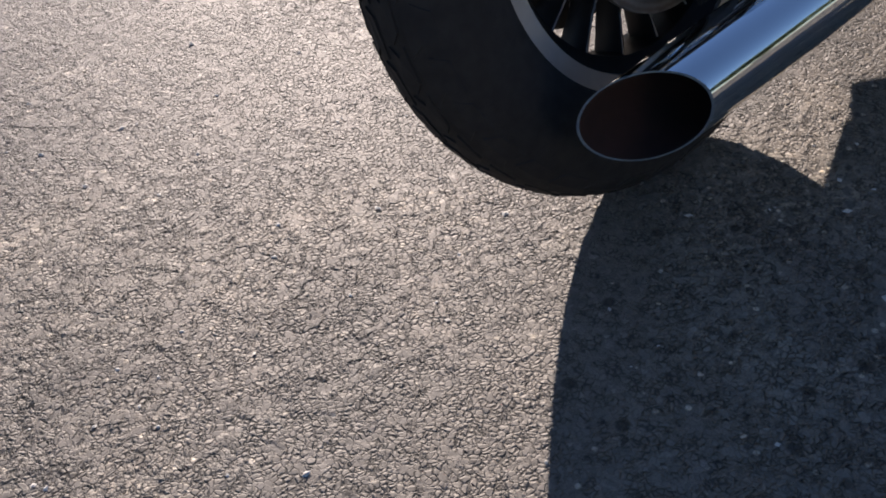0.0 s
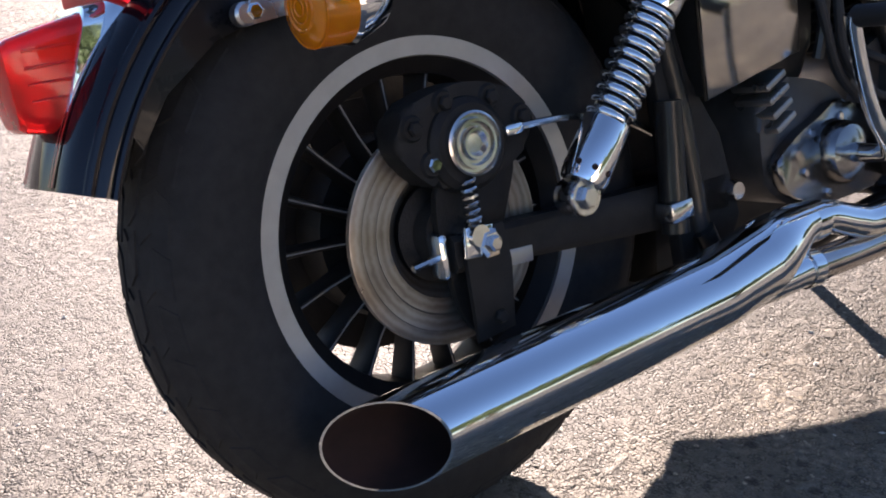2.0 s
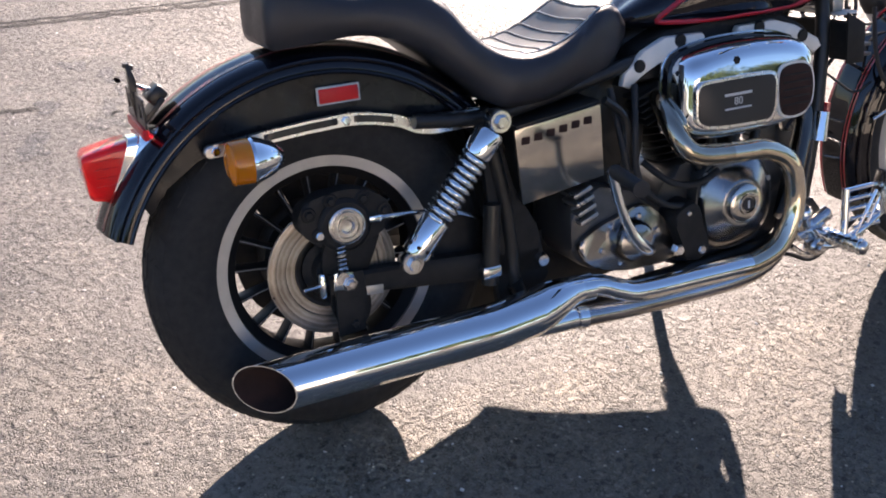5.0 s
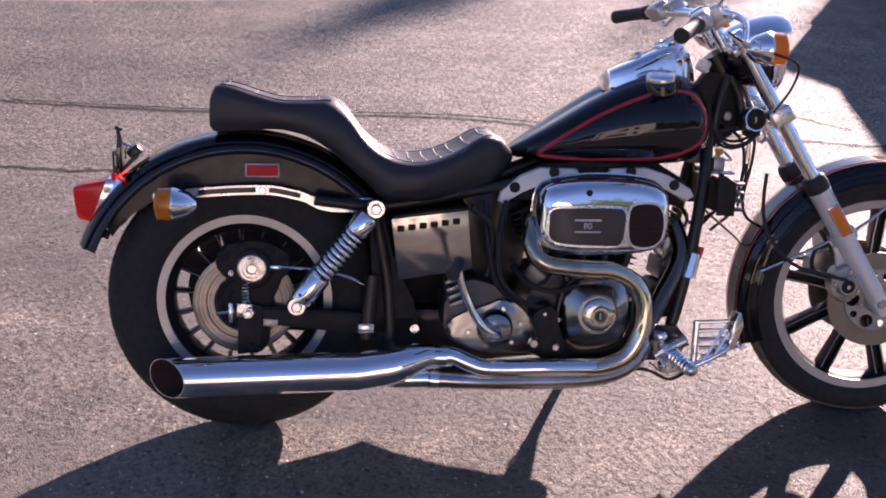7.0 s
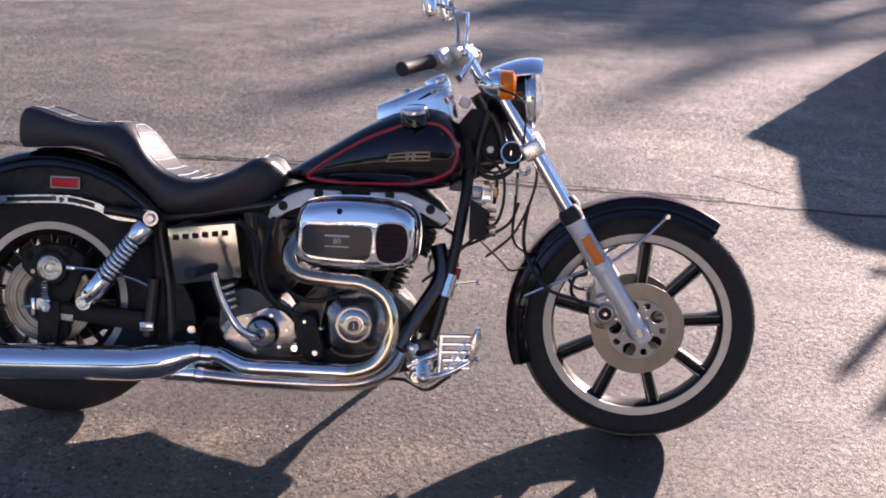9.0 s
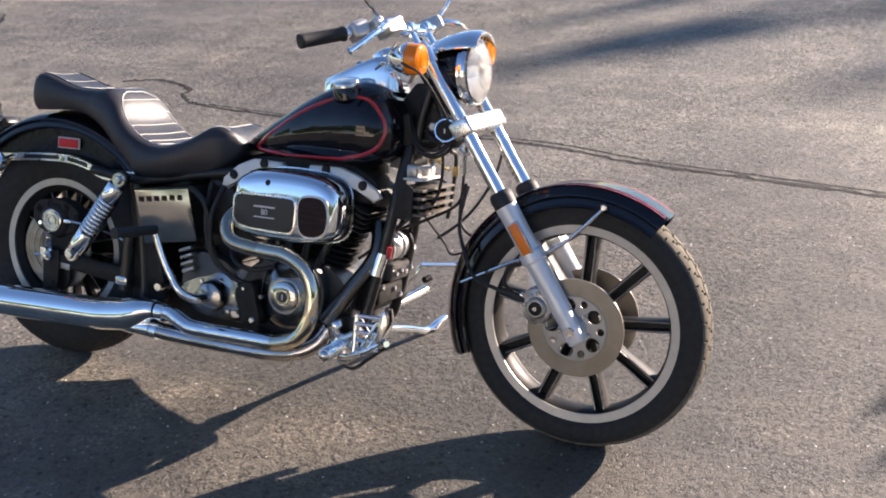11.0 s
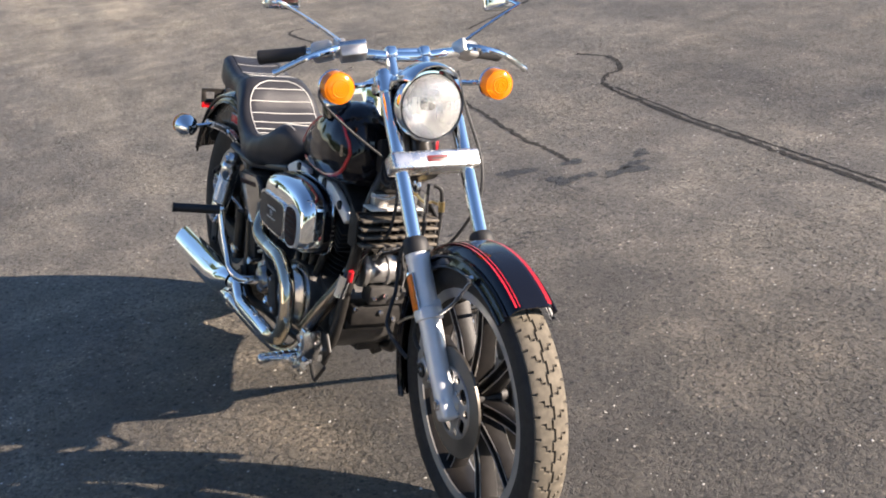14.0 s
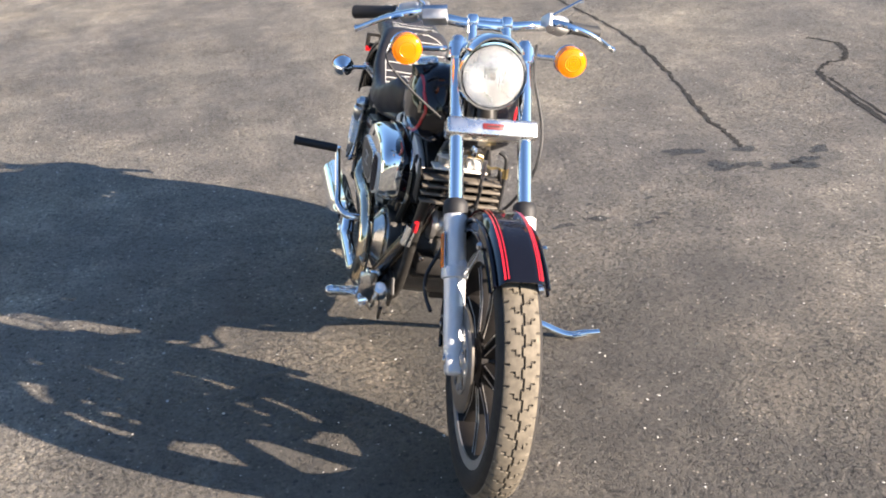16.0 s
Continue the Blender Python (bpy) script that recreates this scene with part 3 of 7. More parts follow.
def wheel(name, label, centre_m, rad, width, rim, spokes, pair, spoke_w, lip, hub_r, blocks, turn=0.0, tall=0.0055, material=TREAD, deep=0.004, crown=0.75):
    w = part(name, lathe(torus_profile(rad - 0.003, width, rim, crown), 96, closed=True), RUBBER, bike, label, centre_m)
    if material is TREAD:
        tread_band(rad - 0.001, width, rim, blocks, w, 0.006, material)
    else:
        tread_blocks(rad - 0.003, width, rim, blocks, w, tall, material, crown)
    r0 = rim
    # cast rim: a channel with a machined edge on each side
    rim_w = width * 0.72
    part("rim", lathe([(r0 + 0.004, -rim_w), (r0 + 0.004, rim_w), (r0 - lip * 0.9, rim_w * 0.95), (r0 - lip - deep, rim_w * 0.60), (r0 - lip - deep - 0.002, 0),
                       (r0 - lip - deep, -rim_w * 0.60), (r0 - lip * 0.9, -rim_w * 0.95)], 96, closed=True), WHEEL_BLACK, w, "black cast wheel rim")
    for s in (-1, 1):
        part("rim_edge", lathe([(r0 + 0.006, s * (rim_w + 0.001)), (r0 + 0.004, s * (rim_w + 0.004)), (r0 - lip * 0.85, s * (rim_w + 0.002)), (r0 - lip * 0.9, s * (rim_w - 0.003))], 96, closed=True),
             RIM_GREY, w, "machined bright rim edge")
    part("hub", lathe([(0, -0.06), (hub_r * 0.6, -0.06), (hub_r * 0.65, -0.035), (hub_r, -0.03), (hub_r, 0.03), (hub_r * 0.65, 0.035), (hub_r * 0.6, 0.06), (0, 0.06)], 40), WHEEL_BLACK, w)
    for i in range(spokes):
        a = 2 * math.pi * i / spokes + turn
        bm = bmesh.new()
        for off in ((-pair, pair) if pair else (0,)):
            for j, (r_a, r_b) in enumerate(((hub_r * 0.85, r0 - lip + 0.002),)):
                sec = []
                for r_, ww, dd in ((r_a, spoke_w * 1.25, 0.026), ((r_a + r_b) / 2, spoke_w, 0.017), (r_b, spoke_w * 1.35, 0.022)):
                    o = off * (0.75 if r_ == r_a else 1.0)
                    base = Vector((r_ * math.cos(a), 0, r_ * math.sin(a)))
                    tn = Vector((-math.sin(a), 0, math.cos(a)))
                    yv = Vector((0, 1, 0))
                    c0 = base + tn * o
                    sec.append([c0 + tn * ww * x + yv * dd * y for x, y in ((-1, -0.6), (-0.5, -1), (0.5, -1), (1, -0.6), (1, 0.6), (0.5, 1), (-0.5, 1), (-1, 0.6))])
                b2 = loft(sec)
                me_ = bpy.data.meshes.new("tmp")
                b2.to_mesh(me_)
                b2.free()
                bm.from_mesh(me_)
                bpy.data.meshes.remove(me_)
        if pair:
            base0, base1 = hub_r * 0.9, r0 - lip
            tn = Vector((-math.sin(a), 0, math.cos(a)))
            rd = Vector((math.cos(a), 0, math.sin(a)))
            web = []
            for r_ in (base0, base1):
                web.append([rd * r_ + tn * pair * x + Vector((0, 0.006 * y, 0)) for x, y in ((-1, -1), (1, -1), (1, 1), (-1, 1))])
            b2 = loft(web)
            me_ = bpy.data.meshes.new("tmp")
            b2.to_mesh(me_)
            b2.free()
            bm.from_mesh(me_)
            bpy.data.meshes.remove(me_)
        sp_ = part("spoke", bm, WHEEL_BLACK, w)
        # machined line along the outer faces
        bm = bmesh.new()
        tn = Vector((-math.sin(a), 0, math.cos(a)))
        rdir = Vector((math.cos(a), 0, math.sin(a)))
        ra, rb = hub_r + 0.012, r0 - lip - 0.004
        for off in ((-pair, pair) if pair else (0,)):
            for s in (-1, 1):
                q = [rdir * r_ + tn * off + Vector((0, s * d_, 0)) for r_, d_ in ((ra, 0.0255), ((ra + rb) / 2, 0.0178), (rb, 0.0222))]
                add_tube(bm, q, 0.0015 if pair else 0.0011, sides=5, n=3)
        part("machined_edge", bm, RIM_GREY, sp_)
    return w


REAR = Matrix.Translation((-0.009, 0.008, 0.3390))
rear_wheel = wheel("rear_wheel", "fat black rear tyre on a black multi-spoke cast wheel", REAR, 0.336, 0.066, 0.2125, 18, 0, 0.0045, 0.024, 0.065, 36, 0.255, 0.0022, RUBBER, 0.015, 1.40)
front_wheel = wheel("front_wheel", "black front tyre with zigzag tread on a nine-spoke cast wheel", FORK, 0.327, 0.050, 0.258, 9, 0.0118, 0.0046, 0.024, 0.055, 44, 0.228)


CAM_POLISH = mat("polished_cam_cover", (0.34, 0.335, 0.33), 0.20, 1.0, noise_scale=18, noise_amt=0.25, rough_var=0.07)
HEADER = mat("straw_tinted_chrome", (0.80, 0.77, 0.71), 0.09, 1.0, noise_scale=6, noise_amt=0.22, dirt=(0.70, 0.58, 0.38), rough_var=0.05)
FIN_WORN = mat("weathered_fins", (0.085, 0.075, 0.065), 0.5, 0.2, noise_scale=60, noise_amt=0.6, dirt=(0.15, 0.13, 0.105), bump=0.3, bump_scale=300)
BRASS = mat("tarnished_brass", (0.55, 0.42, 0.20), 0.3, 1.0, noise_scale=60, noise_amt=0.3)
CARRIER = mat("dull_disc_carrier", (0.40, 0.39, 0.375), 0.45, 0.75, noise_scale=30, noise_amt=0.3, rough_var=0.1)


def holed_plate(r_out, r_in, holes, y0, y1):
    """A flat ring round the y axis with round holes (x, z, radius) through it."""
    bm = bmesh.new()
    edges = []
    for x, z, r, n in [(0, 0, r_out, 64), (0, 0, r_in, 32)] + [(x, z, r, 20) for x, z, r in holes]:
        vs = [bm.verts.new((x + r * math.cos(2 * math.pi * k / n), y0, z + r * math.sin(2 * math.pi * k / n))) for k in range(n)]
        edges += [bm.edges.new((vs[k], vs[(k + 1) % n])) for k in range(n)]
    bmesh.ops.triangle_fill(bm, edges=edges, use_beauty=True, normal=(0, 1, 0))
    ex = bmesh.ops.extrude_face_region(bm, geom=bm.faces[:])
    bmesh.ops.translate(bm, verts=[v for v in ex["geom"] if isinstance(v, bmesh.types.BMVert)], vec=(0, y1 - y0, 0))
    bmesh.ops.recalc_face_normals(bm, faces=bm.faces[:])
    return bm


def disc(parent, s, r_out, r_in):
    """A brake disc on a carrier with five large and five small round holes."""
    y = s * 0.066
    d = part("brake_disc", lathe([(r_out, y - 0.003), (r_out, y + 0.003), (r_in - 0.002, y + 0.003), (r_in - 0.002, y - 0.003)], 72, closed=True), STEEL, parent, "brown-grey steel front brake disc")
    holes = []
    for k in range(10):
        a = radians(2.6 + 36 * k)
        rr, r = (0.0615, 0.0185) if k % 2 == 0 else (0.0675, 0.0098)
        holes.append((rr * math.cos(a), rr * math.sin(a), r))
    part("carrier", holed_plate(r_in, 0.024, holes, y + s * 0.0015, y + s * 0.0052), CARRIER, d, "pale disc carrier with round holes")
    part("carrier_rim", lathe([(r_in + 0.001, y + s * 0.003), (r_in, y + s * 0.0062), (r_in - 0.004, y + s * 0.0062), (r_in - 0.0045, y + s * 0.003)], 64, closed=True), CARRIER, d)
    part("hub_flange", lathe([(0, y + s * 0.012), (0.026, y + s * 0.012), (0.031, y + s * 0.008), (0.034, y + s * 0.004), (0, y + s * 0.004)], 32), CARRIER, d)
    for k in range(5):
        a = radians(20.6 + 72 * k)
        bolt(d, (0.041 * math.cos(a), y + s * 0.004, 0.041 * math.sin(a)), (0, s, 0), 0.0065, 0.006, CHROME_WORN)
    return d


for s in (-1, 1):
    disc(front_wheel, s, 0.127, 0.083)
# rear disc is dished and rusty
part("brake_disc", lathe([(0.124, -0.0735), (0.124, -0.067), (0.074, -0.064), (0.058, -0.050), (0.055, -0.052), (0.070, -0.068), (0.073, -0.0705), (0.0895, -0.0705), (0.0915, -0.0728), (0.1085, -0.0732), (0.1095, -0.0740), (0.1225, -0.0740)], 96, closed=True), RUST, rear_wheel, "dished rear brake disc with rust-brown streaks")
part("sprocket", lathe([(0.150, 0.072), (0.150, 0.078), (0.06, 0.078), (0.06, 0.072)], 60, closed=True), BLACK_ROUGH, rear_wheel, "black rear drive sprocket")
part("drum", lathe([(0, 0.02), (0.105, 0.02), (0.108, 0.03), (0.108, 0.070), (0, 0.070)], 48), BLACK_ROUGH, rear_wheel)
part("disc_hub", lathe([(0.060, -0.058), (0.060, -0.050), (0.05, -0.046), (0, -0.05), (0, -0.086), (0.036, -0.086), (0.040, -0.066), (0.056, -0.062)], 48), BLACK_ROUGH, rear_wheel)
part("axle", lathe([(0, -0.135), (0.012, -0.135), (0.012, 0.135), (0, 0.135)], 16), CHROME_WORN, rear_wheel)
part("axle", lathe([(0, -0.115), (0.011, -0.115), (0.011, 0.115), (0, 0.115)], 16), CHROME_WORN, front_wheel)


# fenders
def fender_drop(f, flat, skirt, bend):
    """How far the fender's skin lies below its crown at the fraction f of its half width; bend 0 is a rolled edge, 1 an upright flank."""
    f = abs(f)
    if f <= flat:
        return 0.006 * bend * (f / flat) ** 2
    u = (f - flat) / (1 - flat)
    return (1 - bend) * skirt * u ** 2.2 + bend * (0.006 + (skirt - 0.006) * (1 - math.sqrt(max(0.0, 1 - u ** 2.4))))


def fender(name, label, m, rad, half, a0, a1, n=48, flat=0.45, skirt=0.05, bend=0.0):
    """A rolled fender round the y axis of m, from angle a0 to a1 in degrees."""
    sec = []
    k = 12
    side = [math.sin(math.pi / 2 * j / k) for j in range(k + 1)]
    outer = [(half * f, -fender_drop(f, flat, skirt, bend)) for f in [-q for q in reversed(side[1:])] + side]
    inner = [(y * 0.975, d - 0.004) for y, d in reversed(outer)]
    ring = outer + inner
    for i in range(n + 1):
        a = radians(a0 + (a1 - a0) * i / n)
        sec.append([((rad + d) * math.cos(a), y, (rad + d) * math.sin(a)) for y, d in ring])
    return part(name, loft(sec), BLACK, bike, label, m)


FENDER = Matrix.Translation((-0.005, 0.010, 0.325))
front_fender = fender("front_fender", "glossy black front fender with twin red pinstripes", FORK, 0.363, 0.065, 22, 168.5, skirt=0.052)
rear_fender = fender("rear_fender", "glossy black rear fender with red pinstripes", FENDER, 0.430, 0.088, 20, 158.5, flat=0.40, skirt=0.048, bend=1.0)


def stripe_on(parent, rad, y, a0, a1, w=0.004, drop=0.0, m=None):
    bm = bmesh.new()
    prev = None
    for i in range(61):
        a = radians(a0 + (a1 - a0) * i / 60)
        q = [bm.verts.new(((rad + 0.0015 - drop) * math.cos(a), y + s * w / 2, (rad + 0.0015 - drop) * math.sin(a))) for s in (-1, 1)]
        if prev:
            bm.faces.new((prev[0], prev[1], q[1], q[0]))
        prev = q
    part("pinstripe", bm, RED_STRIPE, parent, "thin red pinstripe")


for s in (-1, 1):
    stripe_on(front_fender, 0.363, s * 0.041, 23, 168, 0.0048, 0.0036)
    stripe_on(front_fender, 0.363, s * 0.034, 23, 168, 0.0024, 0.0008)
    stripe_on(rear_fender, 0.430, s * 0.043, 60, 158, 0.004, fender_drop(0.043 / 0.088, 0.40, 0.048, 1.0) + 0.0002)
    stripe_on(rear_fender, 0.430, s * 0.036, 60, 158, 0.002, fender_drop(0.036 / 0.088, 0.40, 0.048, 1.0))

# flat side panels of the rear fender, down to the struts
for s in (-1, 1):
    arc = [(-0.005 + 0.384 * math.cos(radians(a)), 0.325 + 0.384 * math.sin(radians(a))) for a in range(28, 150, 5)]
    low = [(-0.318, 0.500), (-0.285, 0.545), (-0.225, 0.585), (-0.15, 0.605), (0.0, 0.612), (0.15, 0.590), (0.28, 0.560)]
    part("side_panel", slab(arc + low, s * 0.0675 + 0.010, s * 0.0715 + 0.010, 0.001), FLANK, bike, "dusty black fender side")

# rolled bead along the fender lips
for fob, rad, half, a0, a1, sk in ((rear_fender, 0.430, 0.088, 20, 158.5, 0.048), (front_fender, 0.363, 0.065, 22, 168.5, 0.052)):
    for s in (-1, 1):
        pts = []
        for i in range(41):
            a = radians(a0 + (a1 - a0) * i / 40)
            pts.append(((rad - sk) * math.cos(a), s * half * 0.995, (rad - sk) * math.sin(a)))
        part("lip_bead", tube(pts, 0.0042, sides=8, smooth_path=False), BLACK, fob)
        pts = []
        for i in range(41):
            a = radians(a0 + (a1 - a0) * i / 40)
            pts.append(((rad - sk * 0.52) * math.cos(a), s * half * (0.957 if fob is rear_fender else 0.915), (rad - sk * 0.52) * math.sin(a)))
        part("pressed_rib", tube(pts, 0.0055, sides=10, smooth_path=False), BLACK, fob)

# fork: legs, sliders, clamps
for s in (-1, 1):
    leg = part("fork_leg", tube([(0, s * 0.087, 0.30), (0, s * 0.087, 0.80)], 0.0185, sides=24), CHROME, bike, "chrome fork tube", FORK)
    part("slider", lathe([(0, -0.035), (0.016, -0.035), (0.020, -0.028), (0.024, 0.0), (0.0255, 0.06), (0.0275, 0.33), (0.0285, 0.335), (0.0285, 0.36), (0, 0.36)], 28,
                         aim((0, s * 0.087, 0), (0, 0, 1))), FORK_ALU, leg, "satin aluminium fork slider")
    part("axle_clamp", box((0.0, s * 0.088, -0.012), (0.046, 0.040, 0.052), 0.010, segs=3), FORK_ALU, leg)
    part("axle_end", lathe([(0, 0.006), (0.011, 0.006), (0.014, 0.003), (0.014, 0), (0, 0)], 6, aim((0, s * 0.107, 0.0), (0, s, 0))), CHROME_WORN, leg)
    part("stay_clamp", lathe([(0.026, 0.193), (0.0325, 0.196), (0.0335, 0.206), (0.0325, 0.222), (0.026, 0.225)], 28, aim((0, s * 0.087, 0), (0, 0, 1)), closed=True), FORK_ALU, leg)
    part("dust_boot", lathe([(0.030, 0.352), (0.031, 0.372), (0.029, 0.385), (0.023, 0.392), (0.018, 0.392)], 24, aim((0, s * 0.087, 0), (0, 0, 1))), RUBBER_SOFT, leg, "black rubber dust boot")
    part("cap", lathe([(0, 0.815), (0.014, 0.815), (0.019, 0.808), (0.0195, 0.79), (0, 0.79)], 20, aim((0, s * 0.087, 0), (0, 0, 1))), CHROME, leg)
    part("lug", box((0.004, s * 0.075, 0.215), (0.045, 0.03, 0.05), 0.008), FORK_ALU, leg)
    refl = part("reflector", box((0.004, s * 0.118, 0.262), (0.026, 0.007, 0.085), 0.003), AMBER_REFLECTOR, leg, "amber side reflector")
    part("bezel", box((0.004, s * 0.115, 0.262), (0.031, 0.006, 0.091), 0.003), CHROME_WORN, refl)
    part("fender_stay", tube([(0.0, s * 0.075, 0.20), (0.10, s * 0.072, 0.205), (0.220, s * 0.070, 0.232)], 0.0045, sides=8), CHROME_WORN, leg)
    part("fender_stay", tube([(0.0, s * 0.080, 0.212), (-0.10, s * 0.088, 0.225), (-0.222, s * 0.072, 0.236)], 0.0045, sides=8), CHROME_WORN, leg)
    bolt(leg, (0.221, s * 0.071, 0.233), (0, s, 0), 0.009, 0.010)
# lower clamp with its chrome front cover, upper clamp
cl = part("lower_clamp", box((0.0, 0, 0.575), (0.058, 0.230, 0.047), 0.008, segs=3), SATIN, bike, "bright chrome fork clamp cover with small red badge", FORK)
part("badge", box((0.029, 0, 0.575), (0.004, 0.054, 0.015), 0.001), BADGE_RED, cl, "small dark red badge")
part("badge_bar", box((0.0312, 0, 0.575), (0.0015, 0.032, 0.003)), BADGE_BLACK, cl)
part("upper_clamp", box((-0.01, 0, 0.775), (0.055, 0.225, 0.028), 0.010, segs=3), CHROME_WORN, bike, "", FORK)
for s in (-1, 1):
    part("clamp_collar", lathe([(0.019, 0.755), (0.0255, 0.755), (0.0255, 0.795), (0.019, 0.795)], 24, aim((0, s * 0.087, 0), (0, 0, 1)), closed=True), CHROME, bike, "", FORK)
part("steering_head", tube([(-0.052, 0, 0.555), (-0.052, 0, 0.775)], 0.028, sides=20), BLACK_FRAME, bike, "", FORK)

# headlamp
HL = FORK @ pose(0.032, -0.012, 0.713, 0, 30, 0)
hl = part("headlamp", lathe([(0, -0.085), (0.035, -0.08), (0.062, -0.05), (0.074, 0.0), (0.078, 0.045), (0.076, 0.05)], 48, aim((0, 0, 0), (1, 0, 0))), BLACK, bike, "round headlamp with black bucket and chrome ring", HL)
part("ring", lathe([(0.0775, 0.020), (0.0825, 0.021), (0.0850, 0.0235), (0.0845, 0.0275), (0.0820, 0.0285), (0.0820, 0.0305), (0.0870, 0.0330), (0.0875, 0.0395), (0.0840, 0.0475), (0.0795, 0.0480), (0.0785, 0.030)], 56, aim((0, 0, 0), (1, 0, 0)), closed=True), CHROME, hl, "chrome headlamp ring")
part("reflector_bowl", lathe([(0.010, -0.016), (0.02, -0.013), (0.035, -0.004), (0.05, 0.010), (0.064, 0.026), (0.0785, 0.044)], 48, aim((0, 0, 0), (1, 0, 0))), SATIN, hl, "polished reflector bowl")
part("bulb", lathe([(0, 0.030), (0.008, 0.026), (0.009, 0.014), (0.009, -0.014)], 16, aim((0, 0, 0), (1, 0, 0))), GLASS, hl)
gl = part("glass", lathe([(0.0795, 0.042), (0.077, 0.050), (0.066, 0.058), (0.053, 0.064), (0.027, 0.071), (0, 0.073), (0, 0.070), (0.027, 0.068), (0.053, 0.061), (0.066, 0.0555), (0.076, 0.047)], 48, aim((0, 0, 0), (1, 0, 0))), GLASS, hl, "clear fluted headlamp glass")
gl.visible_shadow = False
# chrome cap over the lamp
sec = []
for x, w, z, crown in ((-0.098, 0.040, 0.040, 0.008), (-0.07, 0.056, 0.056, 0.014), (-0.03, 0.068, 0.066, 0.020), (0.01, 0.074, 0.071, 0.025), (0.040, 0.073, 0.073, 0.026), (0.060, 0.069, 0.073, 0.024), (0.070, 0.062, 0.072, 0.021)):
    top = [(x, w * u, z + 0.006 + crown * (1 - u * u) - 0.014 * abs(u) ** 3) for u in np.linspace(-1, 1, 17)]
    sec.append(top + [(a - 0.001, b * 0.985, c - 0.004) for a, b, c in reversed(top)])
part("visor", loft(sec), CHROME, hl, "chrome visor over the headlamp", smooth=60)


def signal(m, parent_name, label):
    """An amber lens on a chrome bullet, facing +x of m."""
    m = m @ Matrix.Scale(0.93, 4)
    g = part(parent_name, lathe([(0, -0.052), (0.012, -0.050), (0.030, -0.032), (0.040, -0.006), (0.043, 0.004), (0.041, 0.010), (0, 0.008)], 36, aim((0, 0, 0), (1, 0, 0))), CHROME, bike, label, m)
    part("lens", lathe([(0, 0.051), (0.018, 0.0505), (0.032, 0.048), (0.0375, 0.044), (0.0395, 0.038), (0.0412, 0.010), (0.041, 0.008), (0, 0.006)], 36, aim((0, 0, 0), (1, 0, 0))), AMBER, g, "amber plastic lens")
    for r_ in (0.008, 0.015, 0.022):
        part("lens_ring", lathe([(r_ - 0.0018, 0.0500), (r_, 0.0520 - r_ * 0.04), (r_ + 0.0018, 0.0495)], 28, aim((0, 0, 0), (1, 0, 0))), AMBER, g)
    part("bowl", lathe([(0, 0.010), (0.020, 0.011), (0.036, 0.020), (0.038, 0.009), (0, 0.009)], 28, aim((0, 0, 0), (1, 0, 0))), SATIN, g)
    part("lens_ring", lathe([(0.0385, 0.041), (0.0402, 0.0425), (0.0392, 0.0445), (0.0365, 0.0445)], 28, aim((0, 0, 0), (1, 0, 0))), AMBER, g)
    return g


for s in (-1, 1):
    g = signal(FORK @ pose(0.011, s * 0.2105 - 0.0115, 0.773, 0, 32, 0), "turn_signal", "chrome front turn signal with amber lens")
    part("stem", tube([(-0.01, 0, 0), (-0.015, -s * 0.06, -0.002), (-0.02, -s * 0.115, 0.0)], 0.008, sides=10), CHROME, g)
for s in (-1, 1):
    m = pose(-0.152, s * 0.182, 0.599, 0, 0, 180)
    g = signal(m, "turn_signal", "chrome rear turn signal with amber lens")
    part("stem", tube([(0.005, 0, 0), (0.006, s * 0.045, 0.002), (0.0, s * 0.092, 0.010)], 0.008, sides=10), CHROME, g)

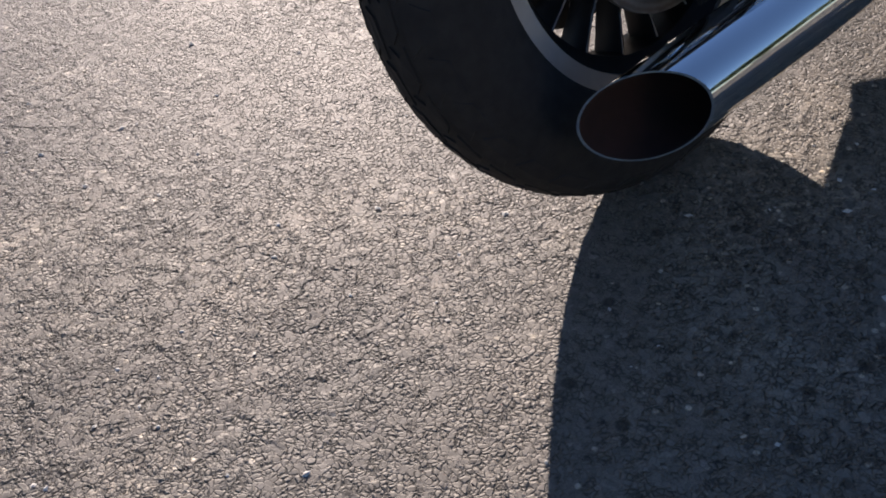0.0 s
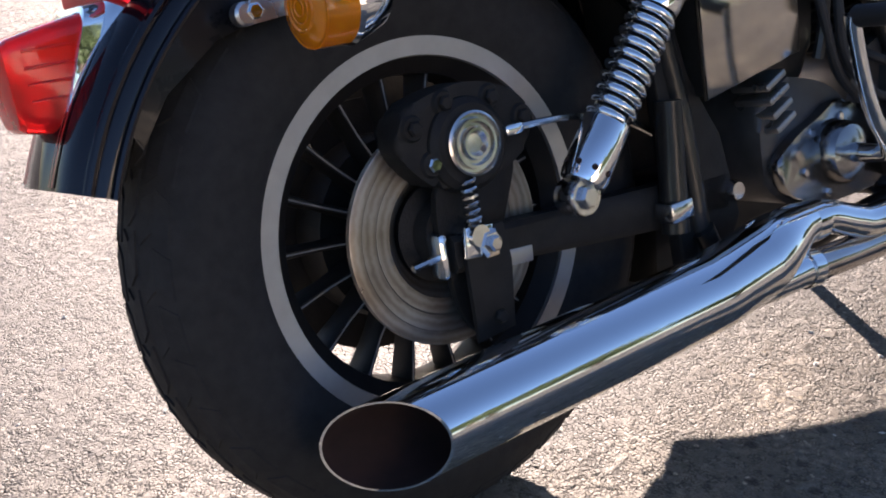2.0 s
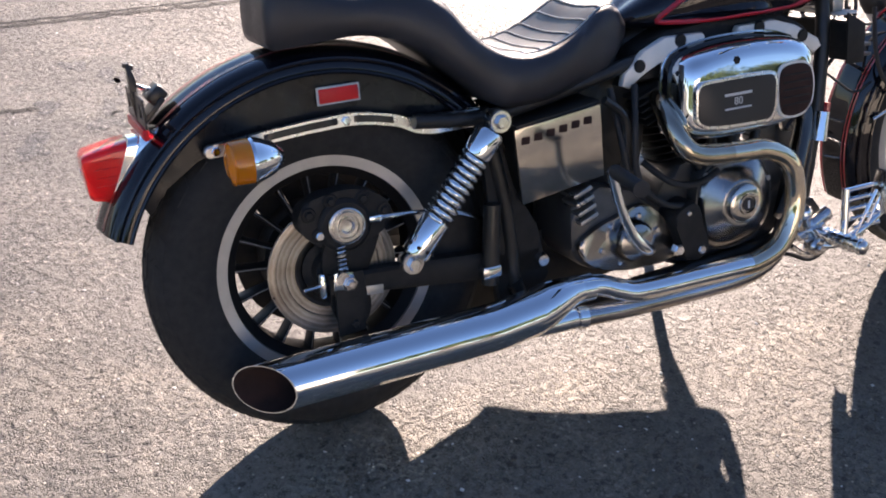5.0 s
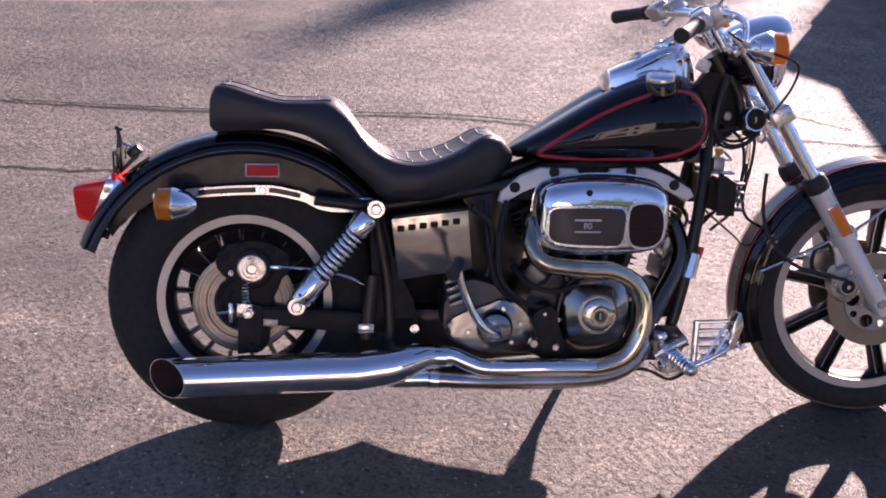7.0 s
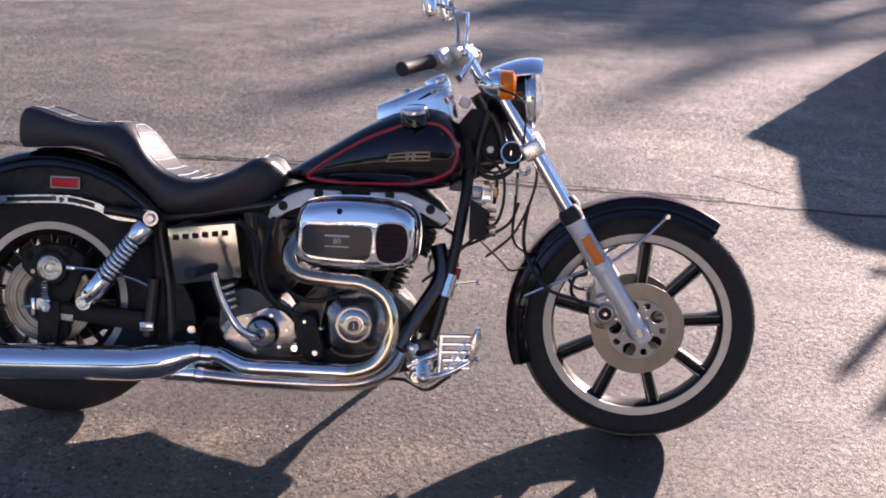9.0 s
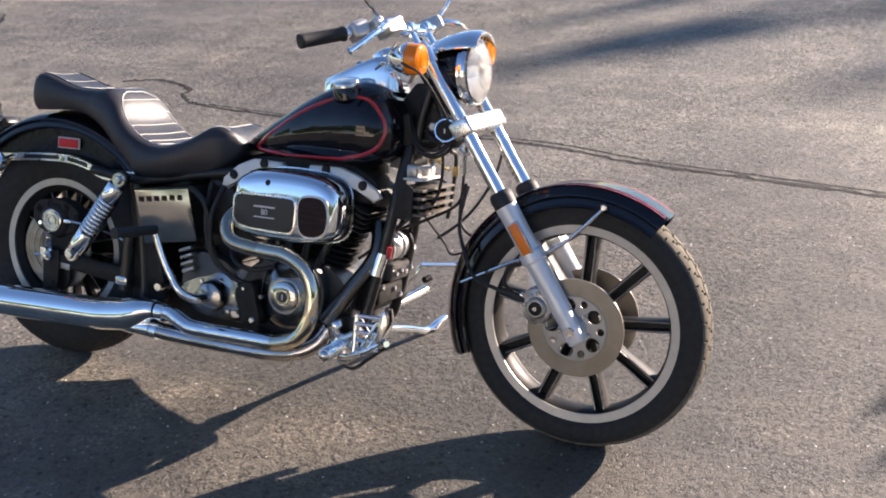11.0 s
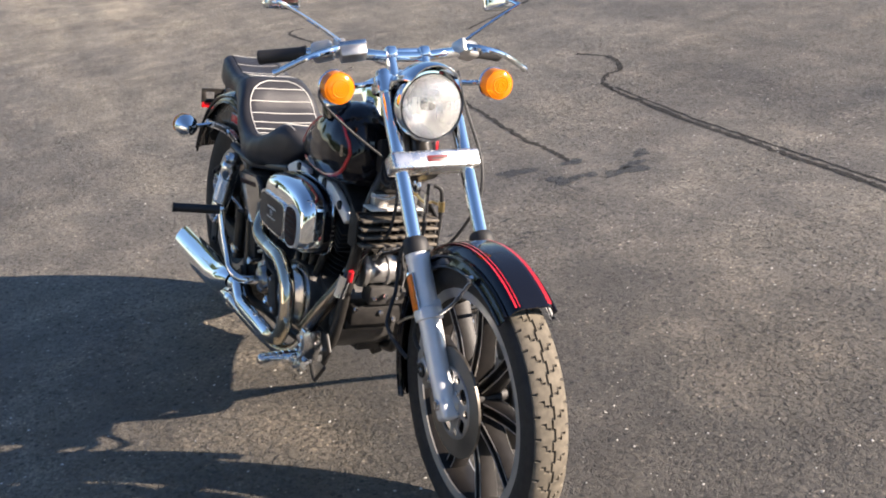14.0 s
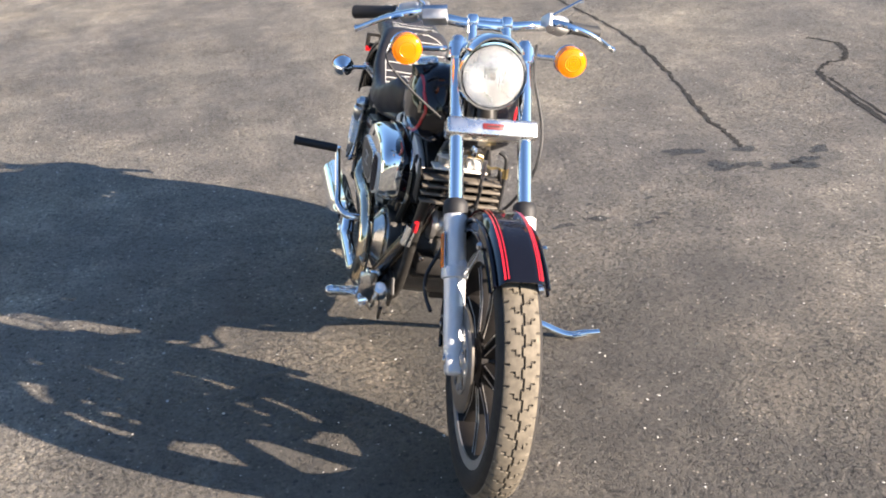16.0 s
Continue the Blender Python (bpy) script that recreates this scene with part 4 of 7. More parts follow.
# handlebar
bars = part("handlebar", tube([(-0.162, -0.328, 0.927), (-0.095, -0.22, 0.907), (-0.038, -0.12, 0.877), (-0.03, -0.045, 0.865), (-0.03, 0.045, 0.865), (-0.038, 0.12, 0.877), (-0.095, 0.22, 0.907), (-0.162, 0.328, 0.927)], 0.0135, sides=16, n=8), CHROME, bike, "low chrome handlebar with black grips", FORK)
for s in (-1, 1):
    part("grip", lathe([(0, 0.0), (0.017, 0.0), (0.0185, 0.004), (0.0175, 0.01), (0.0165, 0.11), (0.019, 0.114), (0.019, 0.122), (0.0135, 0.122)], 24, aim((-0.1655, s * 0.334, 0.928), Vector((0.072, -s * 0.114, -0.021)))), RUBBER_SOFT, bars, "ribbed black rubber grip")
    part("riser", tube([(-0.03, s * 0.045, 0.78), (-0.03, s * 0.045, 0.868)], 0.015, sides=16), CHROME, bars)
    part("riser_cap", box((-0.03, s * 0.045, 0.872), (0.042, 0.030, 0.030), 0.008, segs=3), CHROME, bars)
    # switch housing and lever clamp
    part("switch_housing", box((-0.080, s * 0.198, 0.903), (0.046, 0.055, 0.046), 0.012, Matrix.Rotation(s * radians(26), 4, "Z"), 3), ALU, bars, "cast aluminium switch housing")
    part("lever", tube([(-0.035, s * 0.165, 0.892), (-0.010, s * 0.205, 0.874), (-0.014, s * 0.265, 0.858), (-0.046, s * 0.326, 0.840), (-0.055, s * 0.340, 0.837)], [0.011, 0.009, 0.0075, 0.0065, 0.0095], sides=10), CHROME, bars, "bright hand lever")
    part("lever_clamp", box((-0.046, s * 0.165, 0.895), (0.046, 0.030, 0.040), 0.008, Matrix.Rotation(s * radians(20), 4, "Z")), ALU, bars)
    part("mirror_stem", tube([(-0.030, s * 0.160, 0.900), (-0.022, s * 0.185, 0.914), (0.0, s * 0.25, 0.949), (0.017, s * 0.318, 0.984), (0.012, s * 0.321, 0.990), (-0.020, s * 0.305, 1.024)], 0.0048, sides=10), CHROME, bars, "thin chrome mirror stem")
    mm = pose(-0.026, s * 0.298, 1.032, 0, 25, -s * 8)
    part("mirror_shell", box((0, 0, 0), (0.032, 0.100, 0.078), 0.013, segs=4), CHROME, bars, "rounded chrome mirror", mm)
    part("mirror_glass", box((-0.0165, 0, 0), (0.004, 0.084, 0.062), 0.0015), CHROME, bars, "", mm)
part("handlebar_clamp", box((-0.03, 0, 0.878), (0.020, 0.09, 0.012), 0.004), CHROME, bars)
turned = Matrix.Rotation(radians(-14), 4, "Z")
mc = part("master_cylinder", box((-0.027, -0.142, 0.874), (0.050, 0.064, 0.030), 0.005, turned), ALU, bars, "brake fluid reservoir with square window")
part("window", box((-0.027, -0.142, 0.886), (0.036, 0.048, 0.012), 0.003, turned), CAR_DARK, mc, "dark square window")
for dx, dy, sx, sy in ((-0.022, 0, 0.007, 0.066), (0.022, 0, 0.007, 0.066), (0, -0.030, 0.050, 0.007), (0, 0.030, 0.050, 0.007)):
    o = turned @ Vector((dx, dy, 0))
    part("window_frame", box((-0.027 + o.x, -0.142 + o.y, 0.891), (sx, sy, 0.012), 0.002, turned), CHROME_WORN, mc)

# seat
TOP = [(-0.085, 0.775), (-0.080, 0.845), (-0.045, 0.866), (0.07, 0.833), (0.150, 0.833), (0.204, 0.839), (0.244, 0.808), (0.284, 0.747), (0.335, 0.708), (0.393, 0.693), (0.450, 0.700), (0.503, 0.721), (0.565, 0.757), (0.606, 0.750), (0.640, 0.712)]
BOT = [(-0.080, 0.762), (-0.071, 0.756), (-0.03, 0.758), (0.069, 0.763), (0.120, 0.755), (0.149, 0.746), (0.200, 0.715), (0.243, 0.678), (0.285, 0.640), (0.324, 0.605), (0.380, 0.600), (0.434, 0.602), (0.520, 0.620), (0.587, 0.640), (0.640, 0.690)]
WID = [0.080, 0.092, 0.098, 0.102, 0.108, 0.116, 0.128, 0.140, 0.142, 0.150, 0.150, 0.142, 0.125, 0.105, 0.060]


def seat_section(x1, z1, x0, z0, w, arch=0.0):
    """One cross ring of the seat, from the bottom edge over the rounded shoulder."""
    out = []
    pts = [(-0.86, 0.0), (-0.97, 0.18), (-1.0, 0.45), (-0.985, 0.70), (-0.93, 0.88), (-0.82, 0.97), (-0.62, 0.985), (-0.3, 0.955), (0, 0.945), (0.3, 0.955), (0.62, 0.985), (0.82, 0.97), (0.93, 0.88), (0.985, 0.70), (1.0, 0.45), (0.97, 0.18), (0.86, 0.0)]
    for u, v in pts:
        v -= arch * v * abs(u) ** 3
        out.append((x0 + (x1 - x0) * v, w * u, z0 + (z1 - z0) * v))
    return out


tt, bb = curve_pts([(x, 0, z) for x, z in TOP], 5), curve_pts([(x, 0, z) for x, z in BOT], 5)
ww = [float(np.interp(i, np.arange(len(WID)) * 5, WID)) for i in range(len(tt))]
seat_secs = [seat_section(a.x, a.z, b.x, b.z, w, 0.22 * math.exp(-((i - 26) / 6.0) ** 2)) for i, (a, b, w) in enumerate(zip(tt, bb, ww))]
seat = part("seat", loft(seat_secs), VINYL, bike, "stepped black vinyl seat with white-piped ribs", smooth=50)


def seat_top(i, u):
    """A point of the seat's upper face in station i, u across."""
    s = seat_secs[i]
    us = [p[1] for p in s[5:12]]
    x = np.interp(u, us, [p[0] for p in s[5:12]])
    z = np.interp(u, us, [p[2] for p in s[5:12]])
    return Vector((float(x), u, float(z)))


def inset(i):
    """Half width of the ribbed inset in station i: it closes in an arch below the crest."""
    return ww[i] * 0.76 * math.sqrt(max(0.0, 1 - (max(0.0, 33.5 - i) / 7.0) ** 2))


for i in list(range(10, 25, 3)) + list(range(30, 62, 3)):
    if i >= len(seat_secs) - 6:
        continue
    w = ww[i] * 0.72 if i < 25 else inset(i)
    pts = [seat_top(i, w * k / 6) + Vector((0, 0, 0.0015)) for k in range(-6, 7)]
    part("piping", tube(pts, 0.0006 if i < 25 else 0.0014, sides=6, n=1, smooth_path=False), PIPING, seat, "white seat piping")
for s in (-1, 1):
    pts = [seat_top(i, s * ww[i] * 0.70) + Vector((0, 0, 0.001)) for i in range(9, 26)]
    part("seam", tube(pts, 0.0014, sides=6, n=1, smooth_path=False), VINYL, seat)
last = len(seat_secs) - 6
arch = [seat_top(i, -inset(i)) for i in range(last, 26, -1)] + [seat_top(27, inset(27) * k / 4) for k in range(-3, 4)] + [seat_top(i, inset(i)) for i in range(27, last + 1)]
part("piping", tube([p + Vector((0, 0, 0.0012)) for p in arch], 0.0015, sides=6, n=1, smooth_path=False), PIPING, seat, "white piping round the ribbed inset")

# tank: twin lobes with a chrome console
TX = [0.630, 0.680, 0.750, 0.830, 0.910, 0.980, 1.040, 1.085, 1.112, 1.122]
TZ1 = [0.716, 0.748, 0.792, 0.843, 0.884, 0.905, 0.906, 0.885, 0.845, 0.805]
TZ0 = [0.700, 0.694, 0.690, 0.687, 0.685, 0.686, 0.690, 0.700, 0.720, 0.750]
TW = [0.030, 0.075, 0.110, 0.135, 0.150, 0.156, 0.153, 0.140, 0.110, 0.070]


def tank_section(x, z0, z1, w):
    h = z1 - z0
    pts = [(-0.30, 0.0), (-0.62, 0.02), (-0.88, 0.12), (-1.0, 0.36), (-0.985, 0.60), (-0.90, 0.80), (-0.74, 0.93), (-0.52, 0.995), (-0.32, 0.99), (-0.18, 0.95), (0, 0.93)]
    full = pts + [(-u, v) for u, v in reversed(pts[:-1])]
    return [(x, w * u, z0 + h * v) for u, v in full]


xs = [v for v in np.linspace(0, len(TX) - 1, 37)]
tc_ = curve_pts([(a, 0, b) for a, b in zip(TX, TZ1)], 4)
tank_secs = []
for v in xs:
    i = min(int(v * 4 + 0.5), len(tc_) - 1)
    x = tc_[i].x
    k = np.interp(x, TX, range(len(TX)))
    tank_secs.append(tank_section(x, float(np.interp(k, range(10), TZ0)), tc_[i].z, float(np.interp(k, range(10), TW))))
tank = part("fuel_tank", loft(tank_secs), BLACK, bike, "glossy black twin-lobe fuel tank outlined with a red pinstripe", smooth=60)


def tank_side(x, f, s):
    """A point on the tank's flank: x along, f from its lower to its upper edge, s the side."""
    xs_ = [q[0][0] for q in tank_secs]
    j = int(np.clip(np.searchsorted(xs_, x), 1, len(xs_) - 1))
    t = (x - xs_[j - 1]) / (xs_[j] - xs_[j - 1])
    a = [Vector(p).lerp(Vector(q), t) for p, q in zip(tank_secs[j - 1], tank_secs[j])]
    vs = [1, 2, 3, 4, 5, 6, 7]
    fs = [0.02, 0.12, 0.36, 0.60, 0.80, 0.93, 0.995]
    y = float(np.interp(f, fs, [a[k].y for k in vs]))
    z = float(np.interp(f, fs, [a[k].z for k in vs]))
    return Vector((x, -s * y, z))


loop = [(0.70, 0.25), (0.74, 0.58), (0.82, 0.74), (0.92, 0.80), (1.00, 0.82), (1.06, 0.80), (1.092, 0.66), (1.097, 0.44), (1.075, 0.22), (1.0, 0.12), (0.90, 0.11), (0.78, 0.12)]
for s in (-1, 1):
    pts = [tank_side(q.x, q.z, s) for q in curve_pts([(x, 0, f) for x, f in loop], 8, True)]
    pts = [p + Vector((0, -s * 0.0028, -0.0005)) for p in pts]
    part("pinstripe", tube(pts, 0.0058, sides=6, n=1, smooth_path=False, closed=True), RED_STRIPE, tank, "red pinstripe outline")
con = part("tank_console", loft([[(x, w * u, z + hh * v) for u, v in ((-1, 0), (-0.99, 0.50), (-0.96, 0.78), (-0.86, 0.93), (-0.5, 1), (0, 1.01), (0.5, 1), (0.86, 0.93), (0.96, 0.78), (0.99, 0.50), (1, 0))]
                                for x, w, z, hh in ((0.874, 0.044, 0.862, 0.030), (0.879, 0.050, 0.862, 0.050), (0.93, 0.054, 0.872, 0.062), (0.98, 0.057, 0.882, 0.076), (1.022, 0.057, 0.886, 0.090), (1.052, 0.053, 0.888, 0.090), (1.074, 0.046, 0.888, 0.074), (1.088, 0.038, 0.886, 0.040), (1.095, 0.030, 0.884, 0.010))]), CHROME, bike, "chrome instrument console on the tank", smooth=60)
at = aim((1.030, 0, 0.974), (-0.50, 0, 1))
part("gauge", lathe([(0.030, 0.010), (0.031, 0.016), (0.036, 0.014), (0.039, 0.006), (0.039, -0.02), (0, -0.02)], 32, at), CHROME, con, "chrome gauge rim")
part("gauge_face", lathe([(0, 0.011), (0.031, 0.011), (0.031, 0.004), (0, 0.004)], 32, at), BADGE_BLACK, con, "black gauge face")
part("switch_knob", lathe([(0, 0.012), (0.009, 0.011), (0.012, 0.006), (0.013, -0.004), (0, -0.004)], 20, aim((0.955, 0, 0.946), (-0.48, 0, 1))), CHROME_WORN, con)
part("console_edge", tube([(0.878, -0.0505, 0.868), (0.93, -0.0545, 0.876), (0.98, -0.0575, 0.886), (1.05, -0.0535, 0.892)], 0.0035, sides=8), RUBBER_SOFT, con)
for s in (-1, 1):
    cap = part("fuel_cap", lathe([(0, 0.012), (0.024, 0.0115), (0.033, 0.009), (0.036, 0.005), (0.0365, -0.004), (0, -0.004)], 36, aim((0.982, s * 0.122, 0.901), (-0.12, s * 0.27, 1))), CHROME_WORN, tank, "flat dull chrome fuel filler cap")
    part("cap_neck", lathe([(0.0345, -0.003), (0.0375, -0.008), (0.041, -0.034), (0, -0.034)], 32, aim((0.982, s * 0.122, 0.901), (-0.12, s * 0.27, 1))), BLACK, cap)

# frame tubes
frame_pts = [
    ("down_tube", [(1.135, 0.035, 0.76), (1.125, 0.065, 0.66), (1.098, 0.085, 0.486), (1.06, 0.095, 0.31), (1.03, 0.10, 0.245), (0.96, 0.105, 0.205), (0.6, 0.11, 0.183), (0.40, 0.11, 0.165), (0.34, 0.11, 0.25)], 0.0155),
    ("seat_tube", [(0.30, 0.10, 0.60), (0.315, 0.10, 0.52), (0.335, 0.10, 0.40), (0.345, 0.10, 0.25), (0.35, 0.105, 0.17)], 0.0150),
    ("top_rail", [(1.12, 0.02, 0.80), (0.85, 0.05, 0.665), (0.62, 0.09, 0.635), (0.42, 0.105, 0.60), (0.30, 0.105, 0.585), (0.16, 0.11, 0.60)], 0.0140),
]
for nm, pts, r in frame_pts:
    for s in (-1, 1):
        part(nm, tube([(x, s * y, z) for x, y, z in pts], r, sides=14), BLACK_FRAME, bike, "black enamelled frame tube")
part("backbone", tube([(1.13, 0, 0.82), (0.95, 0, 0.76), (0.65, 0, 0.66), (0.45, 0, 0.61)], 0.022, sides=16), BLACK_FRAME, bike)
neck = part("neck_casting", slab([(1.08, 0.735), (1.14, 0.715), (1.205, 0.755), (1.242, 0.800), (1.234, 0.862), (1.196, 0.915), (1.13, 0.912), (1.09, 0.86)], -0.018, 0.018, 0.006), BLACK_ROUGH, bike, "black frame neck with side ribs")
for s in (-1, 1):
    part("neck_rib", tube([(1.150, s * 0.030, 0.728), (1.158, s * 0.030, 0.82), (1.182, s * 0.028, 0.906)], 0.0115, sides=12), BLACK_FRAME, neck)
    part("neck_rib", tube([(1.186, s * 0.028, 0.902), (1.214, s * 0.028, 0.850), (1.230, s * 0.028, 0.775)], 0.0125, sides=12), BLACK_FRAME, neck)
    part("neck_stay", tube([(1.155, s * 0.026, 0.762), (1.225, s * 0.026, 0.776)], 0.008, sides=10), BLACK_FRAME, neck)
    bolt(neck, (1.188, s * 0.018, 0.804), (0, s, 0), 0.013, 0.010, ALU_MID)
    part("coil_pack", box((1.118, s * 0.040, 0.79), (0.050, 0.034, 0.085), 0.010, Matrix.Rotation(radians(-12), 4, "Y")), BLACK_ROUGH, neck)
for k, (y, z) in enumerate(((-0.05, 0.748), (-0.058, 0.738), (-0.040, 0.730))):
    part("loom", tube([(1.135, y + 0.015, z + 0.055), (1.165, y, z + 0.006), (1.205, y, z - 0.004), (1.245, y - 0.006, z + 0.016), (1.262, y, z + 0.05)], 0.0042, sides=8), RUBBER_SOFT, neck)
for s, ya in ((-1, 0.088), (1, 0.100)):
    arm = part("swing_arm", loft([[(x, s * ya + 0.017 * u, z + h * v) for u, v in ((-1, -0.7), (-0.7, -1), (0.7, -1), (1, -0.7), (1, 0.7), (0.7, 1), (-0.7, 1), (-1, 0.7))]
                                  for x, z, h in ((0.40, 0.285, 0.030), (0.28, 0.293, 0.027), (0.14, 0.306, 0.024), (0.06, 0.314, 0.022), (-0.030, 0.321, 0.020))]), BLACK_ROUGH, bike, "black swing arm")
    part("axle_plate", slab([(-0.024, 0.222), (0.028, 0.226), (0.038, 0.30), (0.034, 0.343), (-0.020, 0.345), (-0.022, 0.30)], s * (ya + 0.017), s * (ya + 0.024), 0.002), BLACK_ROUGH, arm)
    part("adjuster", slab([(-0.026, 0.317), (0.010, 0.313), (0.014, 0.346), (-0.022, 0.350)], s * (ya + 0.024), s * (ya + 0.031), 0.002), CHROME, arm, "bright square adjuster plate")
    bolt(arm, (0.003, s * (ya + 0.030), 0.328), (0, s, 0), 0.0165, 0.011, CHROME_WORN, "axle_nut")
    bolt(arm, (0.003, s * (ya + 0.040), 0.328), (0, s, 0), 0.009, 0.008, CHROME_WORN, "axle_end")
    part("adjuster_screw", tube([(-0.026, s * ya, 0.322), (-0.075, s * ya, 0.318)], 0.0045, sides=8), CHROME_WORN, arm)
    part("end_cap", box((-0.040, s * ya, 0.322), (0.012, 0.026, 0.050), 0.005), CHROME, arm, "chrome end cap")
    part("data_plate", box((0.052, s * (ya + 0.0165), 0.298), (0.040, 0.004, 0.018), 0.001, Matrix.Rotation(radians(5), 4, "Y")), ALU_MID, arm, "dull pale data plate")
    bolt(arm, (0.009, s * (ya + 0.022), 0.243), (0, s, 0), 0.008, 0.008, BLACK_ROUGH)
part("pivot_bolt", lathe([(0, -0.122), (0.011, -0.122), (0.014, -0.114), (0.014, 0.118), (0.012, 0.126), (0, 0.126)], 20, Matrix.Translation((0.402, 0, 0.285))), CHROME_WORN, bike)
part("drive_chain", slab([(-0.02, 0.245), (0.0, 0.235), (0.47, 0.195), (0.49, 0.21), (0.49, 0.24), (0.0, 0.275)], 0.088, 0.102, 0.003), BLACK_ROUGH, bike, "greasy drive chain run")
part("swing_arm_web", box((0.375, 0.005, 0.285), (0.05, 0.17, 0.05), 0.01), BLACK_FRAME, bike)

# chain case, chain guard and inner plates on the far side and between frame and wheel
part("chain_guard", slab([(0.205 * math.cos(radians(a)), 0.3265 + 0.205 * math.sin(radians(a))) for a in range(-5, 166, 9)] + [(0.11 * math.cos(radians(a)), 0.3265 + 0.11 * math.sin(radians(a))) for a in range(165, -6, -9)], 0.088, 0.115, 0.004), BLACK_ROUGH, bike, "black drive chain guard")
# unseen plate, added to close the shadow's gap between wheel and engine
part("shadow_plate", slab([(0.235, 0.150), (0.36, 0.118), (0.52, 0.130), (0.53, 0.42), (0.36, 0.42), (0.33, 0.56), (0.26, 0.58), (0.24, 0.42)], 0.080, 0.092, 0.003), BLACK_ROUGH, bike, "black inner plate added to fill the cast shadow")
part("frame_gusset", slab([(0.305, 0.20), (0.37, 0.18), (0.42, 0.25), (0.40, 0.36), (0.35, 0.44), (0.325, 0.58), (0.285, 0.60), (0.30, 0.40)], -0.105, -0.085, 0.004), BLACK_ROUGH, bike, "black frame gusset plate")
part("rear_master_cylinder", tube([(0.285, -0.118, 0.262), (0.300, -0.118, 0.42)], 0.017, sides=16), BLACK_FRAME, bike, "black rear brake cylinder")
part("clevis", box((0.284, -0.122, 0.290), (0.040, 0.030, 0.026), 0.005), CHROME_WORN, bike)
part("caliper_bracket", slab(rounded([(-0.03, 0.31), (0.03, 0.30), (0.055, 0.34), (0.085, 0.42), (0.03, 0.42), (-0.025, 0.40)]), -0.088, -0.078, 0.004), BLACK_ROUGH, bike, "black caliper bracket")
part("bracket_tail", slab(rounded([(-0.02, 0.31), (0.045, 0.30), (0.05, 0.245), (0.02, 0.215), (-0.015, 0.24)]), -0.082, -0.072, 0.003), BLACK_ROUGH, bike)

# shocks
for s in (-1, 1):
    S0, S1, off = Vector((0.118, s * 0.140, 0.350)), Vector((0.303, s * 0.160, 0.588)), Vector((0, 0, 0))
    d = (S1 - S0).normalized()
    ln = (S1 - S0).length
    sh = part("shock_absorber", tube([S0 + off, S1 + off], 0.010, sides=14), CHROME, bike, "chrome rear shock absorber with open coil spring")
    part("lower_cover", lathe([(0.012, 0.015), (0.026, 0.016), (0.0275, 0.022), (0.0275, 0.088), (0.025, 0.092), (0.012, 0.092)], 32, aim(S0 + off, d)), CHROME, sh, "polished lower shroud with round holes")
    for k in range(9):
        a = k * 0.698 + (0.4 if s < 0 else 0)
        c_ = aim(S0 + off, d) @ Vector((0.0272 * math.cos(a), 0.032, 0.0272 * math.sin(a)))
        nrm = (aim(S0 + off, d).to_3x3() @ Vector((math.cos(a), 0, math.sin(a))))
        part("hole", lathe([(0, 0.0012), (0.0036, 0.0012), (0.0036, 0)], 10, aim(c_, nrm)), DARK_HOLE, sh)
    part("upper_cover", lathe([(0.012, ln - 0.075), (0.0265, ln - 0.074), (0.028, ln - 0.068), (0.028, ln - 0.028), (0.024, ln - 0.022), (0.010, ln - 0.020)], 32, aim(S0 + off, d)), CHROME, sh, "chrome upper shroud")
    m = aim(S0 + off, d)
    bm = bmesh.new()
    turns, steps, wire, prev = 9.75, 234, 0.0056, None
    for k in range(steps + 1):
        a = 2 * math.pi * turns * k / steps
        y = 0.092 + (ln - 0.072 - 0.092) * k / steps
        ring = []
        for j in range(8):
            f = 2 * math.pi * j / 8
            r_ = 0.0235 + wire * math.cos(f)
            ring.append(bm.verts.new(m @ Vector((r_ * math.cos(a), y + wire * math.sin(f), r_ * math.sin(a)))))
        if prev:
            for j in range(8):
                bm.faces.new((prev[j], prev[(j + 1) % 8], ring[(j + 1) % 8], ring[j]))
        prev = ring
    part("spring", bm, CHROME, sh, "chrome coil spring", smooth=80)
    part("damper_body", tube([S0 + off + d * 0.06, S0 + off + d * (ln - 0.05)], 0.0175, sides=18), BLACK_FRAME, sh)
    for p in (S0, S1):
        part("eye", lathe([(0.009, -0.016), (0.020, -0.016), (0.022, -0.012), (0.022, 0.012), (0.020, 0.016), (0.009, 0.016)], 24, Matrix.Translation(p + off), closed=True), CHROME_WORN, sh)
        bolt(sh, p + off + Vector((0, s * 0.014, 0)), (0, s, 0), 0.014, 0.010, CHROME_WORN)

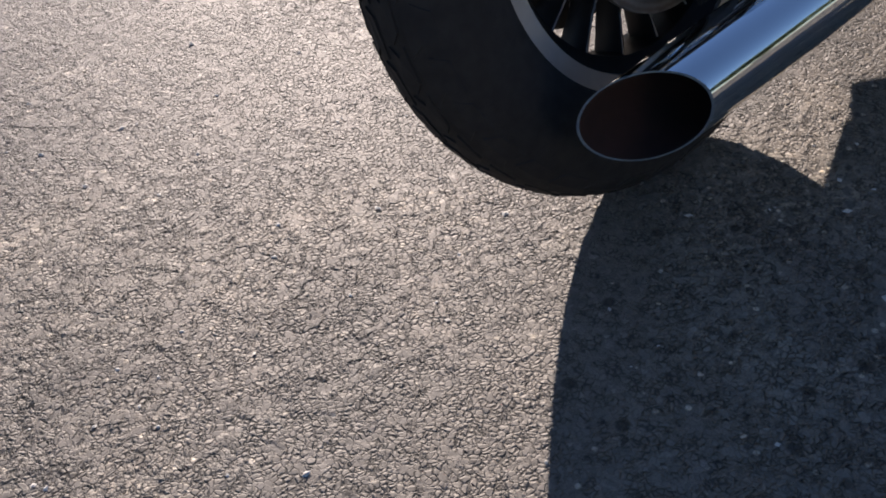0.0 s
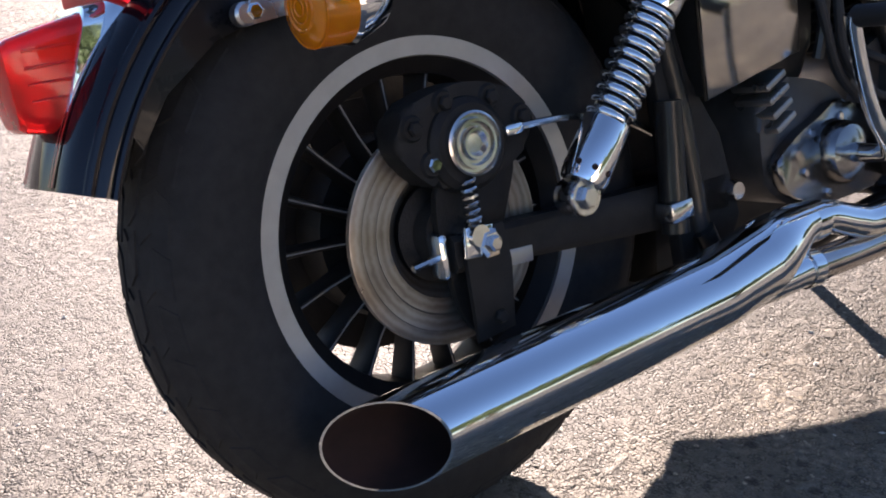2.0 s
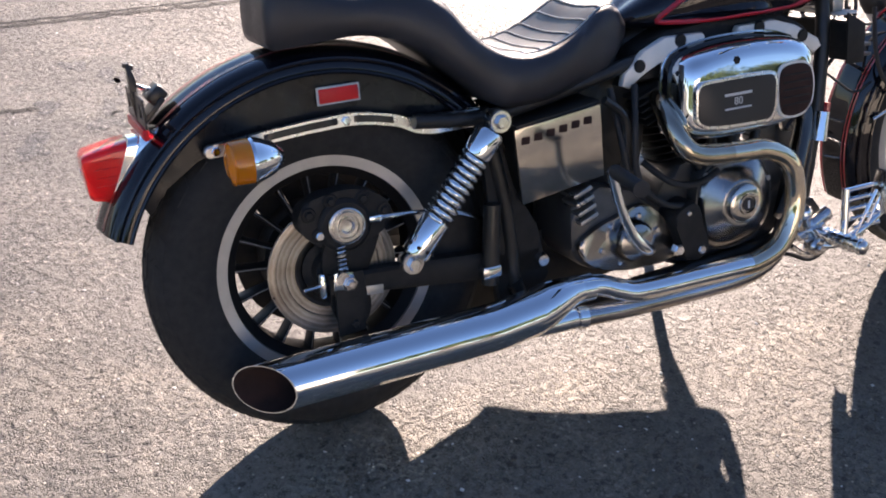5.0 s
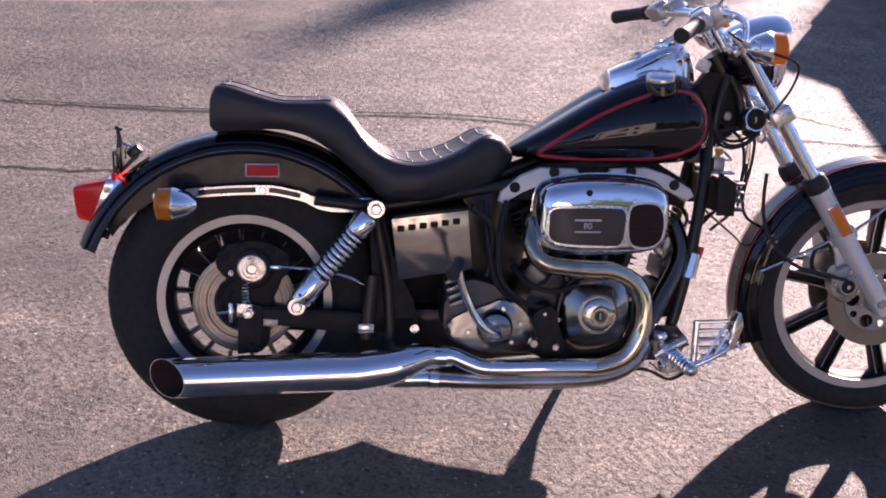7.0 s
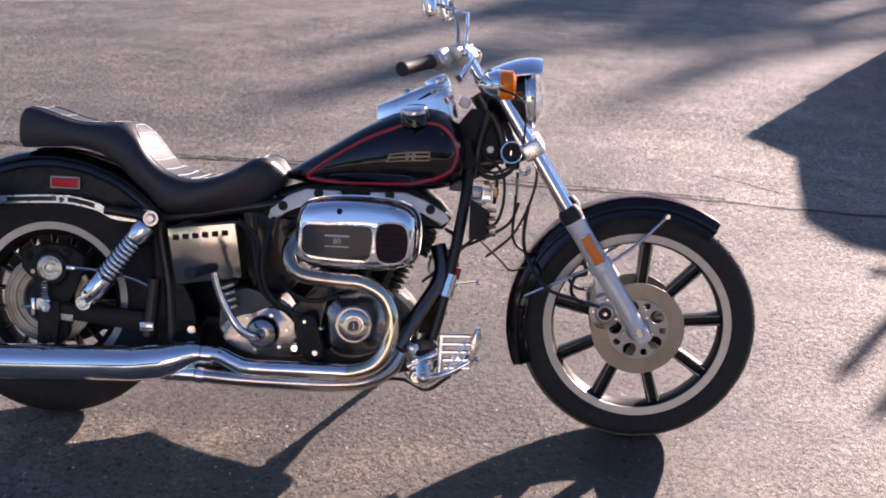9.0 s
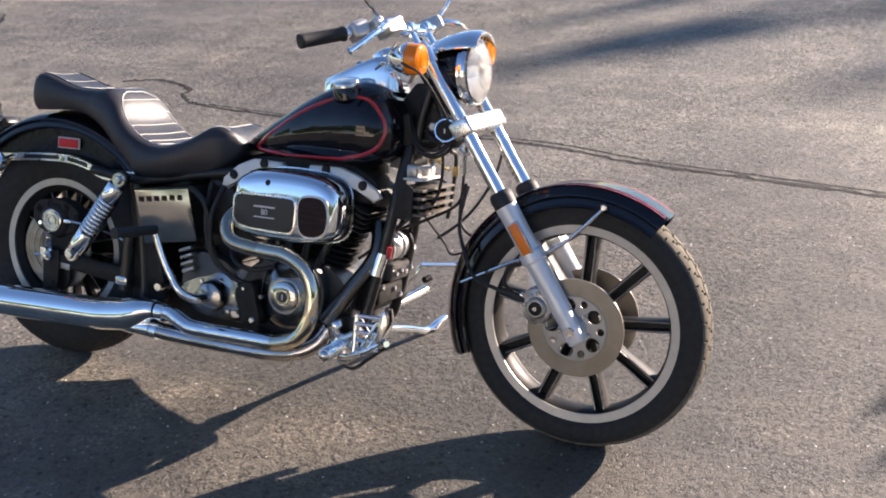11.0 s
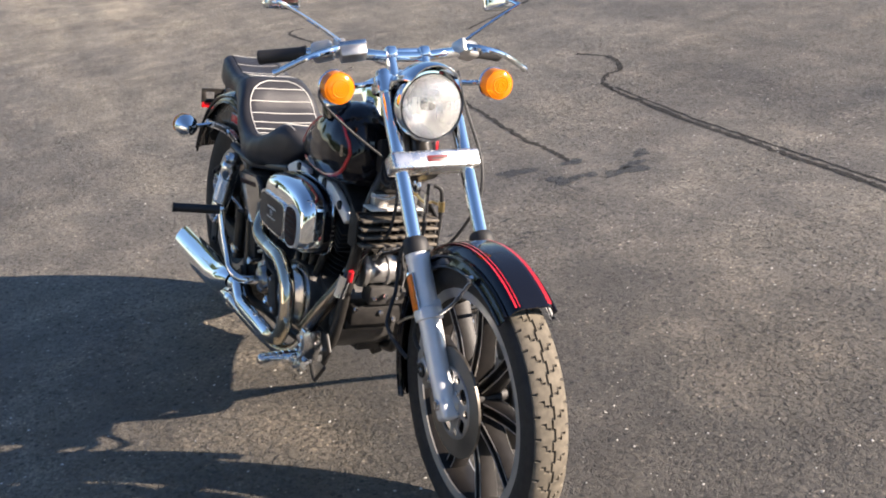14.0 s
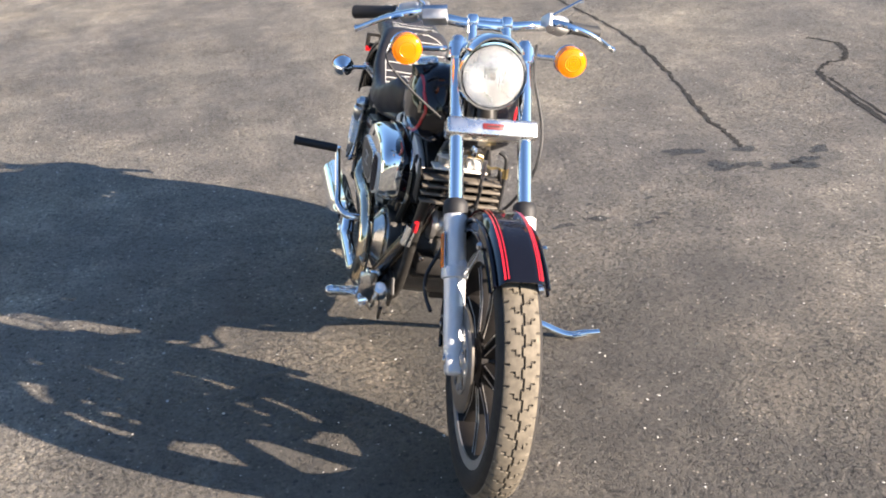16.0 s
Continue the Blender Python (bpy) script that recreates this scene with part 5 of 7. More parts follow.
# fender struts with signal brackets and reflectors
Y0 = 0.004
for s in (-1, 1):
    o = curve_pts([(-0.206, 0, 0.604), (-0.15, 0, 0.609), (-0.09, 0, 0.615), (-0.01, 0, 0.620), (0.06, 0, 0.620), (0.13, 0, 0.606), (0.18, 0, 0.588), (0.30, 0, 0.586)], 5)
    up = [(p.x, p.z + (0.010 if p.x < 0.15 else 0.010 + 0.006 * min(1, (p.x - 0.15) / 0.05))) for p in o]
    dn = [(p.x, p.z - (0.012 if p.x < 0.15 else 0.012 + 0.006 * min(1, (p.x - 0.15) / 0.05))) for p in reversed(o)]
    st = part("fender_strut", slab(up + dn, s * 0.086 + Y0, s * 0.100 + Y0, 0.004), SATIN, bike, "chrome fender strut with two black inlays")
    part("end_boss", lathe([(0, s * 0.102 + Y0), (0.009, s * 0.102 + Y0), (0.0115, s * 0.099 + Y0), (0.0115, s * 0.087 + Y0), (0, s * 0.087 + Y0)], 24, Matrix.Translation((-0.206, 0, 0.603))), SATIN, st)
    for x0, x1 in ((-0.115, 0.024), (0.052, 0.128)):
        cut = curve_pts([(p.x, 0, p.z) for p in o], 4)
        up = [(p.x, p.z + 0.0055) for p in cut if x0 < p.x < x1]
        part("inlay", slab(up + [(x, z - 0.012) for x, z in reversed(up)], s * 0.099 + Y0, s * 0.1012 + Y0, 0.001), BLACK_FRAME, st, "black inlay of the strut")
    for x, z in ((0.038, 0.619), (0.222, 0.585), (-0.198, 0.604)):
        bolt(st, (x, s * 0.099 + Y0, z), (0, s, 0), 0.0085, 0.006, CHROME)
    part("spacer", tube([(0.25, s * 0.09 + Y0, 0.585), (0.25, s * 0.055 + Y0, 0.585)], 0.010, sides=14), BLACK_FRAME, st)
    part("spacer", tube([(0.038, s * 0.09 + Y0, 0.619), (0.038, s * 0.062 + Y0, 0.619)], 0.009, sides=14), BLACK_FRAME, st)
    rf = part("side_reflector", box((0.037, s * 0.0755 + Y0, 0.6635), (0.074, 0.006, 0.026), 0.002), RED_REFLECTOR, bike, "red side reflector with white border")
    part("border", box((0.037, s * 0.0735 + Y0, 0.6635), (0.081, 0.006, 0.033), 0.002), PIPING, rf)

# tail lamp and bracket
def lamp_ring(bottom, top, w, wb=0, soft=0.30, n=28):
    """A rounded-rectangle ring whose middle line runs from bottom to top in the x-z plane."""
    mid, half = (Vector(bottom) + Vector(top)) / 2, (Vector(top) - Vector(bottom)) / 2
    out = []
    for k in range(n):
        a = 2 * math.pi * k / n
        u, v = math.cos(a), math.sin(a)
        u, v = math.copysign(abs(u) ** soft, u), math.copysign(abs(v) ** soft, v)
        p = mid + half * v
        out.append((p.x, 0.012 + (w * (1 + v) + (wb or w) * (1 - v)) / 2 * u, p.y))
    return out


tl = part("tail_lamp", loft([lamp_ring((-0.332, 0.527), (-0.283, 0.632), 0.042, 0.034), lamp_ring((-0.344, 0.522), (-0.293, 0.638), 0.049, 0.040), lamp_ring((-0.361, 0.522), (-0.308, 0.638), 0.050, 0.040), lamp_ring((-0.375, 0.5225), (-0.330, 0.636), 0.0500, 0.0390), lamp_ring((-0.377, 0.525), (-0.332, 0.6335), 0.0472, 0.0365)]),
          CHROME, bike, "red tail lamp in a chrome housing", smooth=40)
part("bezel", loft([lamp_ring((-0.332, 0.510), (-0.268, 0.652), 0.066, 0.056), lamp_ring((-0.346, 0.512), (-0.284, 0.650), 0.062, 0.052), lamp_ring((-0.362, 0.5215), (-0.309, 0.6385), 0.0505, 0.0405)]), CHROME, tl, "broad chrome bezel of the tail lamp", smooth=60)
lens = part("lens", loft([lamp_ring((-0.374, 0.5265), (-0.328, 0.632), 0.0465, 0.0355), lamp_ring((-0.380, 0.528), (-0.348, 0.629), 0.0465, 0.0345), lamp_ring((-0.390, 0.530), (-0.376, 0.624), 0.0465, 0.032), lamp_ring((-0.402, 0.533), (-0.404, 0.618), 0.046, 0.030),
                          lamp_ring((-0.407, 0.538), (-0.411, 0.613), 0.043, 0.027), lamp_ring((-0.409, 0.546), (-0.413, 0.604), 0.036, 0.022)]), REDLENS, tl, "faceted red plastic lens", smooth=30)
for k in range(4):
    z = 0.560 + k * 0.015
    part("lens_rib", box((-0.372, -0.0255 - 0.0020 * k, z), (0.046, 0.003, 0.003), 0.001), REDLENS, lens)
part("lens_screw", lathe([(0, 0.003), (0.004, 0.003), (0.005, 0), (0, 0)], 12, aim((-0.410, 0.030, 0.580), (-1, 0, 0))), CHROME_WORN, lens)
part("mount_pod", loft([lamp_ring((-0.300, 0.545), (-0.262, 0.640), 0.030), lamp_ring((-0.338, 0.530), (-0.288, 0.634), 0.042, 0.034)]), BLACK, tl)
bm = bmesh.new()
add_box(bm, (-0.304, 0.0, 0.702), (0.004, 0.180, 0.012), 0.001)
add_box(bm, (-0.304, 0.0, 0.664), (0.004, 0.180, 0.014), 0.001)
for y, wy in ((-0.082, 0.016), (-0.025, 0.036), (0.025, 0.036), (0.082, 0.016)):
    add_box(bm, (-0.304, y, 0.683), (0.004, wy, 0.027), 0.0008)
pb = part("plate_bracket", bm, BLACK_FRAME, bike, "black licence plate bracket with two slots")
part("bracket_post", slab([(-0.306, 0.655), (-0.298, 0.655), (-0.301, 0.70), (-0.297, 0.725), (-0.305, 0.758), (-0.311, 0.757), (-0.309, 0.72), (-0.312, 0.70)], -0.004, 0.012, 0.001), BLACK_FRAME, pb)
part("bracket_hook", box((-0.306, 0.004, 0.752), (0.018, 0.014, 0.008), 0.002, Matrix.Rotation(radians(20), 4, "Y")), BLACK_FRAME, pb)
part("plate_arm", tube([(-0.304, 0.0, 0.722), (-0.285, 0.006, 0.711), (-0.262, 0.010, 0.704)], 0.0038, sides=8), CHROME_WORN, pb)
part("arm_bolt", lathe([(0, 0.006), (0.006, 0.006), (0.007, 0), (0, 0)], 12, aim((-0.262, 0.010, 0.704), (0, -1, 0.5))), CHROME_WORN, pb)
part("bracket_foot", slab([(-0.308, 0.650), (-0.300, 0.646), (-0.255, 0.690), (-0.263, 0.696)], -0.020, 0.036, 0.002), BLACK_FRAME, pb)
lamp_box = part("plate_lamp", box((-0.268, 0.008, 0.698), (0.034, 0.052, 0.026), 0.005, Matrix.Rotation(radians(-40), 4, "Y")), BLACK_FRAME, pb, "small black plate lamp")
part("lamp_window", box((-0.282, 0.008, 0.702), (0.006, 0.036, 0.014), 0.002, Matrix.Rotation(radians(-40), 4, "Y")), GLASS, lamp_box)
part("plate_reflector", box((-0.306, 0.0, 0.6475), (0.010, 0.176, 0.019), 0.003), RED_REFLECTOR, pb, "red reflector strip")

# rear brake caliper and hanger
cal = part("rear_caliper", lathe([(0, -0.110), (0.043, -0.110), (0.050, -0.104), (0.053, -0.092), (0.050, -0.06), (0, -0.06)], 40, Matrix.Translation((0.012, 0, 0.432))), BLACK_ROUGH, bike, "black rear brake caliper with round bright piston cap")
part("caliper_arm", slab(rounded([(-0.074, 0.440), (-0.066, 0.470), (-0.045, 0.487), (0.024, 0.496), (0.080, 0.478), (0.106, 0.446), (0.094, 0.414), (0.045, 0.392), (-0.02, 0.392), (-0.048, 0.406)]), -0.100, -0.058, 0.008, 3), BLACK_ROUGH, cal)
part("piston_cap", lathe([(0.0, -0.113), (0.010, -0.1135), (0.0135, -0.120), (0.0165, -0.120), (0.018, -0.1135), (0.0215, -0.1135), (0.023, -0.119), (0.0265, -0.119), (0.0275, -0.1125), (0.0305, -0.1125), (0.032, -0.117), (0.0345, -0.116), (0.0355, -0.106), (0, -0.106)], 44, Matrix.Translation((0.012, 0, 0.433))), CHROME_WORN, cal, "bright ringed piston cap")
for x, z in ((-0.037, 0.421), (-0.053, 0.462), (-0.010, 0.480), (0.051, 0.475), (0.090, 0.446)):
    bright = z < 0.43
    part("boss", lathe([(0, 0.004), (0.012, 0.004), (0.0145, 0), (0, 0)], 20, aim((x, -0.100, z), (0, -1, 0))), BLACK_ROUGH, cal)
    bolt(cal, (x, -0.103, z), (0, -1, 0), 0.0085, 0.007, CHROME if bright else BLACK_ROUGH)
part("brake_line", tube([(0.065, -0.108, 0.436), (0.10, -0.112, 0.436), (0.16, -0.110, 0.43), (0.24, -0.10, 0.41), (0.30, -0.09, 0.38)], 0.0045, sides=8), CHROME_WORN, cal)
part("banjo", box((0.068, -0.108, 0.436), (0.026, 0.016, 0.013), 0.004), CHROME, cal)
sp = []
for k in range(73):
    a = 2 * math.pi * 6 * k / 72
    sp.append((-0.003 + 0.0085 * math.cos(a), -0.110 + 0.0085 * math.sin(a), 0.350 + 0.048 * k / 72))
part("caliper_spring", tube(sp, 0.0022, sides=6, smooth_path=False), CHROME_WORN, cal)

# battery cover and oil tank
def leaned(bm):
    """The cover's foot stands further in than its top."""
    for v in bm.verts:
        v.co.y += 0.16 * (0.561 - v.co.z)
    return bm


bat = part("battery_cover", leaned(slab([(0.340, 0.561), (0.522, 0.584), (0.539, 0.436), (0.360, 0.407)], -0.152, -0.143, 0.003)), PLATE_ALU, bike, "polished battery cover with a row of square slots")
part("battery_box", leaned(slab([(0.346, 0.567), (0.525, 0.590), (0.535, 0.44), (0.365, 0.412)], -0.144, 0.10, 0.008)), BLACK_FRAME, bat)
for k in range(6):
    f = (k + 0.5) / 6
    x = 0.350 + (0.508 - 0.350) * f
    z = 0.536 + (0.558 - 0.536) * f
    part("slot", box((x, -0.1515 + 0.16 * (0.561 - z), z), (0.017, 0.004, 0.015), 0.001, Matrix.Rotation(radians(9), 4, "X")), DARK_HOLE, bat)
part("oil_tank", slab([(0.34, 0.57), (0.53, 0.60), (0.56, 0.52), (0.545, 0.42), (0.37, 0.40)], 0.05, 0.15, 0.015), BLACK, bike, "black oil tank")
part("oil_tank_front", slab(rounded([(0.525, 0.64), (0.60, 0.655), (0.67, 0.60), (0.68, 0.47), (0.64, 0.38), (0.55, 0.40)]), -0.05, 0.14, 0.012), BLACK_FRAME, bike, "black oil tank front")
part("battery_strap", tube([(0.53, -0.155, 0.59), (0.575, -0.15, 0.55), (0.585, -0.14, 0.48), (0.575, -0.13, 0.42)], 0.008, sides=8), BLACK_FRAME, bike)

# engine: crankcase, cylinders, heads, rockers
part("crankcase", slab(rounded([(0.66, 0.30), (0.69, 0.215), (0.80, 0.185), (0.92, 0.195), (1.0, 0.25), (1.01, 0.33), (0.95, 0.40), (0.84, 0.43), (0.72, 0.40)]), -0.095, 0.11, 0.012), ALU_DARK, bike, "grimy dark aluminium crankcase")
CYL_BASE = Vector((0.845, 0.0, 0.33))
for k, ang in ((0, -22.5), (1, 22.5)):
    dirv = Vector((math.sin(radians(ang)), 0, math.cos(radians(ang))))
    m = aim(CYL_BASE, dirv)
    cy = part("cylinder", lathe([(0, 0.06), (0.058, 0.06), (0.058, 0.235), (0, 0.235)], 40, m), BLACK_ROUGH, bike, "black finned cylinder")
    for j in range(9):
        y = 0.085 + j * 0.0165
        part("fin", lathe([(0.05, y - 0.002), (0.082, y - 0.0015), (0.083, y), (0.082, y + 0.0015), (0.05, y + 0.002)], 40, m), BLACK_ROUGH, cy)
    hd = part("cylinder_head", lathe([(0, 0.235), (0.078, 0.235), (0.080, 0.25), (0.076, 0.29), (0, 0.29)], 40, m), BLACK_ROUGH, bike, "black finned cylinder head")
    for j in range(4):
        y = 0.243 + j * 0.0125
        part("fin", lathe([(0.06, y - 0.002), (0.094, y - 0.0015), (0.095, y), (0.094, y + 0.0015), (0.06, y + 0.002)], 40, m), BLACK_ROUGH, hd)
    # broad finned block round the valves, square to the bore
    rot = Matrix.Rotation(radians(ang), 4, "Y")
    blk = part("head_block", box(CYL_BASE + dirv * 0.262 + Vector((0.012 if k else -0.012, -0.02, 0)), (0.150, 0.140, 0.070), 0.01, rot), BLACK_ROUGH, hd)
    for j in range(5):
        part("head_fin", box(CYL_BASE + dirv * (0.232 + j * 0.0145) + Vector((0.016 if k else -0.016, -0.02, 0)), (0.178, 0.166, 0.004), 0.001, rot), BLACK_ROUGH, blk)
# rocker boxes seen above the air cleaner: pale angled castings
part("rocker_box", slab([(0.600, 0.598), (0.606, 0.622), (0.652, 0.660), (0.700, 0.680), (0.790, 0.678), (0.800, 0.664), (0.716, 0.652), (0.655, 0.618), (0.618, 0.590)], -0.108, -0.088, 0.006), ALU_WHITE, bike, "pale cast rocker box")
part("rocker_box", slab([(0.868, 0.664), (0.875, 0.680), (0.965, 0.682), (1.020, 0.664), (1.078, 0.630), (1.088, 0.612), (1.066, 0.598), (1.016, 0.628), (0.950, 0.655)], -0.108, -0.088, 0.006), ALU_WHITE, bike, "pale cast rocker box")
for x, z in ((0.640, 0.632), (0.735, 0.670), (0.925, 0.672), (1.035, 0.640)):
    part("rocker_cap", lathe([(0, 0.006), (0.011, 0.006), (0.013, 0.003), (0.013, 0), (0, 0)], 16, aim((x, -0.106, z), (0, -1, 0))), BLACK_ROUGH, bike)
part("rocker_body", slab([(0.612, 0.592), (0.66, 0.664), (0.72, 0.690), (0.82, 0.694), (1.00, 0.690), (1.06, 0.655), (1.09, 0.612), (1.07, 0.585), (0.845, 0.60)], -0.086, 0.09, 0.008), BLACK_ROUGH, bike, "black rocker housings under the tank")
# cam cone with the points cover
cam_line = rounded([(0.752, 0.29), (0.770, 0.395), (0.84, 0.423), (0.908, 0.415), (0.942, 0.358), (0.935, 0.272), (0.885, 0.230), (0.795, 0.227)])
cone = part("cam_cover", slab(cam_line, -0.128, -0.09, 0.006), ALU_DARK, bike, "dark polished aluminium cam cover")
rings = []
for f, y in ((0.0, -0.126), (0.04, -0.134), (0.30, -0.143), (0.62, -0.153), (0.86, -0.161), (0.96, -0.165), (1.0, -0.165)):
    ring = []
    for x, z in cam_line:
        a = math.atan2(z - 0.328, x - 0.845)
        rx, rz = 0.845 + 0.046 * math.cos(a), 0.328 + 0.046 * math.sin(a)
        ring.append(((0.845 + (x - 0.845) * 0.95) * (1 - f) + rx * f, y, (0.328 + (z - 0.328) * 0.95) * (1 - f) + rz * f))
    rings.append(ring)
part("cone", loft(rings), CAM_POLISH, cone, "polished nose cone", smooth=60)
pc = part("points_cover", lathe([(0, -0.176), (0.016, -0.176), (0.018, -0.180), (0.021, -0.180), (0.023, -0.1765), (0.038, -0.1755), (0.0415, -0.173), (0.0425, -0.160), (0, -0.160)], 40, Matrix.Translation((0.848, 0, 0.328))), PLATE_ALU, cone, "round chrome points cover")
part("emblem", lathe([(0, -0.1785), (0.014, -0.1785), (0.014, -0.175), (0, -0.175)], 24, Matrix.Translation((0.848, 0, 0.328))), BADGE_BLACK, pc)
part("emblem_bar", box((0.848, -0.179, 0.328), (0.004, 0.002, 0.016)), LETTER, pc)
for a in range(6):
    bolt(cone, (0.842 + 0.092 * math.cos(a * 1.05 + 0.3), -0.134, 0.335 + 0.086 * math.sin(a * 1.05 + 0.3)), (0, -1, 0), 0.006, 0.006, ALU)
for k in range(4):
    x = 0.78 + k * 0.042
    dirv = Vector((math.sin(radians(-22 + 15 * k)), 0.15, 1))
    part("pushrod_tube", tube([(x, -0.105, 0.40), Vector((x, -0.105, 0.40)) + dirv * 0.19], 0.011, sides=12), BLACK_FRAME, bike, "black pushrod tube")
# transmission and kick starter
tr = part("transmission", slab(rounded([(0.482, 0.296), (0.505, 0.253), (0.561, 0.229), (0.63, 0.222), (0.710, 0.229), (0.705, 0.275), (0.672, 0.326), (0.628, 0.358), (0.574, 0.341), (0.526, 0.326)]), -0.122, -0.104, 0.006), CAM_POLISH, bike, "cast aluminium transmission end cover")
part("gearbox", slab(rounded([(0.475, 0.30), (0.50, 0.245), (0.60, 0.222), (0.70, 0.23), (0.69, 0.31), (0.62, 0.38), (0.50, 0.40)]), -0.103, 0.06, 0.012), ALU_DARK, bike, "dark cast gearbox case")
for k in range(4):
    part("cover_rib", box((0.507 - k * 0.004, -0.095, 0.350 + k * 0.019), (0.044, 0.06, 0.010), 0.003, Matrix.Rotation(radians(-22), 4, "Y")), ALU_MID, tr)
part("kick_cover", lathe([(0, -0.158), (0.024, -0.157), (0.037, -0.152), (0.043, -0.143), (0.045, -0.125), (0.045, -0.115), (0, -0.115)], 40, Matrix.Translation((0.598, 0, 0.290))), CAM_POLISH, tr, "polished kick starter cover")
for a in range(6):
    bolt(tr, (0.598 + 0.066 * math.cos(a * 1.05 + 0.2), -0.120, 0.287 + 0.050 * math.sin(a * 1.05 + 0.2)), (0, -1, 0), 0.007, 0.007, CHROME_WORN)
kick = part("kick_starter", tube([(0.598, -0.154, 0.290), (0.590, -0.205, 0.292), (0.560, -0.230, 0.312), (0.532, -0.234, 0.350), (0.508, -0.240, 0.400), (0.488, -0.247, 0.465), (0.486, -0.25, 0.480)], [0.014, 0.012, 0.011, 0.010, 0.0095, 0.010, 0.012], sides=12), CHROME, bike, "chrome kick starter with black rubber pedal")
part("pedal", tube([(0.490, -0.252, 0.478), (0.462, -0.380, 0.480)], 0.0135, sides=16), RUBBER_SOFT, kick, "black rubber kick pedal")
part("pedal_end", lathe([(0, 0.0), (0.0155, 0.0), (0.0155, 0.006), (0, 0.008)], 16, aim((0.462, -0.380, 0.480), (-0.22, -1, 0.02))), RUBBER_SOFT, kick)
# oil pump housing with a bright banjo bolt, and the cover seam
op = part("oil_pump", slab(rounded([(0.686, 0.325), (0.734, 0.349), (0.752, 0.30), (0.765, 0.237), (0.715, 0.228), (0.70, 0.27)]), -0.158, -0.09, 0.006), BLACK_ROUGH, bike, "black oil pump housing")
bolt(op, (0.690, -0.150, 0.257), (0, -1, 0), 0.013, 0.016, CHROME)
bolt(op, (0.745, -0.156, 0.247), (0, -1, 0), 0.010, 0.010, CHROME_WORN)
bolt(op, (0.715, -0.158, 0.33), (0, -1, 0), 0.006, 0.006, CHROME_WORN)
# primary on the far side
part("primary_cover", slab(rounded([(0.445, 0.20), (0.44, 0.30), (0.47, 0.385), (0.55, 0.41), (0.70, 0.415), (0.86, 0.42), (0.93, 0.385), (0.94, 0.32), (0.91, 0.240), (0.75, 0.215), (0.60, 0.192), (0.463, 0.168)]), 0.10, 0.185, 0.02), BLACK_ROUGH, bike, "black primary chain cover")

# air cleaner
AC = rounded([(0.690, 0.50), (0.686, 0.57), (0.700, 0.635), (0.760, 0.658), (0.860, 0.664), (0.955, 0.655), (1.000, 0.625), (1.008, 0.56), (0.995, 0.505), (0.940, 0.483), (0.850, 0.476), (0.750, 0.478)])
cx, cz = 0.847, 0.568
ac = part("air_cleaner", loft([[(cx + (x - cx) * k, y, cz + (z - cz) * kz) for x, z in AC] for k, kz, y in ((1.0, 1.0, -0.135), (1.0, 1.0, -0.158), (0.99, 0.985, -0.170), (0.965, 0.94, -0.181), (0.93, 0.87, -0.189), (0.88, 0.78, -0.194), (0.80, 0.65, -0.197), (0.4, 0.3, -0.199))]), CHROME, bike, "large rounded chrome air cleaner with black badge plate", smooth=60)
cx, cz = 0.847, 0.568
part("back_plate", slab([(cx + (x - cx) * 1.03, cz + (z - cz) * 1.05) for x, z in AC], -0.137, -0.105, 0.004), BLACK, ac)
part("back_band", slab([(cx + (x - cx) * 1.045, cz + (z - cz) * 1.07) for x, z in AC], -0.116, -0.108, 0.003), CHROME, ac)
face = rounded([(0.712, 0.525), (0.708, 0.56), (0.714, 0.592), (0.76, 0.597), (0.86, 0.597), (0.887, 0.590), (0.890, 0.56), (0.882, 0.514), (0.85, 0.508), (0.75, 0.512)])
part("badge_frame", slab([(0.799 + (x - 0.799) * 1.06, 0.553 + (z - 0.553) * 1.12) for x, z in face], -0.2045, -0.192, 0.002), SATIN, ac, "bright border of the badge")
part("badge_plate", slab(face, -0.2055, -0.200, 0.001), BADGE_BLACK, ac, "black badge plate with pale lettering bars")
for z, w, h in ((0.569, 0.064, 0.0050), (0.541, 0.062, 0.0034)):
    part("lettering_bar", box((0.800, -0.2062, z), (w, 0.0012, h)), LETTER, ac)
fc_ = bpy.data.curves.new("figures", "FONT")
fc_.body, fc_.size, fc_.extrude, fc_.align_x, fc_.align_y = "80", 0.021, 0.0004, "CENTER", "CENTER"
fc_.materials.append(LETTER)
fig = new("figures", fc_)
fig.parent = ac
fig.matrix_basis = pose(0.800, -0.2062, 0.5545, 90, 0, 0)
tagged(fig, "pale figures 80")
mouth = rounded([(0.905, 0.520), (0.900, 0.56), (0.905, 0.597), (0.93, 0.607), (0.965, 0.604), (0.980, 0.585), (0.984, 0.55), (0.975, 0.518), (0.95, 0.505), (0.92, 0.506)])
part("intake_rim", slab([(0.942 + (x - 0.942) * 1.10, 0.556 + (z - 0.556) * 1.10) for x, z in mouth], -0.202, -0.19, 0.004), ALU_WHITE, ac)
part("intake_mouth", slab(mouth, -0.2035, -0.198, 0.001), DARK_HOLE, ac, "dark ribbed intake opening")
for k in range(5):
    part("intake_rib", box((0.942, -0.204, 0.527 + k * 0.015), (0.066, 0.003, 0.0035), 0.001), BLACK_ROUGH, ac)
bolt(ac, (0.803, -0.186, 0.630), (0, -1, 0.25), 0.010, 0.012, BLACK_ROUGH)
bolt(ac, (0.803, -0.180, 0.495), (0, -1, -0.3), 0.009, 0.010, BLACK_ROUGH)

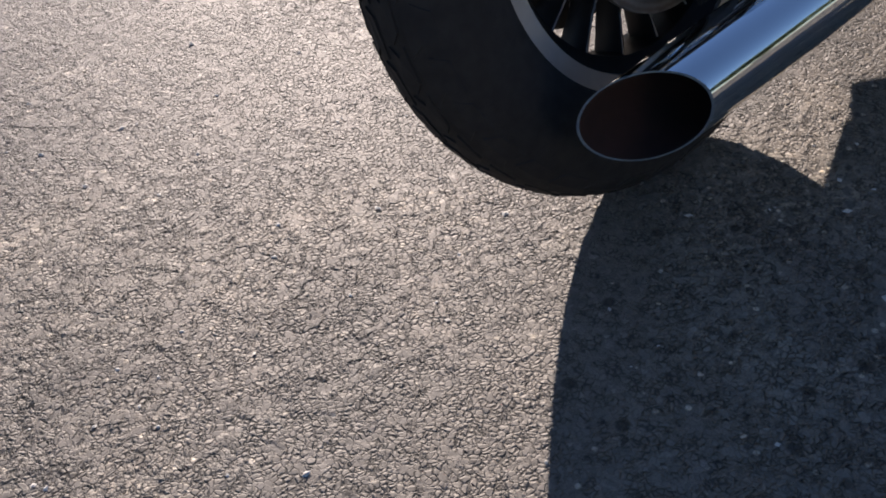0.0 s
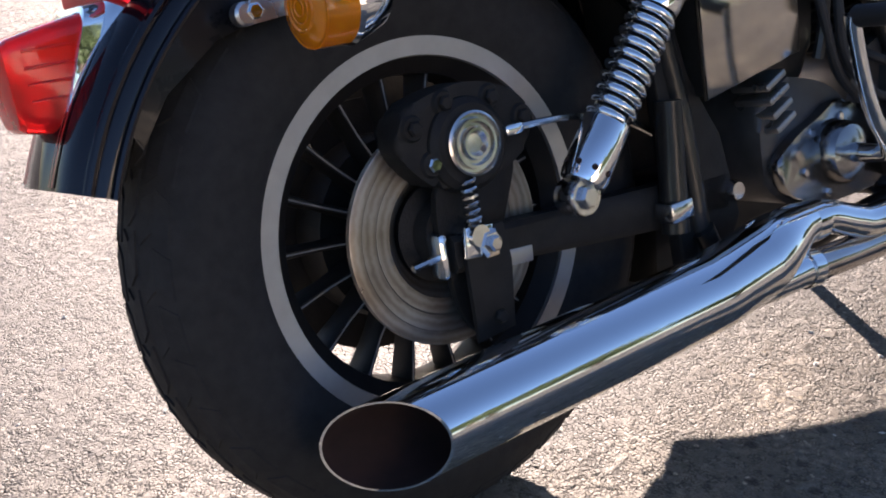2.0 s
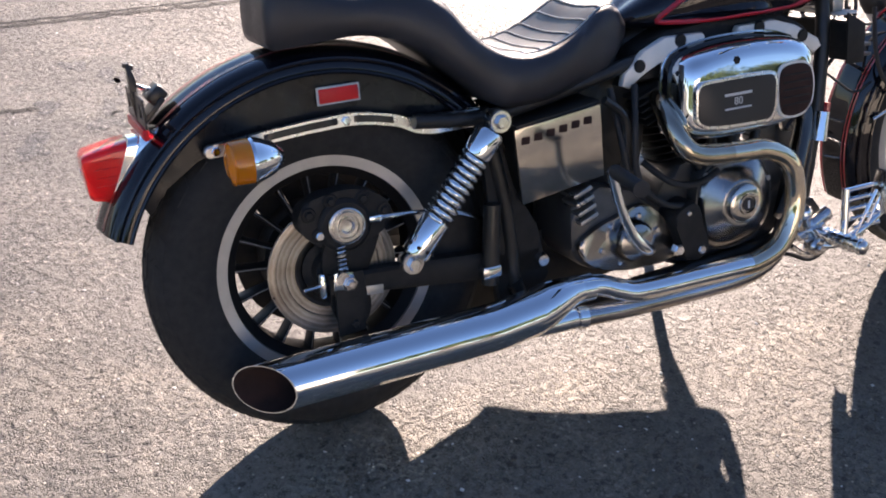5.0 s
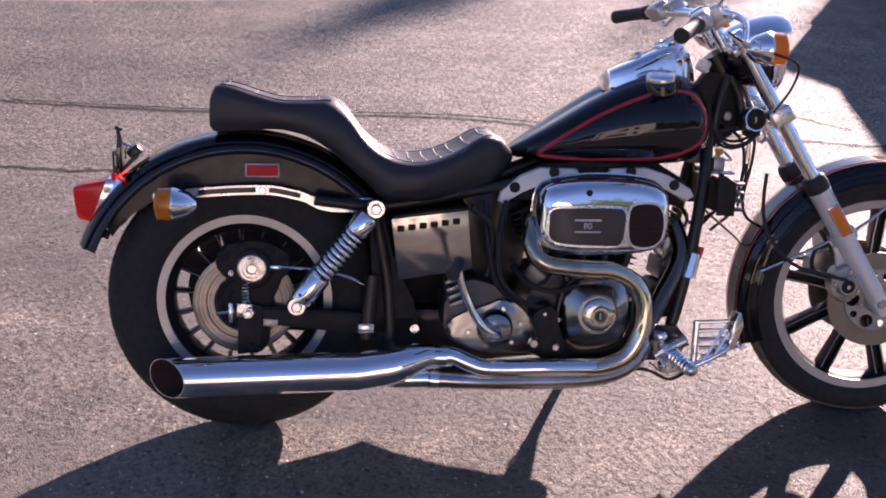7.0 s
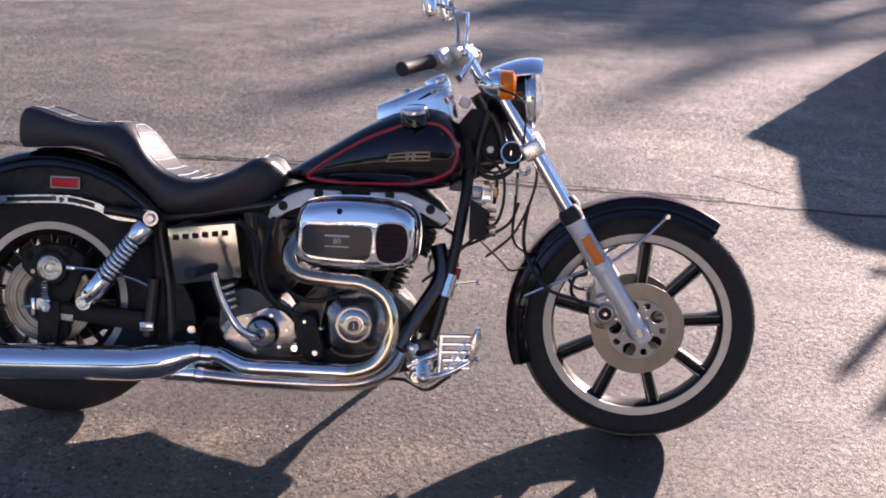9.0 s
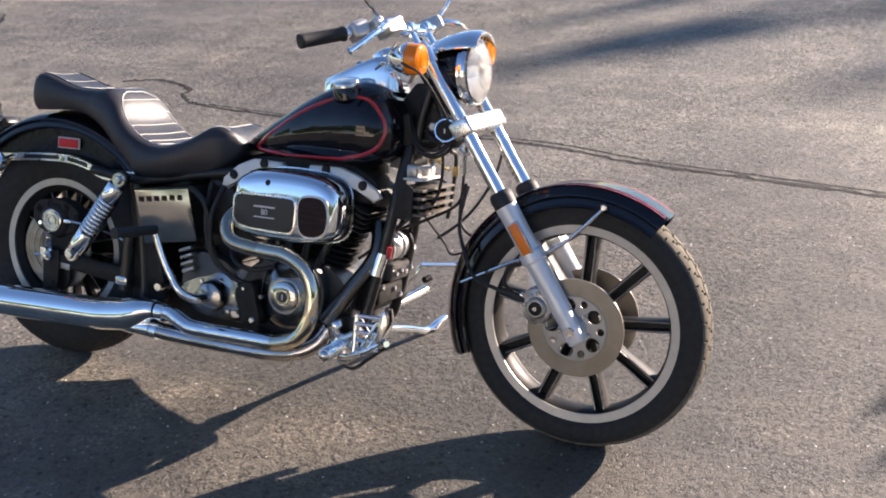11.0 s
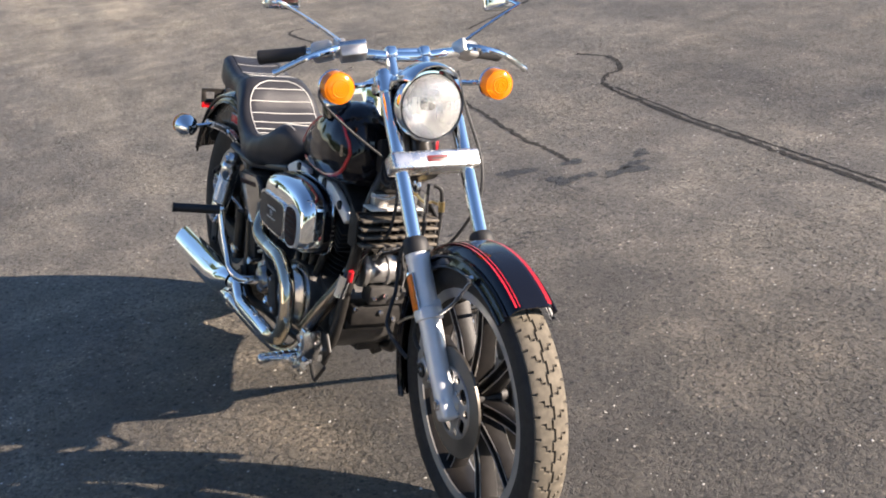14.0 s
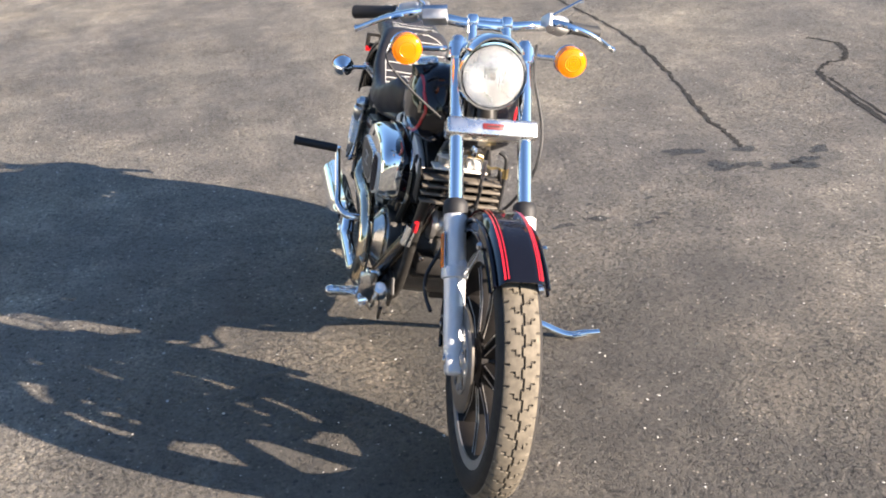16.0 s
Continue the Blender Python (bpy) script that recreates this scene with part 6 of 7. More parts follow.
# exhaust
# same pipe as the next run, coloured darker here to stand for shade
part("upper_header_pipe", tube([(0.700, -0.075, 0.570), (0.680, -0.12, 0.552), (0.672, -0.170, 0.520), (0.682, -0.192, 0.482), (0.715, -0.198, 0.460), (0.80, -0.198, 0.450)], 0.0213, sides=22, n=6), PIPE_DARK, bike, "heat-tinted upper header pipe, its chrome coloured darker for shade")
part("rear_header_pipe", tube([(0.785, -0.198, 0.4515), (0.82, -0.198, 0.4495), (0.870, -0.198, 0.445), (0.925, -0.198, 0.415), (0.950, -0.198, 0.36), (0.945, -0.198, 0.29), (0.910, -0.198, 0.232), (0.85, -0.198, 0.208), (0.80, -0.197, 0.2065)], 0.0215, sides=22, n=8), HEADER, bike, "straw-tinted chrome header pipe sweeping down round the cam cover")
part("rear_pipe_run", tube([(0.835, -0.1975, 0.2065), (0.80, -0.197, 0.2065), (0.72, -0.195, 0.206), (0.58, -0.19, 0.205), (0.535, -0.185, 0.215), (0.49, -0.178, 0.232), (0.45, -0.176, 0.232)], 0.0217, sides=22, n=8), CHROME, bike, "bright chrome exhaust pipe run")
fp = part("front_header_pipe", tube([(1.058, -0.045, 0.535), (1.070, -0.06, 0.500), (1.073, -0.075, 0.465), (1.058, -0.088, 0.425), (1.015, -0.115, 0.355), (0.965, -0.145, 0.27)], 0.0225, sides=22, n=6), PIPE_SMOKE, bike, "smoke-darkened front header pipe")
part("lower_header_pipe", tube([(0.975, -0.140, 0.255), (0.945, -0.153, 0.210), (0.89, -0.165, 0.180), (0.80, -0.172, 0.168), (0.62, -0.176, 0.168), (0.50, -0.178, 0.172), (0.42, -0.178, 0.178)], 0.0213, sides=22, n=6), PIPE_BLUED, bike, "heat-tinted lower header pipe")
part("clamp_band", tube([(0.455, -0.178, 0.174), (0.435, -0.178, 0.176)], 0.025, sides=24), CHROME, fp)
part("heat_shield", tube([(1.100, -0.100, 0.468), (1.086, -0.108, 0.408)], 0.0165, sides=20), CHROME, fp)
# muffler: a slash-cut megaphone with a fishtail throat
MA, MB = Vector((-0.187, -0.157, 0.178)), Vector((0.36, -0.178, 0.200))
d = (MB - MA).normalized()
bm = bmesh.new()
segs = 48
prof = [(0.0, 0.0475), (0.25, 0.0475), (0.45, 0.0470), (0.535, 0.0465), (0.56, 0.045), (0.59, 0.038), (0.615, 0.030), (0.635, 0.026)]
rings = []
up = Vector((0, 0, 1)) - d * d.z
up.normalize()
sd = d.cross(up)
for al, r in prof:
    rings.append([])
    for k in range(segs):
        a = 2 * math.pi * k / segs
        o = up * math.cos(a) * r + sd * math.sin(a) * r
        lift = Vector((0, 0, 0.032 * min(1.0, max(0, (al - 0.50) / 0.12))))
        p = MA + d * al + o + lift
        if al == 0.0:
            p = p - d * (o.y * 1.02) * 1.0
        rings[-1].append(bm.verts.new(p))
inner = []
for al, r in ((0.0, 0.0455), (0.16, 0.044)):
    inner.append([])
    for k in range(segs):
        a = 2 * math.pi * k / segs
        o = up * math.cos(a) * r + sd * math.sin(a) * r
        p = MA + d * al + o
        if al == 0.0:
            p = p - d * (o.y * 1.02)
        inner[-1].append(bm.verts.new(p))
allr = [inner[1], inner[0]] + rings
for a, b in zip(allr, allr[1:]):
    for k in range(segs):
        f = bm.faces.new((a[k], a[(k + 1) % segs], b[(k + 1) % segs], b[k]))
        if a is inner[1]:
            f.material_index = 1
f = bm.faces.new(inner[1])
f.material_index = 1
muf = part("muffler", bm, [CHROME, DARK_HOLE], bike, "long chrome muffler with a slash-cut end")
part("inlet_band", tube([(0.474, -0.1765, 0.232), (0.432, -0.1765, 0.2325)], 0.0268, sides=28), CHROME, muf, "chrome clamp band")
part("lower_inlet", loft([[(x, -0.178 + r * math.cos(2 * math.pi * k / 20), z + r * math.sin(2 * math.pi * k / 20)) for k in range(20)] for x, r, z in ((0.30, 0.012, 0.180), (0.34, 0.022, 0.178), (0.38, 0.024, 0.178), (0.43, 0.024, 0.178))]), CHROME, muf)


# forward controls and pegs
fc = part("forward_control", box((1.030, -0.142, 0.232), (0.064, 0.048, 0.044), 0.010, segs=3), CHROME, bike, "chrome forward foot controls with peg and barred brake pedal")
part("peg", tube([(1.032, -0.160, 0.229), (1.034, -0.19, 0.228), (1.044, -0.296, 0.226)], [0.010, 0.0145, 0.0160], sides=20), CHROME, fc, "chrome foot peg")
part("peg_tip", lathe([(0, 0.007), (0.008, 0.006), (0.0135, 0.002), (0.0162, -0.004), (0, -0.004)], 20, aim((1.044, -0.297, 0.226), (0.09, -1, -0.02))), CHROME_WORN, fc)
for k in range(6):
    q = Vector((1.035, -0.195, 0.228)).lerp(Vector((1.043, -0.288, 0.2262)), k / 5)
    part("peg_ring", lathe([(0.013, -0.004), (0.0178, -0.002), (0.0178, 0.002), (0.013, 0.004)], 18, aim(q, (0.09, -1, -0.02)), closed=True), CHROME, fc)
part("master_cylinder", tube([(0.995, -0.150, 0.222), (1.075, -0.155, 0.262)], 0.016, sides=16), CHROME_WORN, fc, "chrome brake master cylinder")
part("cylinder_cap", lathe([(0, 0.010), (0.014, 0.010), (0.018, 0.004), (0.018, -0.006), (0, -0.006)], 18, aim((1.005, -0.160, 0.275), (-0.3, -0.2, 1))), CHROME, fc)
part("reservoir", lathe([(0, 0.0), (0.016, 0.0), (0.017, 0.006), (0.017, 0.030), (0, 0.030)], 18, aim((1.005, -0.160, 0.243), (-0.3, -0.2, 1))), CHROME_WORN, fc)
pedal = part("brake_pedal", tube([(1.020, -0.178, 0.205), (1.060, -0.205, 0.206), (1.120, -0.214, 0.232), (1.176, -0.216, 0.268)], [0.009, 0.0085, 0.008, 0.0075], sides=12), CHROME, fc, "barred chrome brake pedal")
for k in range(5):
    z = 0.318 - 0.0205 * k
    part("pedal_bar", tube([(1.078 + 0.004 * k, -0.200 - 0.003 * k, z), (1.158, -0.206 - 0.003 * k, z + 0.004)], 0.0052, sides=10), CHROME, pedal)
for k in range(2):
    part("pedal_rod", tube([(1.092 + 0.020 * k, -0.216, 0.215), (1.150 + 0.020 * k, -0.216, 0.312)], 0.0038, sides=8), CHROME, pedal)
part("pedal_post", tube([(1.080, -0.200, 0.222), (1.084, -0.198, 0.322)], 0.0085, sides=12), CHROME, pedal)
part("pedal_pad", slab([(1.156, 0.262), (1.168, 0.258), (1.188, 0.318), (1.180, 0.348), (1.172, 0.348), (1.160, 0.315)], -0.236, -0.190, 0.003), CHROME_WORN, pedal, "upright chrome toe plate")
part("pad_foot", tube([(1.150, -0.190, 0.262), (1.188, -0.236, 0.266)], 0.008, sides=10), CHROME, pedal)
part("linkage", tube([(0.985, -0.150, 0.20), (1.02, -0.160, 0.176), (1.06, -0.172, 0.188), (1.09, -0.196, 0.218)], 0.0055, sides=10), CHROME_WORN, fc)
part("knuckle", lathe([(0, 0.018), (0.014, 0.018), (0.019, 0.012), (0.019, -0.012), (0.014, -0.018), (0, -0.018)], 20, aim((1.020, -0.178, 0.203), (0, -1, 0))), CHROME_WORN, fc, "round chrome knuckle")
part("mount_plate", slab([(0.97, 0.20), (1.06, 0.20), (1.09, 0.25), (1.06, 0.29), (1.00, 0.29)], -0.125, -0.115, 0.003), BLACK_FRAME, fc)
for x, y, z in ((1.018, -0.199, 0.203), (1.048, -0.167, 0.240), (1.012, -0.167, 0.222)):
    bolt(fc, (x, y, z), (0, -1, 0), 0.008, 0.008, CHROME_WORN)

part("brake_line", tube([(0.72, -0.10, 0.215), (0.80, -0.11, 0.195), (0.91, -0.12, 0.178), (0.985, -0.13, 0.178), (1.045, -0.14, 0.156), (1.095, -0.15, 0.190), (1.15, -0.16, 0.235)], 0.005, sides=8), RUBBER_SOFT, bike, "black brake line")

# regulator and coil between the down tubes
reg = part("regulator", box((1.160, -0.012, 0.612), (0.026, 0.214, 0.080), 0.004), BLACK_ROUGH, bike, "black finned voltage regulator")
for k in range(4):
    part("fin", box((1.190, -0.012, 0.580 + k * 0.0212), (0.044, 0.212, 0.0065), 0.0015), FIN_WORN, reg, "weathered cooling fin")
for k in range(5):
    part("web", box((1.182, -0.10 + 0.044 * k, 0.612), (0.024, 0.004, 0.070)), BLACK_ROUGH, reg)
for s in (-1, 1):
    part("end_plate", slab([(1.140, 0.568), (1.186, 0.566), (1.188, 0.648), (1.140, 0.676)], -0.012 + s * 0.107, -0.012 + s * 0.113, 0.002), BLACK_ROUGH, reg)
shelf = part("bracket_plate", box((1.168, -0.02, 0.668), (0.052, 0.145, 0.006), 0.002), ALU_WHITE, reg, "pale aluminium bracket plate")
part("bracket_block", box((1.158, -0.055, 0.688), (0.030, 0.040, 0.034), 0.005), ALU_MID, shelf)
part("bracket_block", box((1.162, 0.022, 0.684), (0.028, 0.046, 0.026), 0.005), ALU_WHITE, shelf)
part("fitting", tube([(1.182, -0.010, 0.712), (1.190, 0.012, 0.716), (1.188, 0.030, 0.712)], 0.008, sides=12), BRASS, shelf, "tarnished brass fitting")
part("wire", tube([(1.170, -0.085, 0.700), (1.196, -0.050, 0.698), (1.192, -0.010, 0.712)], 0.0032, sides=8), PIPING, shelf)
part("wire", tube([(1.188, 0.025, 0.712), (1.200, 0.050, 0.690), (1.198, 0.075, 0.690), (1.192, 0.092, 0.682)], 0.0036, sides=8), BRASS, shelf)
part("hose", tube([(1.205, 0.070, 0.735), (1.212, 0.088, 0.725), (1.212, 0.094, 0.690), (1.205, 0.098, 0.62), (1.195, 0.100, 0.55)], 0.0055, sides=10), RUBBER_SOFT, shelf)
part("hose_end", tube([(1.212, 0.094, 0.694), (1.211, 0.096, 0.668)], 0.0085, sides=12), BRASS, shelf)
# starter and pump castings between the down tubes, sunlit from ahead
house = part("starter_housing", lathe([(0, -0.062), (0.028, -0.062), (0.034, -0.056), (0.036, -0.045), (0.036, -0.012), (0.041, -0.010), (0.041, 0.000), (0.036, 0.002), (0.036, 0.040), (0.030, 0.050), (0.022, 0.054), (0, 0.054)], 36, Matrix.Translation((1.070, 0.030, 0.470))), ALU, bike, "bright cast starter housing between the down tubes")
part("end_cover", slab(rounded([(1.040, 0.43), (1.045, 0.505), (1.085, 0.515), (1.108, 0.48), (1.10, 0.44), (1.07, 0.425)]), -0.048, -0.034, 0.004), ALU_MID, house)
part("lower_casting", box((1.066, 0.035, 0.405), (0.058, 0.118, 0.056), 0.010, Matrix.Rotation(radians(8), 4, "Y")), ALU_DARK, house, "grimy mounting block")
for k in range(4):
    bolt(house, (1.098, -0.012 + 0.031 * k, 0.398 + 0.006 * (k % 2)), (1, 0, 0.1), 0.0075, 0.008, CHROME_WORN)
part("strap", tube([(1.034, 0.062, 0.485), (1.062, 0.062, 0.511), (1.095, 0.062, 0.502), (1.110, 0.062, 0.470), (1.100, 0.062, 0.436)], 0.0075, sides=8), BLACK_ROUGH, house)
part("feed_pipe", tube([(1.088, -0.020, 0.505), (1.106, -0.010, 0.535), (1.100, 0.012, 0.56), (1.075, 0.03, 0.575)], 0.006, sides=10), CHROME_WORN, house)
part("cap_nut", lathe([(0, 0.012), (0.009, 0.010), (0.012, 0.004), (0.012, 0), (0, 0)], 6, aim((1.104, 0.075, 0.462), (1, 0, 0.2))), CHROME, house)
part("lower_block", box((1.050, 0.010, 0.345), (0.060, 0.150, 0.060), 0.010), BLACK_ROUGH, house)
for k, (y, z) in enumerate(((-0.055, 0.365), (0.02, 0.352), (0.06, 0.33))):
    bolt(house, (1.080, y, z), (1, 0, 0), 0.008, 0.008, CHROME_WORN)
part("engine_mount", box((1.035, 0, 0.31), (0.045, 0.14, 0.030), 0.006), BLACK_ROUGH, bike)
part("lower_frame_plate", slab([(0.38, 0.150), (0.62, 0.165), (0.95, 0.19), (0.97, 0.27), (0.40, 0.30)], 0.02, 0.095, 0.006), BLACK_FRAME, bike, "black lower frame plate")
ig = part("ignition_switch", lathe([(0, 0.016), (0.022, 0.016), (0.029, 0.010), (0.030, -0.03), (0.024, -0.04), (0, -0.04)], 28, aim((1.243, -0.056, 0.799), (0.1, -1, 0.1))), BLACK_ROUGH, bike, "round black ignition switch with a chrome ring")
part("switch_ring", lathe([(0.0245, 0.013), (0.0265, 0.0175), (0.0295, 0.0175), (0.031, 0.011), (0.0305, 0.008), (0.026, 0.010)], 36, aim((1.243, -0.056, 0.799), (0.1, -1, 0.1)), closed=True), CHROME, ig, "thin chrome ring")
part("switch_body", box((1.250, -0.030, 0.772), (0.040, 0.046, 0.036), 0.010), BLACK_ROUGH, ig)
part("key_slot", box((1.243, -0.0730, 0.799), (0.004, 0.003, 0.014)), CHROME_WORN, ig)
part("hose_hook", tube([(1.262, -0.020, 0.768), (1.270, -0.020, 0.750), (1.285, -0.020, 0.742), (1.296, -0.020, 0.752), (1.292, -0.020, 0.764)], 0.006, sides=10), CHROME_WORN, ig)

# cables and hoses
CAB = [
    [(1.268, 0.02, 0.755), (1.265, 0.02, 0.65), (1.262, 0.02, 0.575), (1.275, 0.02, 0.54), (1.305, 0.02, 0.52)],
    [(1.275, 0.02, 0.66), (1.25, 0.02, 0.60), (1.18, 0.0, 0.557), (1.12, 0.0, 0.53), (1.04, 0.02, 0.50)],
    [(1.15, -0.02, 0.80), (1.225, -0.04, 0.74), (1.22, -0.05, 0.62), (1.15, -0.06, 0.56), (1.09, -0.07, 0.50), (1.02, -0.08, 0.44)],
    [(1.17, 0.12, 1.02), (1.235, 0.11, 0.955), (1.285, 0.14, 0.845), (1.318, 0.14, 0.78), (1.326, 0.13, 0.72), (1.303, 0.10, 0.636), (1.26, 0.06, 0.56), (1.19, 0.05, 0.50)],
]
for c_ in CAB:
    part("cable", tube(c_, 0.0042, sides=8, n=8), RUBBER_SOFT, bike, "black control cable")
part("throttle_cable", tube([(1.130, -0.150, 1.010), (1.150, -0.215, 0.985), (1.205, -0.262, 0.962), (1.255, -0.268, 0.940), (1.272, -0.205, 0.885), (1.271, -0.113, 0.822)], 0.0030, sides=8, n=8), RUBBER_SOFT, bike, "thin control cable from the lever to the fork clamp")
part("head_bracket", box((1.113, -0.034, 0.928), (0.030, 0.030, 0.030), 0.006, Matrix.Rotation(radians(25), 4, "Y")), ALU_WHITE, bike, "pale cast bracket below the bars")
part("brass_ferrule", tube([(1.267, 0.02, 0.73), (1.266, 0.02, 0.68)], 0.006, sides=10), PIPE_BLUED, bike, "brass cable ferrule")
# shift lever peg on the far side, wires and bracket by the regulator
sl = part("shift_lever", tube([(1.06, 0.13, 0.30), (1.10, 0.14, 0.39), (1.115, 0.15, 0.402)], 0.007, sides=10), CHROME, bike, "chrome shift lever")
part("shift_peg", tube([(1.110, 0.13, 0.403), (1.172, 0.25, 0.394)], 0.0055, sides=10), CHROME, sl)
part("peg_knob", lathe([(0, 0.008), (0.008, 0.006), (0.010, 0.0), (0.008, -0.006), (0, -0.008)], 14, aim((1.172, 0.25, 0.394), (0.4, 1, 0))), CHROME, sl)
br = part("coil_bracket", slab([(1.08, 0.690), (1.135, 0.685), (1.140, 0.712), (1.09, 0.722)], -0.05, 0.05, 0.004), ALU_DARK, bike, "grimy ignition coil bracket")
part("coil", tube([(1.125, -0.045, 0.71), (1.125, 0.045, 0.71)], 0.020, sides=16), BLACK_ROUGH, br)
part("plug_wire", tube([(1.16, 0.02, 0.56), (1.23, 0.0, 0.50), (1.26, -0.02, 0.475), (1.30, -0.02, 0.487), (1.36, -0.02, 0.52)], 0.003, sides=6), RUBBER_SOFT, br)
part("red_boot", tube([(1.118, -0.095, 0.485), (1.112, -0.095, 0.455)], 0.008, sides=10), RED_STRIPE, br)
part("brake_hose", tube([(1.30, -0.03, 0.66), (1.29, -0.05, 0.57), (1.31, -0.06, 0.50), (1.36, -0.10, 0.44), (1.43, -0.115, 0.42), (1.50, -0.11, 0.40)], 0.005, sides=8), RUBBER_SOFT, bike)
for k, pts in enumerate(([(0.62, -0.12, 0.60), (0.60, -0.15, 0.52), (0.605, -0.15, 0.42), (0.66, -0.15, 0.36), (0.72, -0.14, 0.34)],
                         [(0.64, -0.11, 0.44), (0.68, -0.15, 0.40), (0.74, -0.15, 0.385), (0.80, -0.14, 0.40)],
                         [(0.57, -0.11, 0.60), (0.575, -0.14, 0.50), (0.60, -0.14, 0.40), (0.66, -0.13, 0.35)])):
    part("oil_hose", tube(pts, 0.007, sides=10), RUBBER_SOFT, bike, "black oil hose")

# front brake calipers behind the sliders
for s in (-1, 1):
    fcal = part("front_caliper", slab(rounded([(-0.088, 0.058), (-0.094, 0.098), (-0.076, 0.130), (-0.040, 0.142), (-0.018, 0.122), (-0.018, 0.078), (-0.044, 0.048)]), s * 0.056, s * 0.098, 0.008, 3), ALU_MID, bike, "dull grey cast front brake caliper", FORK)
    part("piston_boss", lathe([(0, 0.010), (0.022, 0.010), (0.027, 0.006), (0.029, -0.004), (0, -0.004)], 32, aim((-0.054, s * 0.097, 0.090), (0, s, 0))), ALU_MID, fcal)
    part("piston_cap", lathe([(0.0, 0.0115), (0.010, 0.0115), (0.0105, 0.0135), (0.0165, 0.0135), (0.018, 0.0105), (0, 0.009)], 28, aim((-0.054, s * 0.097, 0.090), (0, s, 0))), BLACK_ROUGH, fcal, "dark piston cap")
    part("cap_nut", lathe([(0, 0.015), (0.006, 0.015), (0.0075, 0.011), (0, 0.011)], 6, aim((-0.054, s * 0.097, 0.090), (0, s, 0))), CHROME_WORN, fcal)
    part("mount_arm", slab(rounded([(-0.060, 0.118), (-0.030, 0.105), (-0.004, 0.150), (-0.006, 0.190), (-0.030, 0.198), (-0.040, 0.160)]), s * 0.066, s * 0.080, 0.003), FORK_ALU, fcal)
    part("bridge", box((-0.074, s * 0.072, 0.070), (0.030, 0.052, 0.026), 0.007, Matrix.Rotation(radians(-35), 4, "Y")), ALU_DARK, fcal)
    part("hose", tube([(-0.070, s * 0.085, 0.128), (-0.098, s * 0.086, 0.150), (-0.104, s * 0.086, 0.185), (-0.075, s * 0.080, 0.214), (-0.045, s * 0.074, 0.206), (-0.034, s * 0.060, 0.240)], 0.0052, sides=10), RUBBER_SOFT, fcal)
    part("hose_end", tube([(-0.066, s * 0.085, 0.122), (-0.080, s * 0.0855, 0.138)], 0.0085, sides=12), CHROME_WORN, fcal)
    for x, z in ((-0.030, 0.120), (-0.078, 0.112), (-0.036, 0.062)):
        bolt(fcal, (x, s * 0.097, z), (0, s, 0), 0.0065, 0.007, CHROME_WORN)

# side stand
fs = part("side_stand", tube([(0.90, 0.10, 0.175), (0.93, 0.22, 0.170), (0.97, 0.36, 0.150), (1.00, 0.455, 0.130), (1.015, 0.510, 0.147), (1.022, 0.552, 0.158)], [0.014, 0.0125, 0.012, 0.012, 0.011, 0.0085], sides=12), CHROME, bike, "chrome side stand resting on the asphalt")
part("foot", box((1.012, 0.500, 0.140), (0.030, 0.062, 0.010), 0.004, Matrix.Rotation(radians(15), 4, "X")), CHROME_WORN, fs)
part("pivot", lathe([(0, 0.016), (0.018, 0.016), (0.021, 0.010), (0.021, -0.012), (0, -0.012)], 20, aim((0.90, 0.105, 0.176), (0, 1, 0.2))), BLACK_ROUGH, fs)
lp = part("foot_peg", tube([(1.02, 0.12, 0.262), (1.03, 0.20, 0.275), (1.036, 0.285, 0.283), (1.040, 0.335, 0.288)], [0.010, 0.0125, 0.0150, 0.0150], sides=18), CHROME_WORN, bike, "dull chrome foot peg beyond the engine")
for k in range(4):
    part("peg_ring", lathe([(0.013, -0.004), (0.0168, -0.002), (0.0168, 0.002), (0.013, 0.004)], 18, aim((1.033 + 0.0018 * k, 0.270 + 0.018 * k, 0.2815 + 0.0015 * k), (0.08, 1, 0.1)), closed=True), CHROME_WORN, lp)
part("return_spring", tube([(1.05 + 0.008 * math.cos(2 * math.pi * 6 * k / 60), 0.30 + 0.045 * k / 60, 0.325 + 0.008 * math.sin(2 * math.pi * 6 * k / 60)) for k in range(61)], 0.0022, sides=6, smooth_path=False), BLACK_ROUGH, lp)

# ---- marks on the ground ----
strip("tar_crack", [(-1.98, 2.78), (-1.75, 2.86), (-1.48, 2.74), (-1.42, 2.60), (-1.19, 2.47), (-0.5, 2.39), (0.0, 2.365), (0.5, 2.345), (0.84, 2.32), (1.24, 2.215), (1.75, 2.16), (2.27, 2.10), (2.9, 2.0), (4.2, 1.88), (6.5, 1.6)], 0.038, "long dark tar-filled crack across the asphalt", 2)
strip("tar_crack", [(-1.19, 2.50), (-0.5, 2.425), (0.0, 2.405), (0.5, 2.39), (0.84, 2.37), (1.3, 2.26), (1.9, 2.19), (2.3, 2.14)], 0.018, "thin crack beside the tar-filled one", 5)
strip("tar_crack", [(-4.4, 1.95), (-4.3, 1.80), (-3.6, 1.82), (-3.0, 1.87), (-2.5, 1.885), (-1.9, 1.84), (-1.4, 1.78), (-0.9, 1.70), (-0.55, 1.685), (-0.385, 1.665)], 0.031, "worn tar-filled crack across the asphalt", 3)
strip("tar_crack", [(-3.2, 2.7), (-3.35, 2.95), (-3.64, 3.45), (-4.2, 4.2)], 0.035, "short crack in the asphalt", 4)
strip("tar_crack", [(2.30, 2.48), (2.45, 2.37), (2.60, 2.24)], 0.016, "short crack in the asphalt", 6)
